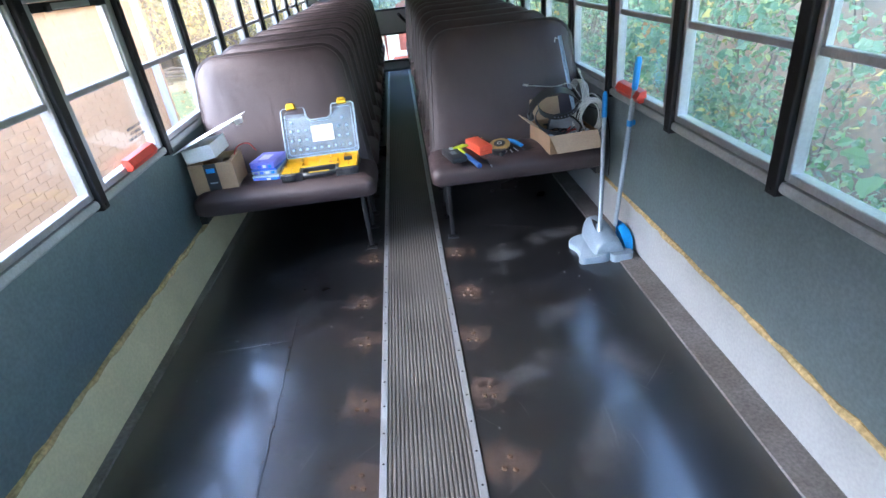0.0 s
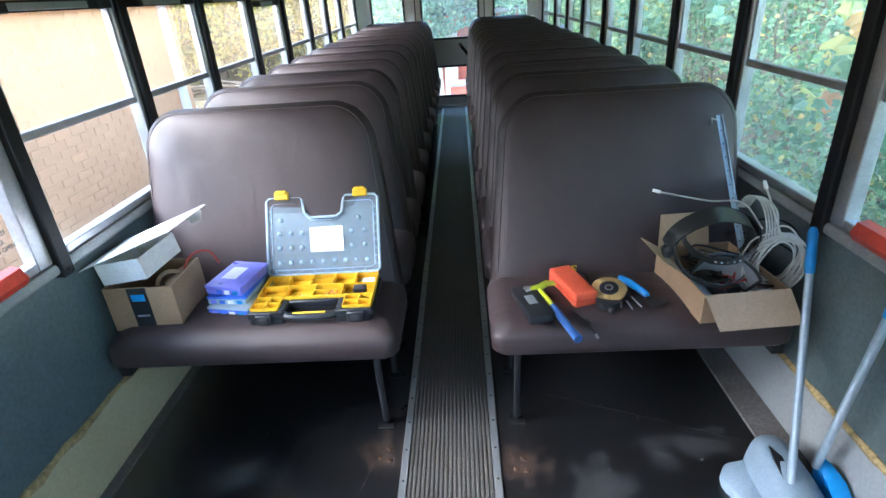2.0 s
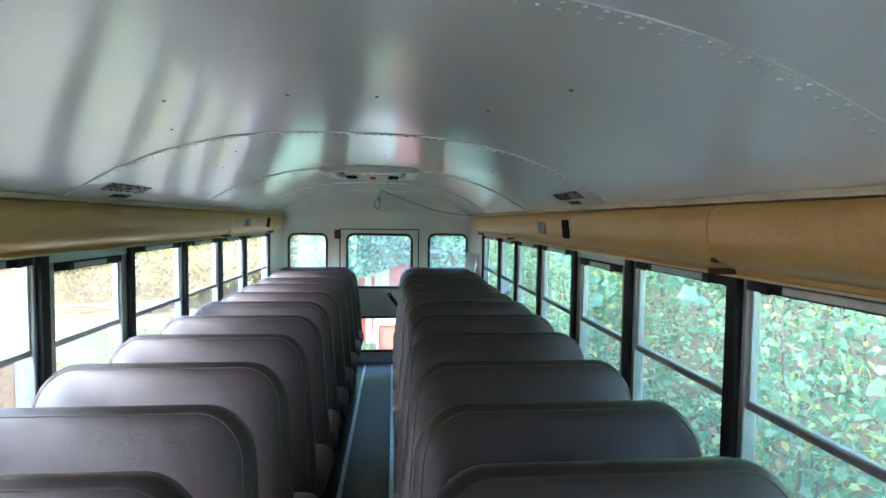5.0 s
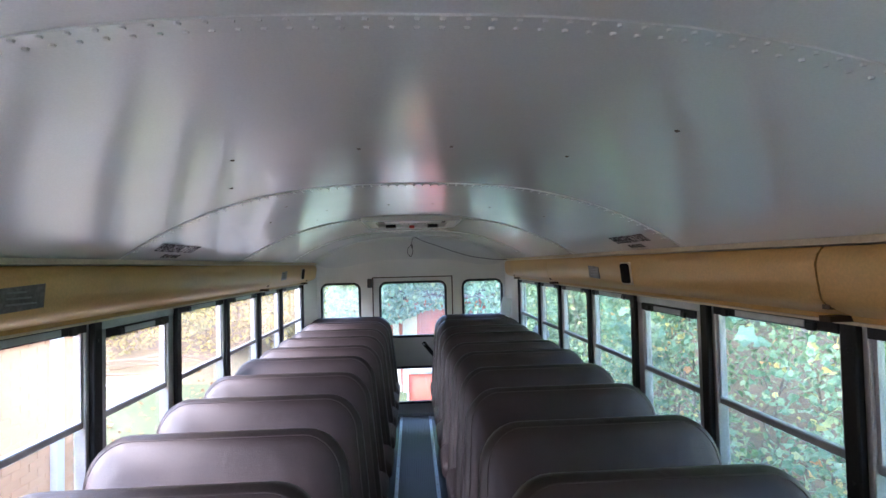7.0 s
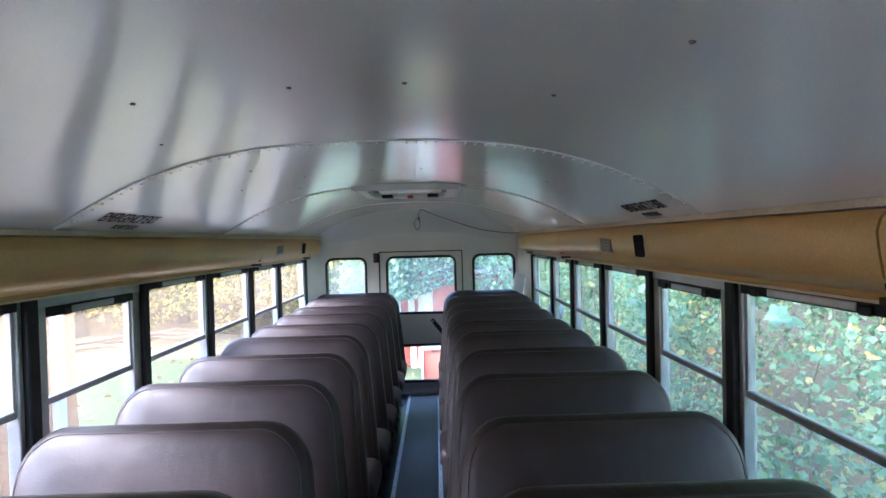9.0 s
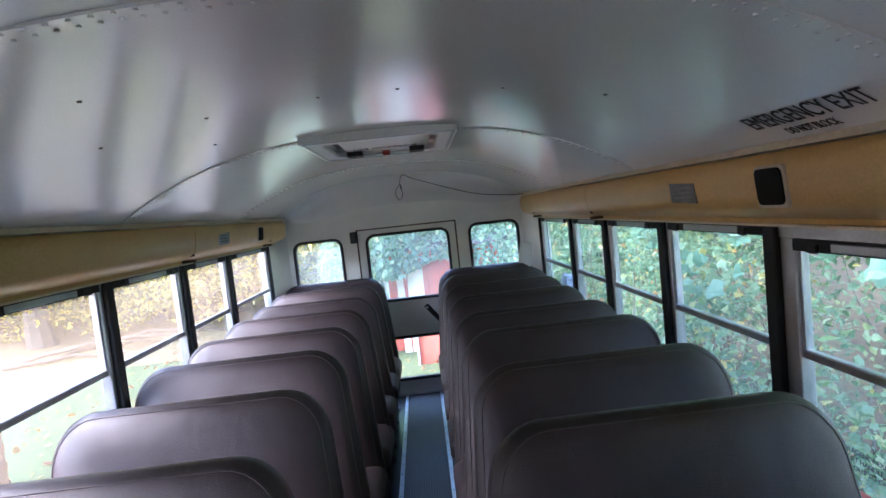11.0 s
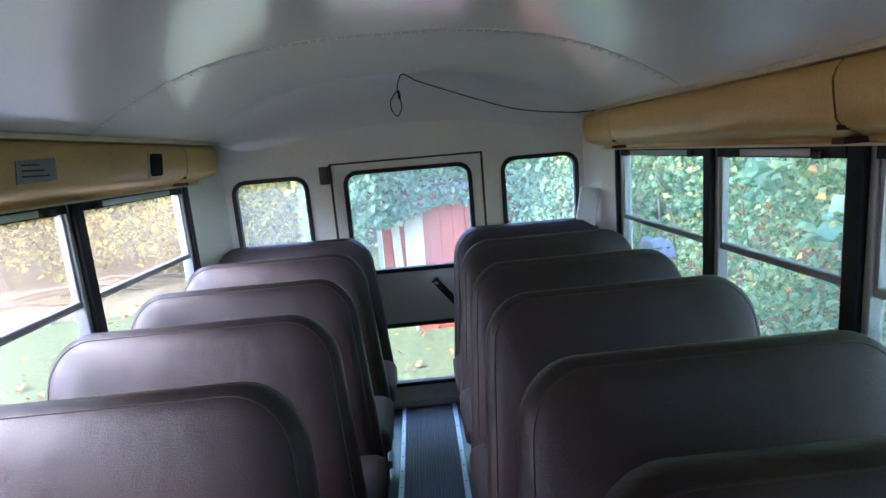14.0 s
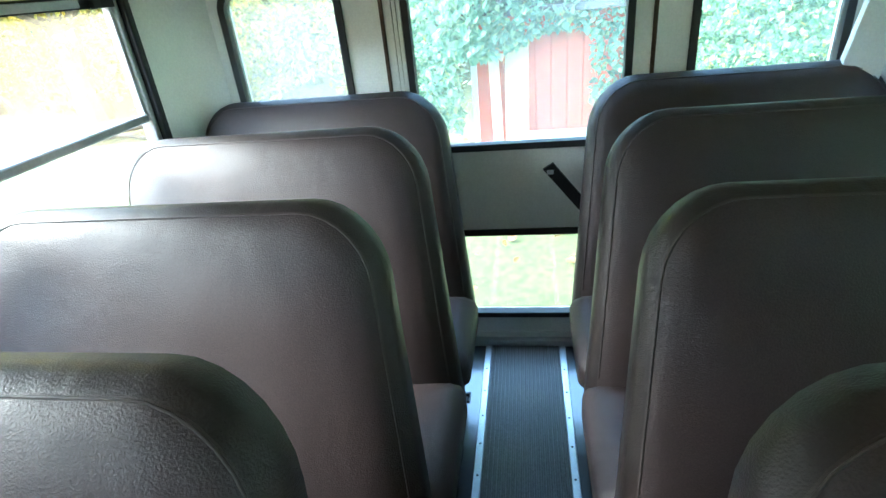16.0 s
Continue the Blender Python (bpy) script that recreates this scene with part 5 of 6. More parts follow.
box2.matrix_basis = pose(0.824, 2.834, SEAT_TOP - 0.008, 0, 0, 4.5)

gear = thing("welding_headgear", "black welding helmet headgear lying in the carton", "headgear")
def band(bm, c, r, w, a0, a1, tilt, t=0.004, n=18):
    rows = []
    for k in range(n + 1):
        a = radians(a0 + (a1 - a0) * k / n)
        for q in ((r, -w / 2), (r, w / 2), (r + t, w / 2), (r + t, -w / 2)):
            rows.append(Vector((q[0] * math.cos(a), q[1], q[0] * math.sin(a))))
    m = Matrix.Translation(c) @ tilt
    vs = [bm.verts.new(m @ p) for p in rows]
    for k in range(n):
        for j in range(4):
            i0, i1 = 4 * k + j, 4 * k + (j + 1) % 4
            bm.faces.new((vs[i0], vs[i1], vs[i1 + 4], vs[i0 + 4]))
    bm.faces.new(vs[:4])
    bm.faces.new(vs[-4:])
def ring_band(bm, c, rx, ry, w, tilt, t=0.004, n=28, a0=0.0, a1=360.0):
    """An upright strip bent round an ellipse."""
    m = Matrix.Translation(c) @ tilt
    full = a1 - a0 >= 360
    cols = []
    for k in range(n if full else n + 1):
        a = radians(a0 + (a1 - a0) * k / n)
        cols.append([bm.verts.new(m @ Vector(((rx + d) * math.cos(a), (ry + d) * math.sin(a), z))) for d, z in ((0, -w / 2), (0, w / 2), (t, w / 2), (t, -w / 2))])
    for k in range(n):
        p, q = cols[k], cols[(k + 1) % len(cols)]
        for j in range(4):
            bm.faces.new((p[j], p[(j + 1) % 4], q[(j + 1) % 4], q[j]))
    if not full:
        bm.faces.new(cols[0])
        bm.faces.new(cols[-1])
bm = bmesh.new()
band(bm, (0.0, 0.02, 0.0), 0.136, 0.066, -14, 186, pose(0, 0, 0, 20, 10, 10), 0.005, 26)
part("crown_band", bm, LEATHER, gear, "wide smooth black crown band")
bm = bmesh.new()
ring_band(bm, (0.02, -0.01, 0.055), 0.108, 0.098, 0.034, pose(0, 0, 0, 30, -6, 0))
bandob = part("brow_band", bm, LEATHER, gear, "narrow perforated brow band")
bm = bmesh.new()
for k in range(7):
    a = radians(250 + 9 * k)
    p = pose(0, 0, 0, 30, -6, 0) @ Vector((0.1125 * math.cos(a), 0.1025 * math.sin(a), 0.0)) + Vector((0.02, -0.01, 0.055))
    bm = bmesh.new()
    bm_tube(bm, [p, p + Vector((0.0, -0.0012, 0.0006))], 0.0042, 6)
    part("hole", bm, GREY_SOFT, bandob)
bm = bmesh.new()
ring_band(bm, (0.01, 0.01, -0.035), 0.112, 0.10, 0.020, pose(0, 0, 0, 34, 8, 0), 0.004, 24, 150, 390)
part("neck_band", bm, LEATHER, gear, "thin black rear strap")
for sx in (-1, 1):
    bm = bmesh.new()
    bm_tube(bm, [(sx * 0.120, -0.005, 0.0), (sx * 0.134, -0.008, -0.002), (sx * 0.146, -0.010, -0.004)], [0.022, 0.026, 0.019], 14)
    part("side_knob", bm, LEATHER, gear, "black side knob")
bm = bmesh.new()
band(bm, (0.02, -0.075, -0.115), 0.10, 0.13, 35, 145, pose(0, 0, 0, -52, 18, -16), 0.003, 16)
visor = part("visor_shell", bm, GREY_SOFT, gear, "dusty grey visor shell")
bm = bmesh.new()
rim_pts = []
vm = Matrix.Translation((0.02, -0.075, -0.115)) @ pose(0, 0, 0, -52, 18, -16)
for a in range(35, 146, 10):
    rim_pts.append(vm @ Vector((0.104 * math.cos(radians(a)), -0.066, 0.104 * math.sin(radians(a)))))
for a in range(145, 34, -10):
    rim_pts.append(vm @ Vector((0.104 * math.cos(radians(a)), 0.066, 0.104 * math.sin(radians(a)))))
bm_tube(bm, rim_pts + rim_pts[:1], 0.006, 6)
part("visor_rim", bm, LEATHER, visor, "black visor rim")
gear.matrix_basis = pose(0.893, 2.99, SEAT_TOP + 0.170, 0, 0, -6)

coil = thing("cable_coil", "pale grey network cable coiled in a loose bundle", "cable")
rnd = random.Random(21)
for turn in range(15):
    rx, rz = rnd.uniform(0.052, 0.088), rnd.uniform(0.085, 0.118)
    ox, oy, oz = rnd.uniform(-0.014, 0.010), rnd.uniform(-0.022, 0.022), rnd.uniform(-0.012, 0.014)
    lean, wob = rnd.uniform(-14, 14), rnd.uniform(0, 6.28)
    loop = []
    for k in range(29):
        a = 2 * math.pi * k / 28 + 1.4
        sq = 1 + 0.06 * math.sin(2 * a + wob)
        v = pose(0, 0, 0, 0, lean, rnd.uniform(-3, 3)) @ Vector((rx * sq * math.cos(a), 0.010 * math.sin(a + wob), rz * sq * math.sin(a)))
        loop.append(v + Vector((ox, oy, oz)))
    bm = bmesh.new()
    bm_tube(bm, loop, 0.0030, 6)
    part("cable_loop", bm, CABLE, coil)
for k in range(5):
    bm = bmesh.new()
    d = 0.008 * k
    bm_tube(bm, catmull([(-0.05 + d, 0.0, 0.07), (-0.055 + d, 0.03, 0.12), (-0.075 + d * 1.4, 0.08, 0.165 - d * 0.5), (-0.10 + d, 0.13, 0.155), (-0.115 + d, 0.15, 0.10)], 6), 0.0030, 6)
    part("cable_strand", bm, CABLE, coil)
bm = bmesh.new()
bm_tube(bm, catmull([(-0.06, 0.03, 0.10), (-0.12, 0.10, 0.145), (-0.20, 0.17, 0.10), (-0.345, 0.23, 0.082)], 8), 0.0030, 6)
bm_tube(bm, catmull([(-0.01, 0.0, 0.09), (-0.03, 0.03, 0.13), (-0.058, 0.06, 0.185), (-0.075, 0.075, 0.215)], 6), 0.0030, 6)
part("loose_end", bm, CABLE, coil)
for p, q in (((-0.345, 0.23, 0.082), (-0.372, 0.236, 0.084)), ((-0.075, 0.075, 0.215), (-0.086, 0.082, 0.238))):
    bm = bmesh.new()
    bm_tube(bm, [p, q], [0.0065, 0.0055], 8)
    part("plug", bm, PAPER, coil, "white cable plug")
coil.matrix_basis = pose(1.076, 2.935, SEAT_TOP + 0.142, 10, 4, -14)

rod = thing("perforated_rod", "pale painted metal angle rod with holes leaning in the carton", "rod")
bm = bmesh.new()
a, b = Vector((1.022, 3.352, 0.982)), Vector((1.022, 2.945, 0.482))
d = (b - a)
m = frame_of(a, (1, 0, 0), d)
L = d.length
bm_box(bm, -0.009, 0, -0.0015, 0.009, L, 0.0015)
bm_box(bm, 0.006, 0, -0.010, 0.009, L, -0.0015)
bm.transform(m)
part("angle", bm, POLE, rod)
bm = bmesh.new()
for k in range(9):
    p = m @ Vector((-0.002, 0.06 + 0.05 * k, 0.002))
    bm = bmesh.new()
    bm_cyl(bm, p, m.to_3x3() @ Vector((0, 0, 1)), 0.003, 0.0012, 6)
    p = m @ Vector((-0.002, 0.06 + 0.05 * k, -0.0028))
    bm_cyl(bm, p, m.to_3x3() @ Vector((0, 0, 1)), 0.003, 0.0012, 6)
    part("hole", bm, DARKGREY, rod)
bm = bmesh.new()
bm_tube(bm, [m @ Vector((-0.01, 0.02, -0.005)), m @ Vector((-0.03, 0.015, -0.01)), m @ Vector((-0.036, 0.04, -0.01))], 0.003, 6)
part("hook", bm, CHROME, rod, "small bright hook")

leads = thing("black_leads", "thin black leads draped against the side wall", "cable")
bm = bmesh.new()
bm_tube(bm, catmull([(1.06, 3.25, 0.56), (1.12, 3.15, 0.66), (1.155, 3.02, 0.69), (1.158, 2.90, 0.60), (1.155, 2.84, 0.45), (1.15, 2.83, 0.30)], 8), 0.003, 6)
bm_tube(bm, catmull([(1.05, 3.20, 0.60), (1.12, 3.10, 0.62), (1.156, 2.95, 0.61), (1.158, 2.86, 0.54)], 8), 0.0025, 6)
part("cord", bm, BLACK_RUBBER, leads)

junk = thing("tangled_gear", "dark tangle of leads and tools inside the carton", "cables")
rnd = random.Random(2)
for k in range(10):
    bm = bmesh.new()
    p = [Vector((rnd.uniform(0.85, 1.08), rnd.uniform(2.90, 3.18), SEAT_TOP + rnd.uniform(0.0, 0.10))) for _ in range(4)]
    bm_tube(bm, catmull(p, 5), 0.004, 5)
    part("lead", bm, BLACK_RUBBER, junk)
for k in range(3):
    bm = bmesh.new()
    p = [Vector((rnd.uniform(0.9, 1.05), rnd.uniform(2.92, 3.1), SEAT_TOP + rnd.uniform(0.05, 0.11))) for _ in range(4)]
    bm_tube(bm, catmull(p, 5), 0.0025, 5)
    part("red_lead", bm, RED_WIRE, junk, "thin red lead")
for k in range(3):
    box_part("tool_block", (0.850 + 0.050 * k, 2.885 + 0.03 * k, SEAT_TOP - 0.004, 0.895 + 0.050 * k, 3.05 + 0.03 * k, SEAT_TOP + 0.040 + 0.006 * k), (GREY_SOFT, BLACK_PLASTIC, LEATHER)[k], junk, "", 0.008)

# ---- dustpan and broom ----
pan = thing("dustpan", "grey blue upright dustpan with a long pole standing on the floor", "dustpan")
bm = bmesh.new()
plate = catmull([(-0.131, 0.10), (-0.138, 0.06), (-0.118, 0.0), (-0.122, -0.06), (-0.136, -0.10), (-0.128, -0.125), (-0.09, -0.128), (0.02, -0.115), (0.03, 0.05), (0.0, 0.14), (-0.05, 0.145), (-0.10, 0.135), (-0.131, 0.10)], 5)[:-1]
lo = [bm.verts.new((p[0], p[1], 0.0)) for p in plate]
mid = [bm.verts.new((p[0], p[1], 0.022)) for p in plate]
hi = [bm.verts.new((p[0] * 0.94 + 0.0, p[1] * 0.94, 0.032 + 0.25 * max(0.0, p[0] + 0.06))) for p in plate]
for a, b in ((lo, mid), (mid, hi)):
    for k in range(len(a)):
        n2 = (k + 1) % len(a)
        bm.faces.new((a[k], a[n2], b[n2], b[k]))
bm.faces.new(hi)
bm.faces.new(lo[::-1])
part("pan_floor", bm, GREY_BLUE, pan, smooth=50)
bm = bmesh.new()
prof = [(-0.062, 0.0), (-0.058, 0.06), (-0.050, 0.10), (-0.034, 0.128), (-0.008, 0.142), (0.03, 0.142), (0.062, 0.125), (0.088, 0.09), (0.104, 0.04), (0.108, 0.0)]
rows = []
for y, sc, lift in ((-0.112, 0.90, 0.66), (-0.10, 0.98, 0.74), (-0.06, 1.0, 0.84), (0.0, 1.0, 0.95), (0.06, 0.98, 1.0), (0.11, 0.93, 1.0), (0.14, 0.82, 0.96), (0.158, 0.62, 0.84), (0.164, 0.45, 0.6)):
    rows.append([bm.verts.new((0.022 + (x - 0.022) * sc, y, z * lift)) for x, z in prof])
for a, b in zip(rows, rows[1:]):
    for k in range(len(prof) - 1):
        bm.faces.new((a[k], a[k + 1], b[k + 1], b[k]))
bm.faces.new(rows[0])
bm.faces.new(rows[-1][::-1])
hood = part("hood", bm, GREY_BLUE, pan, "moulded grey blue hood", smooth=55)
# The opening isn't cut: a raised black patch carries its shade.
bm = bmesh.new()
slot = [(-0.012, 0.09), (-0.020, 0.05), (-0.022, 0.0), (-0.016, -0.06), (-0.006, -0.098), (0.004, -0.06), (0.008, 0.0), (0.006, 0.05)]
tops = lambda y: 0.142 * (0.66 + 0.34 * min(1.0, (y + 0.112) / 0.172)) + 0.004
bm.faces.new([bm.verts.new((x, y, tops(y))) for x, y in slot])
bm_geom = bmesh.ops.extrude_face_region(bm, geom=bm.faces[:])["geom"]
bmesh.ops.translate(bm, verts=[v for v in bm_geom if isinstance(v, bmesh.types.BMVert)], vec=(0, 0, -0.03))
part("slot", bm, BLACK_PLASTIC, hood, "raised black patch drawn as the shaded opening for the pole")
bm = bmesh.new()
bm_prism(bm, round_rect(0.02, -0.148, 0.132, -0.085, 0.022, 4), 0.0, 0.042)
part("foot", bm, GREY_BLUE, pan)
P0, P1 = Vector((-0.008, -0.03, 0.11)), Vector((0.109, 0.286, 0.627))
bm = bmesh.new()
bm_tube(bm, [P0, P1], 0.0115, 12)
part("pole", bm, POLE, pan, "pale metal pole")
bm = bmesh.new()
u = (P1 - P0).normalized()
bm_tube(bm, [P1 - u * 0.005, P1 + u * 0.01, P1 + u * 0.12, P1 + u * 0.135], [0.012, 0.0145, 0.0145, 0.009], 12)
part("grip", bm, SKY_BLUE, pan, "bright blue grip")
pan.matrix_basis = pose(1.005, 2.545, 0.0)

broom = thing("broom", "blue broom with a pale pole leaning on the side wall", "broom")
B0, B1 = Vector((1.10, 2.575, 0.12)), Vector((1.142, 2.537, 0.83))
u = (B1 - B0).normalized()
bm = bmesh.new()
bm_tube(bm, [B0, B1], 0.0115, 12)
part("pole", bm, POLE, broom, "pale metal pole")
bm = bmesh.new()
bm_tube(bm, [B1 - u * 0.005, B1 + u * 0.01, B1 + u * 0.125, B1 + u * 0.14], [0.012, 0.0145, 0.0145, 0.009], 12)
part("grip", bm, SKY_BLUE, broom, "bright blue grip")
bm = bmesh.new()
q = B0 + u * 0.55
bm_tube(bm, [q - u * 0.014, q + u * 0.014], 0.0145, 12)
bm_box(bm, q.x + 0.01, q.y - 0.008, q.z - 0.012, q.x + 0.026, q.y + 0.006, q.z + 0.012, bevel=0.003, seg=1)
part("clip", bm, SKY_BLUE, broom, "blue clip")
bm = bmesh.new()
rows = []
for y, z, d in ((2.60, 0.135, 0.0), (2.575, 0.128, 0.012), (2.53, 0.112, 0.022), (2.49, 0.085, 0.022), (2.455, 0.05, 0.012), (2.44, 0.03, 0.0)):
    rows.append([bm.verts.new(p) for p in ((1.112, y, z - 0.012), (1.125 + d * 0.4, y, z), (1.138 + d, y - 0.004, z - 0.006), (1.136 + d * 0.8, y - 0.004, 0.03), (1.12, y, 0.01))])
for a, b in zip(rows, rows[1:]):
    for q in range(5):
        bm.faces.new((a[q], a[(q + 1) % 5], b[(q + 1) % 5], b[q]))
bm.faces.new(rows[0])
bm.faces.new(rows[-1][::-1])
part("head", bm, SKY_BLUE, broom, "curved bright blue head", smooth=60)
bm = bmesh.new()
rnd = random.Random(6)
for i in range(48):
    y = 2.445 + 0.145 * (i % 24) / 23
    x = 1.122 + 0.012 * (i // 24)
    bm_tube(bm, [(x, y, 0.04), (x + rnd.uniform(0.0, 0.008), y + rnd.uniform(-0.006, 0.006), 0.0)], 0.003, 4)
part("bristles", bm, BLACK_PLASTIC, broom, "dark bristles")

# ---- outdoors ----
GROUND_Z = -0.95
GRASS = mat("mown lawn", (0.056, 0.076, 0.021), 0.9, col2=(0.078, 0.084, 0.026), scale=0.5, fine=14, bump=0.5, fine_var=0.35)
LITTER = mat("bare ground with leaf litter", (0.115, 0.072, 0.04), 0.95, col2=(0.075, 0.05, 0.028), scale=1.2, fine=22, bump=0.6, fine_var=0.4)
SLOPE = mat("tan dry leaf litter", (0.18, 0.133, 0.058), 0.95, col2=(0.125, 0.09, 0.04), scale=0.9, fine=9, bump=0.6, fine_var=0.35)
BARK = mat("grey brown bark", (0.10, 0.075, 0.055), 0.9, var=0.3, scale=8, fine=40, bump=0.8, fine_var=0.3)
MORTAR = mat("mortar", (0.64, 0.365, 0.215), 0.95, fine=60, bump=0.4)
BRICK = mat("tan brick", (0.67, 0.365, 0.205), 0.88, col2=(0.60, 0.315, 0.17), scale=2.0, fine=60, bump=0.25, fine_var=0.07, obj_random=0.05)
SHED_RED = mat("red painted boards", (0.62, 0.125, 0.07), 0.7, var=0.12, scale=3, fine=40, bump=0.2)
RAIL_WOOD = mat("weathered branch wood", (0.12, 0.08, 0.05), 0.85, var=0.2, scale=6, fine=40, bump=0.5)
PALE_WOOD = mat("pale raw boards", (0.86, 0.70, 0.50), 0.8, var=0.1, scale=5, fine=40, bump=0.2)
PIPE = mat("white painted downpipe", (0.70, 0.69, 0.70), 0.5, var=0.06, scale=5)
SHINGLE = mat("grey roofing", (0.10, 0.095, 0.09), 0.9, fine=30, bump=0.6, fine_var=0.3)


def ground_z(x, y):
    bank = max(0.0, min(1.0, (x - 1.9) / 3.0))
    hill = max(0.0, min(1.0, (-x - 9.0) / 9.0))
    return GROUND_Z + 1.3 * bank * bank * (3 - 2 * bank) + 1.5 * hill * hill + 0.04 * noise.noise((x * 0.3, y * 0.3, 0))


def sheet(name, xs, ys, material, label, category, dz=0.0):
    bm = bmesh.new()
    vs = [[bm.verts.new((x, y, ground_z(x, y) + dz)) for x in xs] for y in ys]
    for r, s in zip(vs, vs[1:]):
        for i in range(len(xs) - 1):
            bm.faces.new((r[i], r[i + 1], s[i + 1], s[i]))
    return solid(name, bm, material, label, category, smooth=60)


far = [-220, -120, -60, -40, -30]
near = [-24 + 0.8 * k for k in range(61)]
sheet("ground", far + near + [30, 40, 60, 120, 220], [-220, -100, -40, -20, -10] + [-6 + 0.8 * k for k in range(46)] + [36, 45, 60, 120, 260], GRASS, "mown green lawn running to the trees", "lawn")
sheet("verge", [1.75 + 0.25 * k for k in range(40)], [-8 + 0.5 * k for k in range(42)], LITTER, "bank of bare ground and leaf litter under the hedge", "ground", 0.012)
sheet("leafy_slope", [-30 + 0.8 * k for k in range(35)], [15.4 + 0.8 * k for k in range(32)], SLOPE, "leaf strewn bare tan slope beyond the lawn", "ground", 0.012)

# fallen leaves on the lawn
def lawn_place(rng, n):
    x, y = rng.uniform(-6, 4, n), rng.uniform(9.5, 17, n)
    return np.stack([x, y, np.full(n, GROUND_Z + 0.045)], -1)


_lobe = np.linspace(0, 2 * np.pi, 18, endpoint=False)
LOBED = np.stack([np.sin(_lobe), np.cos(_lobe)], 1) * (0.45 + 0.09 * np.cos(5 * _lobe) + 0.05 * np.cos(_lobe))[:, None]


def leaf_cloud(name, place, count, size, material, seed, label="", category="", kind="stuff", droop=0.6, shape="oval", parent=None):
    """Many small leaves; place(rng, n) gives their centres."""
    rng = np.random.default_rng(seed)
    c = place(rng, count)
    count = len(c)
    if shape == "lobed":
        sh = np.concatenate([LOBED, (0.12 - (LOBED[:, :1] ** 2) * 0.8)], 1)
        sh[:, 2] -= 0.1
    else:
        sh = np.array([(0, 0, 0), (0.30, 0.25, 0.06), (0.27, 0.6, 0.04), (0, 1.0, -0.06), (-0.27, 0.6, 0.04), (-0.30, 0.25, 0.06)]) - (0, 0.45, 0)
    k = len(sh)
    s = size * rng.uniform(0.5, 1.35, count)
    yaw, pit, rol = rng.uniform(0, 2 * np.pi, count), rng.normal(-droop, 0.45, count), rng.normal(0, 0.45, count)
    cy, sy, cp, sp, cr, sr = np.cos(yaw), np.sin(yaw), np.cos(pit), np.sin(pit), np.cos(rol), np.sin(rol)
    v = sh[None] * s[:, None, None]
    x, y, z = v[..., 0], v[..., 1], v[..., 2]
    x, z = x * cr[:, None] + z * sr[:, None], -x * sr[:, None] + z * cr[:, None]
    y, z = y * cp[:, None] - z * sp[:, None], y * sp[:, None] + z * cp[:, None]
    x, y = x * cy[:, None] - y * sy[:, None], x * sy[:, None] + y * cy[:, None]
    pts = (np.stack([x, y, z], -1) + c[:, None]).reshape(-1, 3)
    base = np.arange(count)[:, None] * k
    if shape == "lobed":
        faces = (base + np.arange(k)).tolist()
    else:
        faces = np.concatenate([base + [0, 1, 2, 3], base + [0, 3, 4, 5]], 0).tolist()
    me = bpy.data.meshes.new(name)
    me.from_pydata(pts.tolist(), [], faces)
    me.materials.append(material)
    ob = new(name, me)
    ob.parent = parent
    return tagged(ob, label, category, kind=kind)


LEAF = leaf_mat("hedge leaves", [(0.0, (0.045, 0.105, 0.042)), (0.4, (0.12, 0.215, 0.10)), (0.75, (0.21, 0.32, 0.16)), (0.92, (0.31, 0.38, 0.15)), (0.97, (0.50, 0.44, 0.11)), (1.0, (0.55, 0.25, 0.08))], 0.42)
BROAD = leaf_mat("broad hedge leaves", [(0.0, (0.07, 0.17, 0.08)), (0.45, (0.15, 0.28, 0.15)), (0.8, (0.26, 0.39, 0.21)), (0.92, (0.42, 0.46, 0.17)), (0.975, (0.62, 0.48, 0.13)), (1.0, (0.60, 0.24, 0.09))], 0.5)
MAPLE = leaf_mat("maple leaves", [(0.0, (0.16, 0.28, 0.12)), (0.4, (0.28, 0.42, 0.16)), (0.65, (0.60, 0.55, 0.16)), (0.85, (0.72, 0.46, 0.13)), (1.0, (0.70, 0.26, 0.10))])
BLUE_MAPLE = leaf_mat("blue green maple leaves", [(0.0, (0.10, 0.24, 0.16)), (0.6, (0.165, 0.31, 0.205)), (0.9, (0.24, 0.38, 0.22)), (1.0, (0.50, 0.54, 0.20))], 0.55)
OLIVE_LEAF = leaf_mat("olive leaves", [(0.0, (0.15, 0.135, 0.03)), (0.5, (0.30, 0.26, 0.06)), (0.85, (0.50, 0.42, 0.09)), (1.0, (0.74, 0.60, 0.12))])
PALE_LEAF = leaf_mat("pale thicket leaves", [(0.0, (0.16, 0.28, 0.17)), (0.5, (0.28, 0.44, 0.29)), (0.9, (0.40, 0.56, 0.34)), (1.0, (0.56, 0.58, 0.26))], 0.36)
TREE_LEAF = leaf_mat("tree leaves", [(0.0, (0.08, 0.15, 0.07)), (0.5, (0.15, 0.25, 0.13)), (0.85, (0.25, 0.34, 0.15)), (1.0, (0.38, 0.38, 0.12))])
GOLD_LEAF = leaf_mat("yellowing tree leaves", [(0.0, (0.30, 0.30, 0.06)), (0.4, (0.60, 0.54, 0.10)), (0.8, (0.90, 0.74, 0.14)), (1.0, (0.92, 0.66, 0.14))])
DRY_LEAF = leaf_mat("dry leaves", [(0.0, (0.30, 0.14, 0.06)), (1.0, (0.45, 0.27, 0.10))])
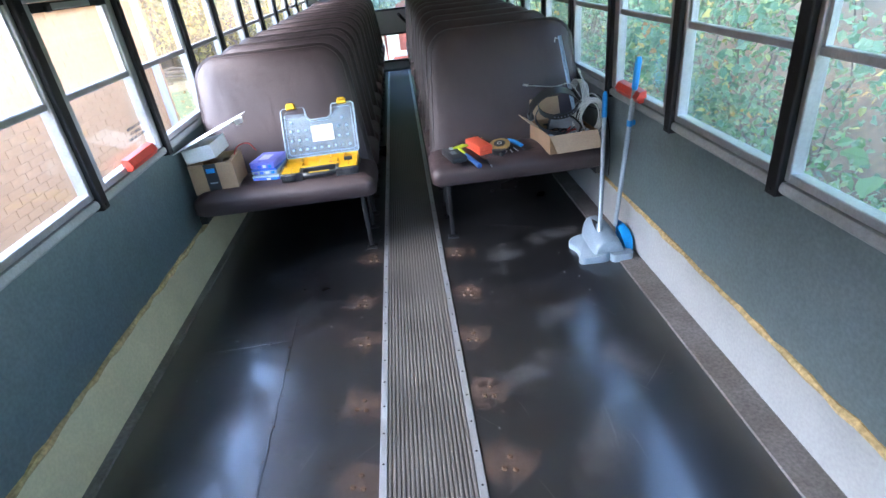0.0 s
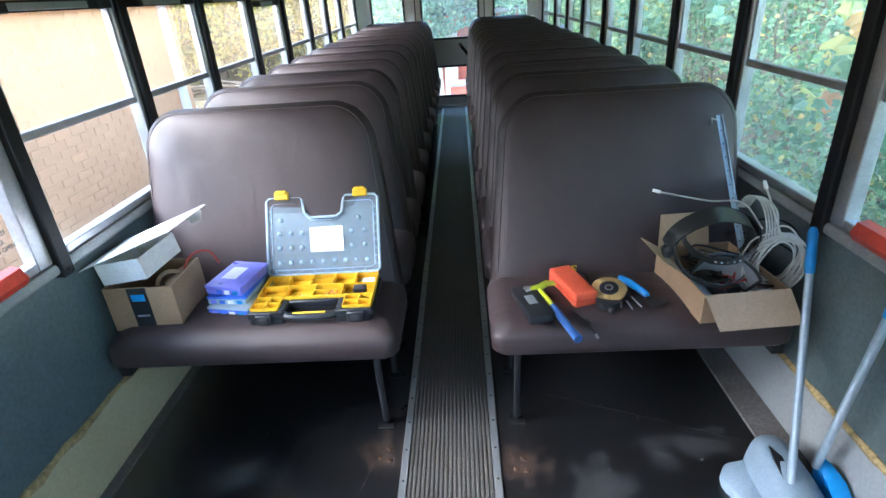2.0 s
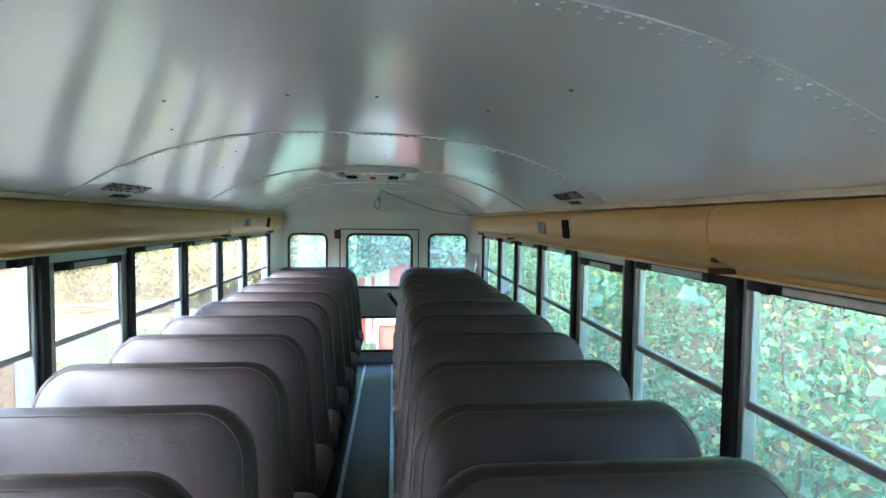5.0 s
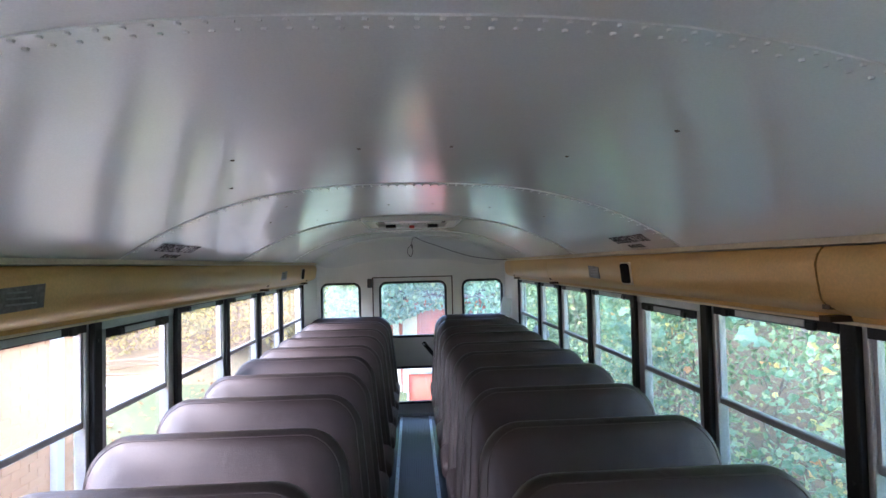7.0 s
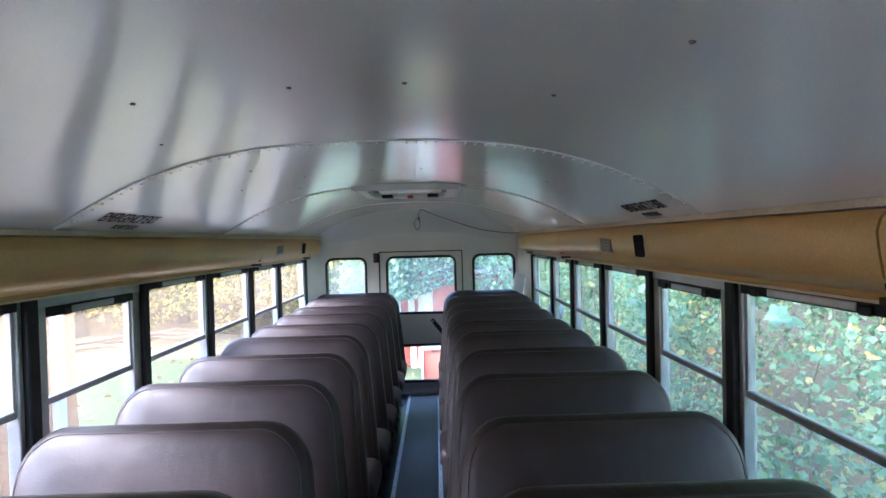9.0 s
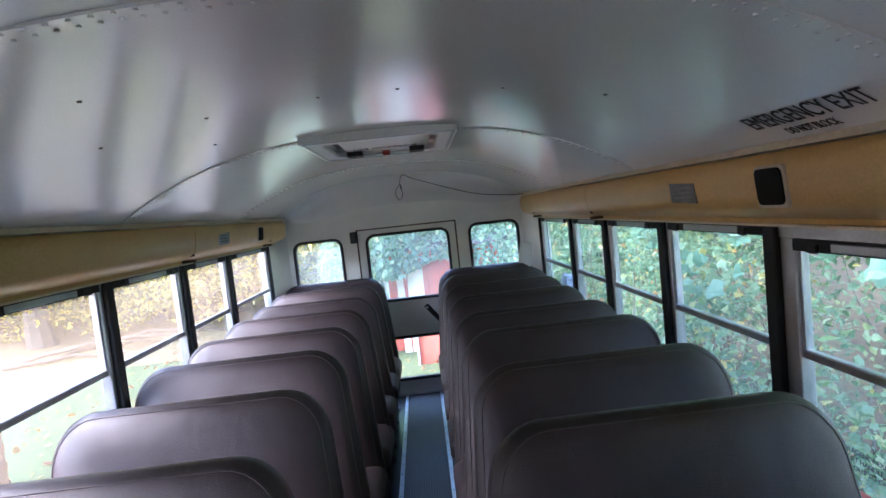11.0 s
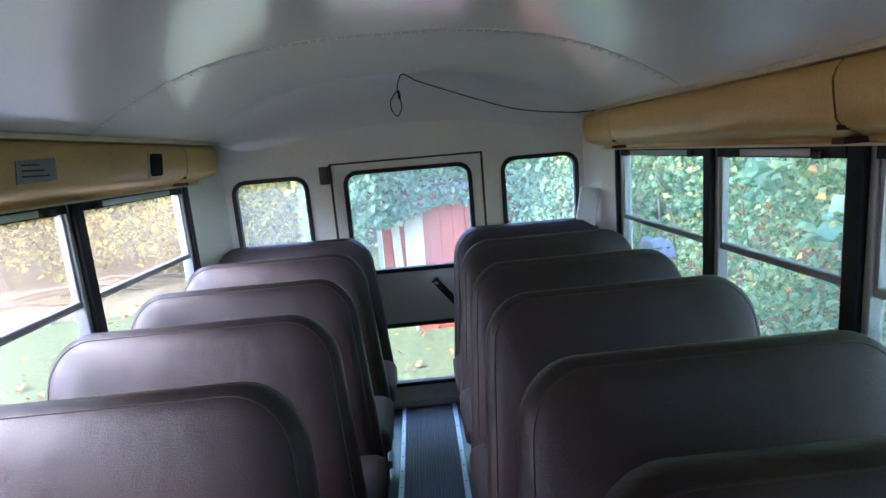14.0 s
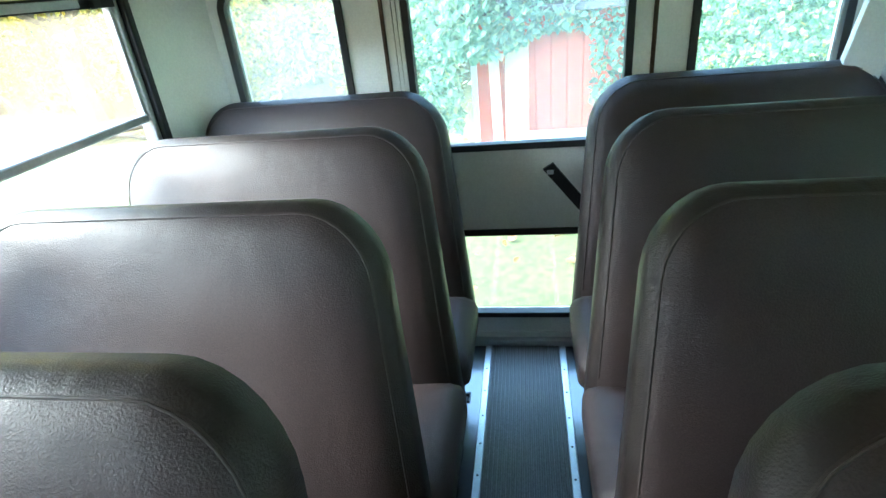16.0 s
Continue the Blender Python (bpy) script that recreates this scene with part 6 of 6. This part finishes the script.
FERN = leaf_mat("low weeds", [(0.0, (0.08, 0.19, 0.05)), (1.0, (0.20, 0.34, 0.12))])
leaf_cloud("fallen_leaves", lawn_place, 700, 0.10, DRY_LEAF, 8, "scattered dry brown leaves on the lawn", "leaves", droop=0.0)


def hedge_front(y, z):
    return 2.25 + 0.30 * np.sin(y * 1.3 + 0.5) + 0.22 * np.sin(z * 2.1 + y * 0.7) + 0.25 * np.maximum(z - 0.2, 0) + 0.25 * np.maximum(-z, 0) + 0.20 * np.sin(y * 4.1 + 1.3 * np.sin(z * 2.3)) * np.sin(z * 3.7 + y)


def hedge_place(rng, n):
    y = rng.uniform(-4, 15, n)
    z = -0.7 + 4.9 * rng.random(n)
    x = hedge_front(y, z) + rng.exponential(0.36, n)
    clump = np.sin(y * 5.1 + z * 3.3) * np.sin(z * 4.7 - y * 2.9 + x * 2) + 0.35 * np.sin(y * 13 + x * 9) * np.sin(z * 11 - x * 7)
    keep = (clump > -0.16) & (z > -0.9 + (x - 1.9) * 0.35)
    return np.stack([x, y, z], -1)[keep]


hedge = leaf_cloud("hedge", hedge_place, 130000, 0.055, LEAF, 3, "dense green hedge with some yellow leaves beside the bus", "hedge")


def twig_place(rng, n):
    y = rng.uniform(2.4, 5.6, n)
    z = rng.uniform(0.7, 2.4, n)
    x = hedge_front(y, z) - 0.08 + rng.normal(0, 0.12, n)
    keep = np.sin(y * 2.3 + z * 1.9 + 2.4) > 0.15
    return np.stack([x, y, z], -1)[keep]


leaf_cloud("maple_leaves", twig_place, 480, 0.10, MAPLE, 13, "broad green and orange maple leaves hanging by the windows", "leaves", shape="lobed", droop=0.9)


def maple_place(rng, n):
    """Large leaves in flat tiers on a low maple bough."""
    y = rng.uniform(6.6, 9.6, n)
    tier = rng.integers(0, 5, n)
    z = 1.0 + 0.30 * tier + 0.10 * np.sin(y * 4 + tier) + rng.normal(0, 0.05, n)
    x = hedge_front(y, z) - 0.18 + rng.normal(0, 0.10, n)
    keep = np.sin(y * 3.3 + tier * 1.7) > -0.2
    return np.stack([x, y, z], -1)[keep]


leaf_cloud("maple_bough_leaves", maple_place, 620, 0.125, BLUE_MAPLE, 14, "large blue green maple leaves in tiers beside the rear windows", "leaves", shape="lobed", droop=0.45)


def spray_place(rng, n):
    """Broad leaves in hanging sprays over the face of the hedge."""
    m = n // 9
    cy, cz = rng.uniform(-3, 14, m), rng.uniform(-0.45, 3.2, m)
    cx = hedge_front(cy, cz) - 0.05 + rng.uniform(-0.12, 0.22, m)
    i = np.repeat(np.arange(m), 9)
    k = np.tile(np.arange(9), m)
    side = np.where(rng.random(m) < 0.5, -1, 1)[i]
    y = cy[i] + side * 0.055 * k + rng.normal(0, 0.03, len(i))
    z = cz[i] - 0.012 * k ** 1.5 + rng.normal(0, 0.035, len(i))
    x = cx[i] - 0.018 * k + rng.normal(0, 0.03, len(i))
    keep = np.sin(cy * 3.1 + cz * 2.3)[i] + 0.6 * np.sin(cy * 7.7 - cz * 5.1)[i] > -0.55
    return np.stack([x, y, z], -1)[keep]


leaf_cloud("broad_leaves", spray_place, 34000, 0.052, BROAD, 19, "broad pale green leaves in sprays over the hedge", "leaves", shape="lobed", droop=0.75)


def weed_place(rng, n):
    y = rng.uniform(-2, 12, n)
    x = rng.uniform(1.9, 3.2, n)
    z = -0.9 + (x - 1.9) * 0.25 + rng.exponential(0.22, n)
    return np.stack([x, y, z], -1)


leaf_cloud("weeds", weed_place, 6500, 0.13, FERN, 17, "low leafy weeds at the foot of the hedge", "weeds", droop=0.2)
bm = bmesh.new()
rnd = random.Random(12)
for k in range(70):
    y, x = rnd.uniform(-2, 12), rnd.uniform(2.5, 3.6)
    p = [Vector((x, y, -0.7))]
    for j in range(5):
        p.append(p[-1] + Vector((rnd.uniform(-0.18, 0.16), rnd.uniform(-0.25, 0.25), rnd.uniform(0.25, 0.6))))
    bm_tube(bm, p, [0.016 - 0.0024 * j for j in range(6)], 5)
solid("hedge_stems", bm, BARK, "thin brown stems inside the hedge", "stems", kind="stuff")


def tree(x, y, h, r, material, seed, label, leaves=2600, size=0.28, lean=0.0):
    rnd = random.Random(seed)
    t = thing("tree", label, "tree")
    z0 = ground_z(x, y) - 0.1
    bm = bmesh.new()
    trunk = [Vector((0, 0, 0))]
    for k in range(1, 8):
        trunk.append(Vector((lean * k / 7 * h * 0.2 + rnd.uniform(-0.08, 0.08), rnd.uniform(-0.08, 0.08), h * 0.85 * k / 7)))
    w = 0.035 * h
    bm_tube(bm, trunk, [w * 1.25] + [w * (1 - 0.11 * k) for k in range(1, 8)], 9)
    tips = []
    for k in range(11):
        b = trunk[rnd.randint(2, 6)]
        a, el = rnd.uniform(0, 6.28), rnd.uniform(0.2, 0.9)
        L = r * rnd.uniform(0.6, 1.05)
        d = Vector((math.cos(a) * math.cos(el), math.sin(a) * math.cos(el), math.sin(el)))
        mid = b + d * L * 0.5 + Vector((0, 0, rnd.uniform(-0.1, 0.2)))
        tip = b + d * L
        bm_tube(bm, [b, mid, tip], [w * 0.42, w * 0.26, w * 0.1], 6)
        tips += [mid, tip]
    part("trunk", bm, BARK, t)
    tips.append(trunk[-1])
    cs = np.array([tuple(p) for p in tips])

    def place(rng, n):
        i = rng.integers(0, len(cs), n)
        return cs[i] + rng.normal(0, r * 0.26, (n, 3)) * (1, 1, 0.8)

    leaf_cloud("crown", place, leaves, size, material, seed, parent=t, kind="", droop=0.5)
    t.matrix_basis = pose(x, y, z0)
    return t


GOLD = "tall tree with sunlit yellow autumn leaves"
GREEN = "tall tree with dense green leaves"
for k, (x, y, h, r, m_, lab) in enumerate((
        (-8.6, 21.5, 7.5, 2.8, GOLD_LEAF, GOLD), (-10.5, 19.0, 9.0, 3.2, GOLD_LEAF, GOLD), (-13.5, 19.0, 9.0, 3.2, GOLD_LEAF, GOLD), (-6.0, 22.0, 9.0, 3.2, GOLD_LEAF, GOLD),
        (-14.0, 23.0, 10.0, 3.6, GOLD_LEAF, GOLD), (-9.0, 27.0, 11.0, 3.6, GOLD_LEAF, GOLD), (-17.5, 19.0, 10.0, 3.4, GOLD_LEAF, GOLD), (-3.0, 24.0, 9.0, 3.2, GOLD_LEAF, GOLD),
        (0.4, 20.5, 8.0, 3.0, TREE_LEAF, GREEN), (3.6, 19.0, 8.0, 3.0, TREE_LEAF, GREEN), (6.5, 17.0, 8.0, 3.0, TREE_LEAF, GREEN), (-2.2, 21.0, 7.0, 2.6, GOLD_LEAF, GOLD),
        (7.5, 9.0, 8.0, 3.0, TREE_LEAF, GREEN), (7.5, 3.0, 8.0, 3.0, TREE_LEAF, GREEN), (7.2, 13.0, 8.0, 3.0, TREE_LEAF, GREEN))):
    tree(x, y, h, r, m_, 40 + k, lab)


def golden_place(rng, n):
    y = rng.uniform(18.5, 27, n)
    x = -3.6 - (y - 13) * rng.uniform(0.0, 1.5, n)
    low = 0.25 + 0.45 * np.sin(x * 1.9 + y * 0.6) + 0.35 * np.sin(x * 4.3)
    z = low + 3.6 * rng.random(n) ** 1.2
    strand = np.sin(x * 5.3 + 0.8 * np.sin(z * 2.1)) + 0.5 * np.sin(x * 11.0 + y)
    keep = (np.sin(x * 2.7 + 1.0) * np.sin(y * 2.2 + z * 1.6) > -0.3) & (strand > -0.7) & (rng.random(n) < 0.25 + 0.5 * (z - low))
    return np.stack([x, y, z], -1)[keep]


leaf_cloud("golden_understory", golden_place, 42000, 0.14, GOLD_LEAF, 29, "low hanging yellow autumn foliage above the slope", "foliage")


def dark_woods_place(rng, n):
    y = rng.uniform(18.6, 28, n)
    x = -3.2 - (y - 13) * rng.uniform(0.0, 1.7, n)
    foot = np.array([ground_z(a, b) for a, b in zip(x, y)])
    z = foot + 0.35 + 0.25 * np.sin(x * 2.3) + 3.6 * rng.random(n) ** 1.3
    return np.stack([x, y, z], -1)


leaf_cloud("olive_understory", dark_woods_place, 26000, 0.17, OLIVE_LEAF, 30, "shaded olive undergrowth under the yellow trees", "foliage")


def thicket_place(rng, n):
    x = rng.uniform(-1.75, 5.5, n)
    z = 0.62 + 0.12 * np.sin(x * 3.1) + 3.4 * rng.random(n) ** 1.2
    y = 13.75 + 0.25 * np.sin(x * 1.7) + rng.exponential(0.4, n)
    low = (x < -0.75) | (x > 0.85)
    z = np.where(low, -0.9 + (z + 0.0) * 1.1, z)
    return np.stack([x, y, z], -1)


leaf_cloud("thicket", thicket_place, 42000, 0.105, PALE_LEAF, 23, "green thicket overhanging the red shed", "thicket")


def woods_place(rng, n):
    a = rng.uniform(-1.15, 1.05, n)
    d = rng.uniform(31, 38, n)
    z = rng.uniform(-0.8, 11, n)
    return np.stack([d * np.sin(a) * 1.0, d * np.cos(a), z], -1)


leaf_cloud("far_woods", woods_place, 16000, 0.8, TREE_LEAF, 31, "far woods of green and yellow trees", "woods")



# Unseen leaf wall, added to hold back sky light from the right.
def sky_block_place(rng, n):
    y = rng.uniform(2.2, 17, n)
    z = rng.uniform(1.6, 9.0, n)
    x = 4.2 + 0.12 * z + 0.5 * np.sin(y * 0.9) + rng.exponential(1.3, n)
    keep = np.sin(y * 1.3 + z * 0.9) * np.sin(z * 1.7 - y * 0.6) > -0.75
    return np.stack([x, y, z], -1)[keep]


leaf_cloud("sky_block_leaves", sky_block_place, 14000, 0.30, TREE_LEAF, 32, "unseen wall of leaves added behind the hedge to block sky", "woods")

# brick house
HX, HY1 = -3.3, 8.35
house = thing("house", "tan brick house with courses of long bricks", "house")
bm = bmesh.new()
bm_box(bm, HX - 6.0, -8.0, GROUND_Z - 0.2, HX - 0.003, HY1 - 0.006, 1.66)
wall = part("wall", bm, MORTAR, house, "mortar wall core")
bm = bmesh.new()
bm_box(bm, HX - 6.5, -8.4, 1.66, HX + 0.3, HY1 + 0.3, 1.78)
bm_prism(bm, [(HX - 6.5, 1.78), (HX + 0.3, 1.78), (HX - 3.0, 2.75)], -8.4, HY1 + 0.35, "xz")
part("roof", bm, SHINGLE, house, "grey shingled roof")
bm = bmesh.new()
bm_box(bm, HX + 0.005, HY1 - 0.36, GROUND_Z, HX + 0.075, HY1 - 0.25, 1.66, bevel=0.012)
part("downpipe", bm, PIPE, house, "white downpipe at the corner")
bm = bmesh.new()
bm_box(bm, -0.012, -0.0975, -0.0325, 0.012, 0.0975, 0.0325)
brick_mesh = mesh_of(bm, "brick", BRICK)
verts, faces = [], []
rnd = random.Random(77)
near_bricks = []
row = 0
z = GROUND_Z + 0.04
box_faces = [(0, 1, 3, 2), (4, 6, 7, 5), (0, 4, 5, 1), (2, 3, 7, 6), (0, 2, 6, 4), (1, 5, 7, 3)]
while z < 1.64:
    y = HY1 - 0.1 - (0.103 if row % 2 else 0.0)
    while y > -3.0:
        dx = rnd.uniform(-0.002, 0.002)
        if 3.6 < y < 6.9 and 0.15 < z < 1.6 and len(near_bricks) < 296:
            near_bricks.append((HX - 0.008 + dx, y, z))
        else:
            b = len(verts)
            verts += [(HX - 0.008 + dx + i, y + j, z + k) for i in (-0.012, 0.012) for j in (-0.0975, 0.0975) for k in (-0.0325, 0.0325)]
            faces += [tuple(b + q for q in f) for f in box_faces]
        y -= 0.206
    row += 1
    z += 0.076
me = bpy.data.meshes.new("brickwork")
me.from_pydata(verts, [], faces)
me.materials.append(BRICK)
o = new("brickwork", me)
o.parent = wall
tagged(o, kind="stuff")
for p in near_bricks:
    o = new("brick", brick_mesh)
    o.parent, o.location = wall, p

# red shed, boards and post behind the bus
shed = thing("shed", "low red painted board shed under the trees", "shed")
SY = 14.25
for k in range(11):
    x = -0.62 + 0.2 * k
    box_part("board", (x, SY, GROUND_Z - 0.05, x + 0.192, SY + 0.03, 0.98), SHED_RED, shed, "", 0.006, 1)
bm = bmesh.new()
bm_box(bm, -0.62, SY + 0.03, GROUND_Z, 1.58, SY + 2.4, 0.95)
part("shed_body", bm, SHED_RED, shed)
bm = bmesh.new()
bm_prism(bm, [(SY - 0.25, 0.95), (SY + 2.6, 1.5), (SY + 2.6, 1.58), (SY - 0.25, 1.03)], -0.8, 1.75, "yz")
part("roof", bm, SHINGLE, shed, "grey roof sheet")
box_part("corner_trim", (-0.66, SY - 0.02, GROUND_Z, -0.60, SY + 0.02, 0.95), PIPE, shed, "white corner trim")

for x, w_, h_, a in ((-0.385, 0.13, 1.50, -1.5), (-0.235, 0.30, 1.57, 1.0)):
    bm = bmesh.new()
    rnd = random.Random(int(x * 100))
    top = [(w_ * (1 - q / 5), h_ + rnd.uniform(-0.06, 0.03)) for q in range(6)]
    bm_prism(bm, [(0, 0), (w_, 0)] + top, 0, 0.03, "xz")
    o = solid("plank", bm, PALE_WOOD, "pale raw plank with a jagged top leaning on the red shed", "plank", kind="", group="pale planks")
    o.matrix_basis = pose(x, SY - 0.20, GROUND_Z - 0.01, -5.0, a, 0)
bm = bmesh.new()
bm_tube(bm, [(-0.58, SY - 0.3, GROUND_Z - 0.1), (-0.565, SY - 0.3, 0.95)], 0.015, 8)
solid("thin_pole", bm, PIPE, "thin white pole standing on the lawn", "pole", kind="")

chest = thing("chest", "small red chest with a grey lid on the lawn", "chest")
box_part("body", (-0.10, 13.1, GROUND_Z - 0.02, 0.75, 13.5, GROUND_Z + 0.55), SHED_RED, chest, "", 0.01)
box_part("lid", (-0.08, 13.06, GROUND_Z + 0.55, 0.79, 13.54, GROUND_Z + 0.62), SILL, chest, "grey lid", 0.01)
box_part("corner_trim", (-0.135, 13.07, GROUND_Z - 0.02, -0.10, 13.5, GROUND_Z + 0.55), PIPE, chest, "white corner trim")

# cut branches and white things at the edge of the slope
for k in range(7):
    rnd = random.Random(300 + k)
    bm = bmesh.new()
    p = [Vector((-9.6 + 0.25 * k, 16.4 + 0.22 * k, 0.06 + 0.07 * (k % 3)))]
    for j in range(6):
        p.append(p[-1] + Vector((0.48, 0.10 + rnd.uniform(-0.08, 0.08), rnd.uniform(-0.07, 0.08) + (0.05 if j < 3 else -0.06))))
    q = [Vector((v.x, v.y, max(v.z, 0.03) + ground_z(v.x, v.y))) for v in p]
    bm_tube(bm, q, [0.055, 0.052, 0.048, 0.042, 0.036, 0.03, 0.022], 7)
    solid("branch", bm, RAIL_WOOD, "long cut brown branch lying at the edge of the slope", "branch", kind="", group="cut branches")
bm = bmesh.new()
bm_prism(bm, [(-0.30, -0.10), (0.26, -0.12), (0.32, 0.08), (0.05, 0.14), (-0.26, 0.10)], 0.0, 0.10)
o = solid("white_slab", bm, PIPE, "flat white slab lying on the lawn's edge", "slab", kind="")
o.matrix_basis = pose(-6.95, 15.3, ground_z(-6.95, 15.3) + 0.01, 4, 3, 20) @ Matrix.Scale(0.7, 4)

# bin under a crumpled sheet, beside the rear corner of the bus
LILAC = mat("pale lilac plastic sheet", (0.27, 0.275, 0.37), 0.4, var=0.18, scale=9, fine=60, bump=0.2)
cover = thing("covered_bin", "slim grey bin under a crumpled lilac grey plastic sheet", "bin")
foot_z = ground_z(1.40, 8.68)
bm = bmesh.new()
rows = []
for z, w in ((foot_z - 0.05, 0.040), (foot_z + 0.25, 0.044), (0.55, 0.049), (0.93, 0.052)):
    rows.append([bm.verts.new((1.40 + w * 1.1 * a, 8.67 + w * 1.6 * b, z)) for a, b in round_rect(-1, -1, 1, 1, 0.3, 3)])
for a, b in zip(rows, rows[1:]):
    for k in range(len(a)):
        bm.faces.new((a[k], a[(k + 1) % len(a)], b[(k + 1) % len(a)], b[k]))
bm.faces.new(rows[-1])
part("body", bm, DARKGREY, cover, "dark grey bin", smooth=40)
bm = bmesh.new()
grid = []
for i in range(19):
    line = []
    for j in range(19):
        a, b = i / 9 - 1, j / 9 - 1
        edge = max(abs(a), abs(b))
        crease = noise.noise((a * 2.6, b * 2.6, 1.7)) * 0.035 + abs(noise.noise((a * 6.0, b * 6.0, 4.0))) * 0.022
        drop = 0.22 * max(0.0, edge - 0.62) / 0.38
        pull = 1.0 - 0.25 * max(0.0, edge - 0.62)
        line.append(bm.verts.new((1.40 + 0.082 * a * pull, 8.67 + 0.115 * b * pull, 0.957 + 0.6 * crease - 0.45 * drop)))
    grid.append(line)
for u, v in zip(grid, grid[1:]):
    for j in range(18):
        bm.faces.new((u[j], v[j], v[j + 1], u[j + 1]))
sheet_ob = part("plastic_sheet", bm, LILAC, cover, "crumpled pale lilac plastic sheet", smooth=35)
thick = sheet_ob.modifiers.new("thickness", "SOLIDIFY")
thick.thickness = 0.003
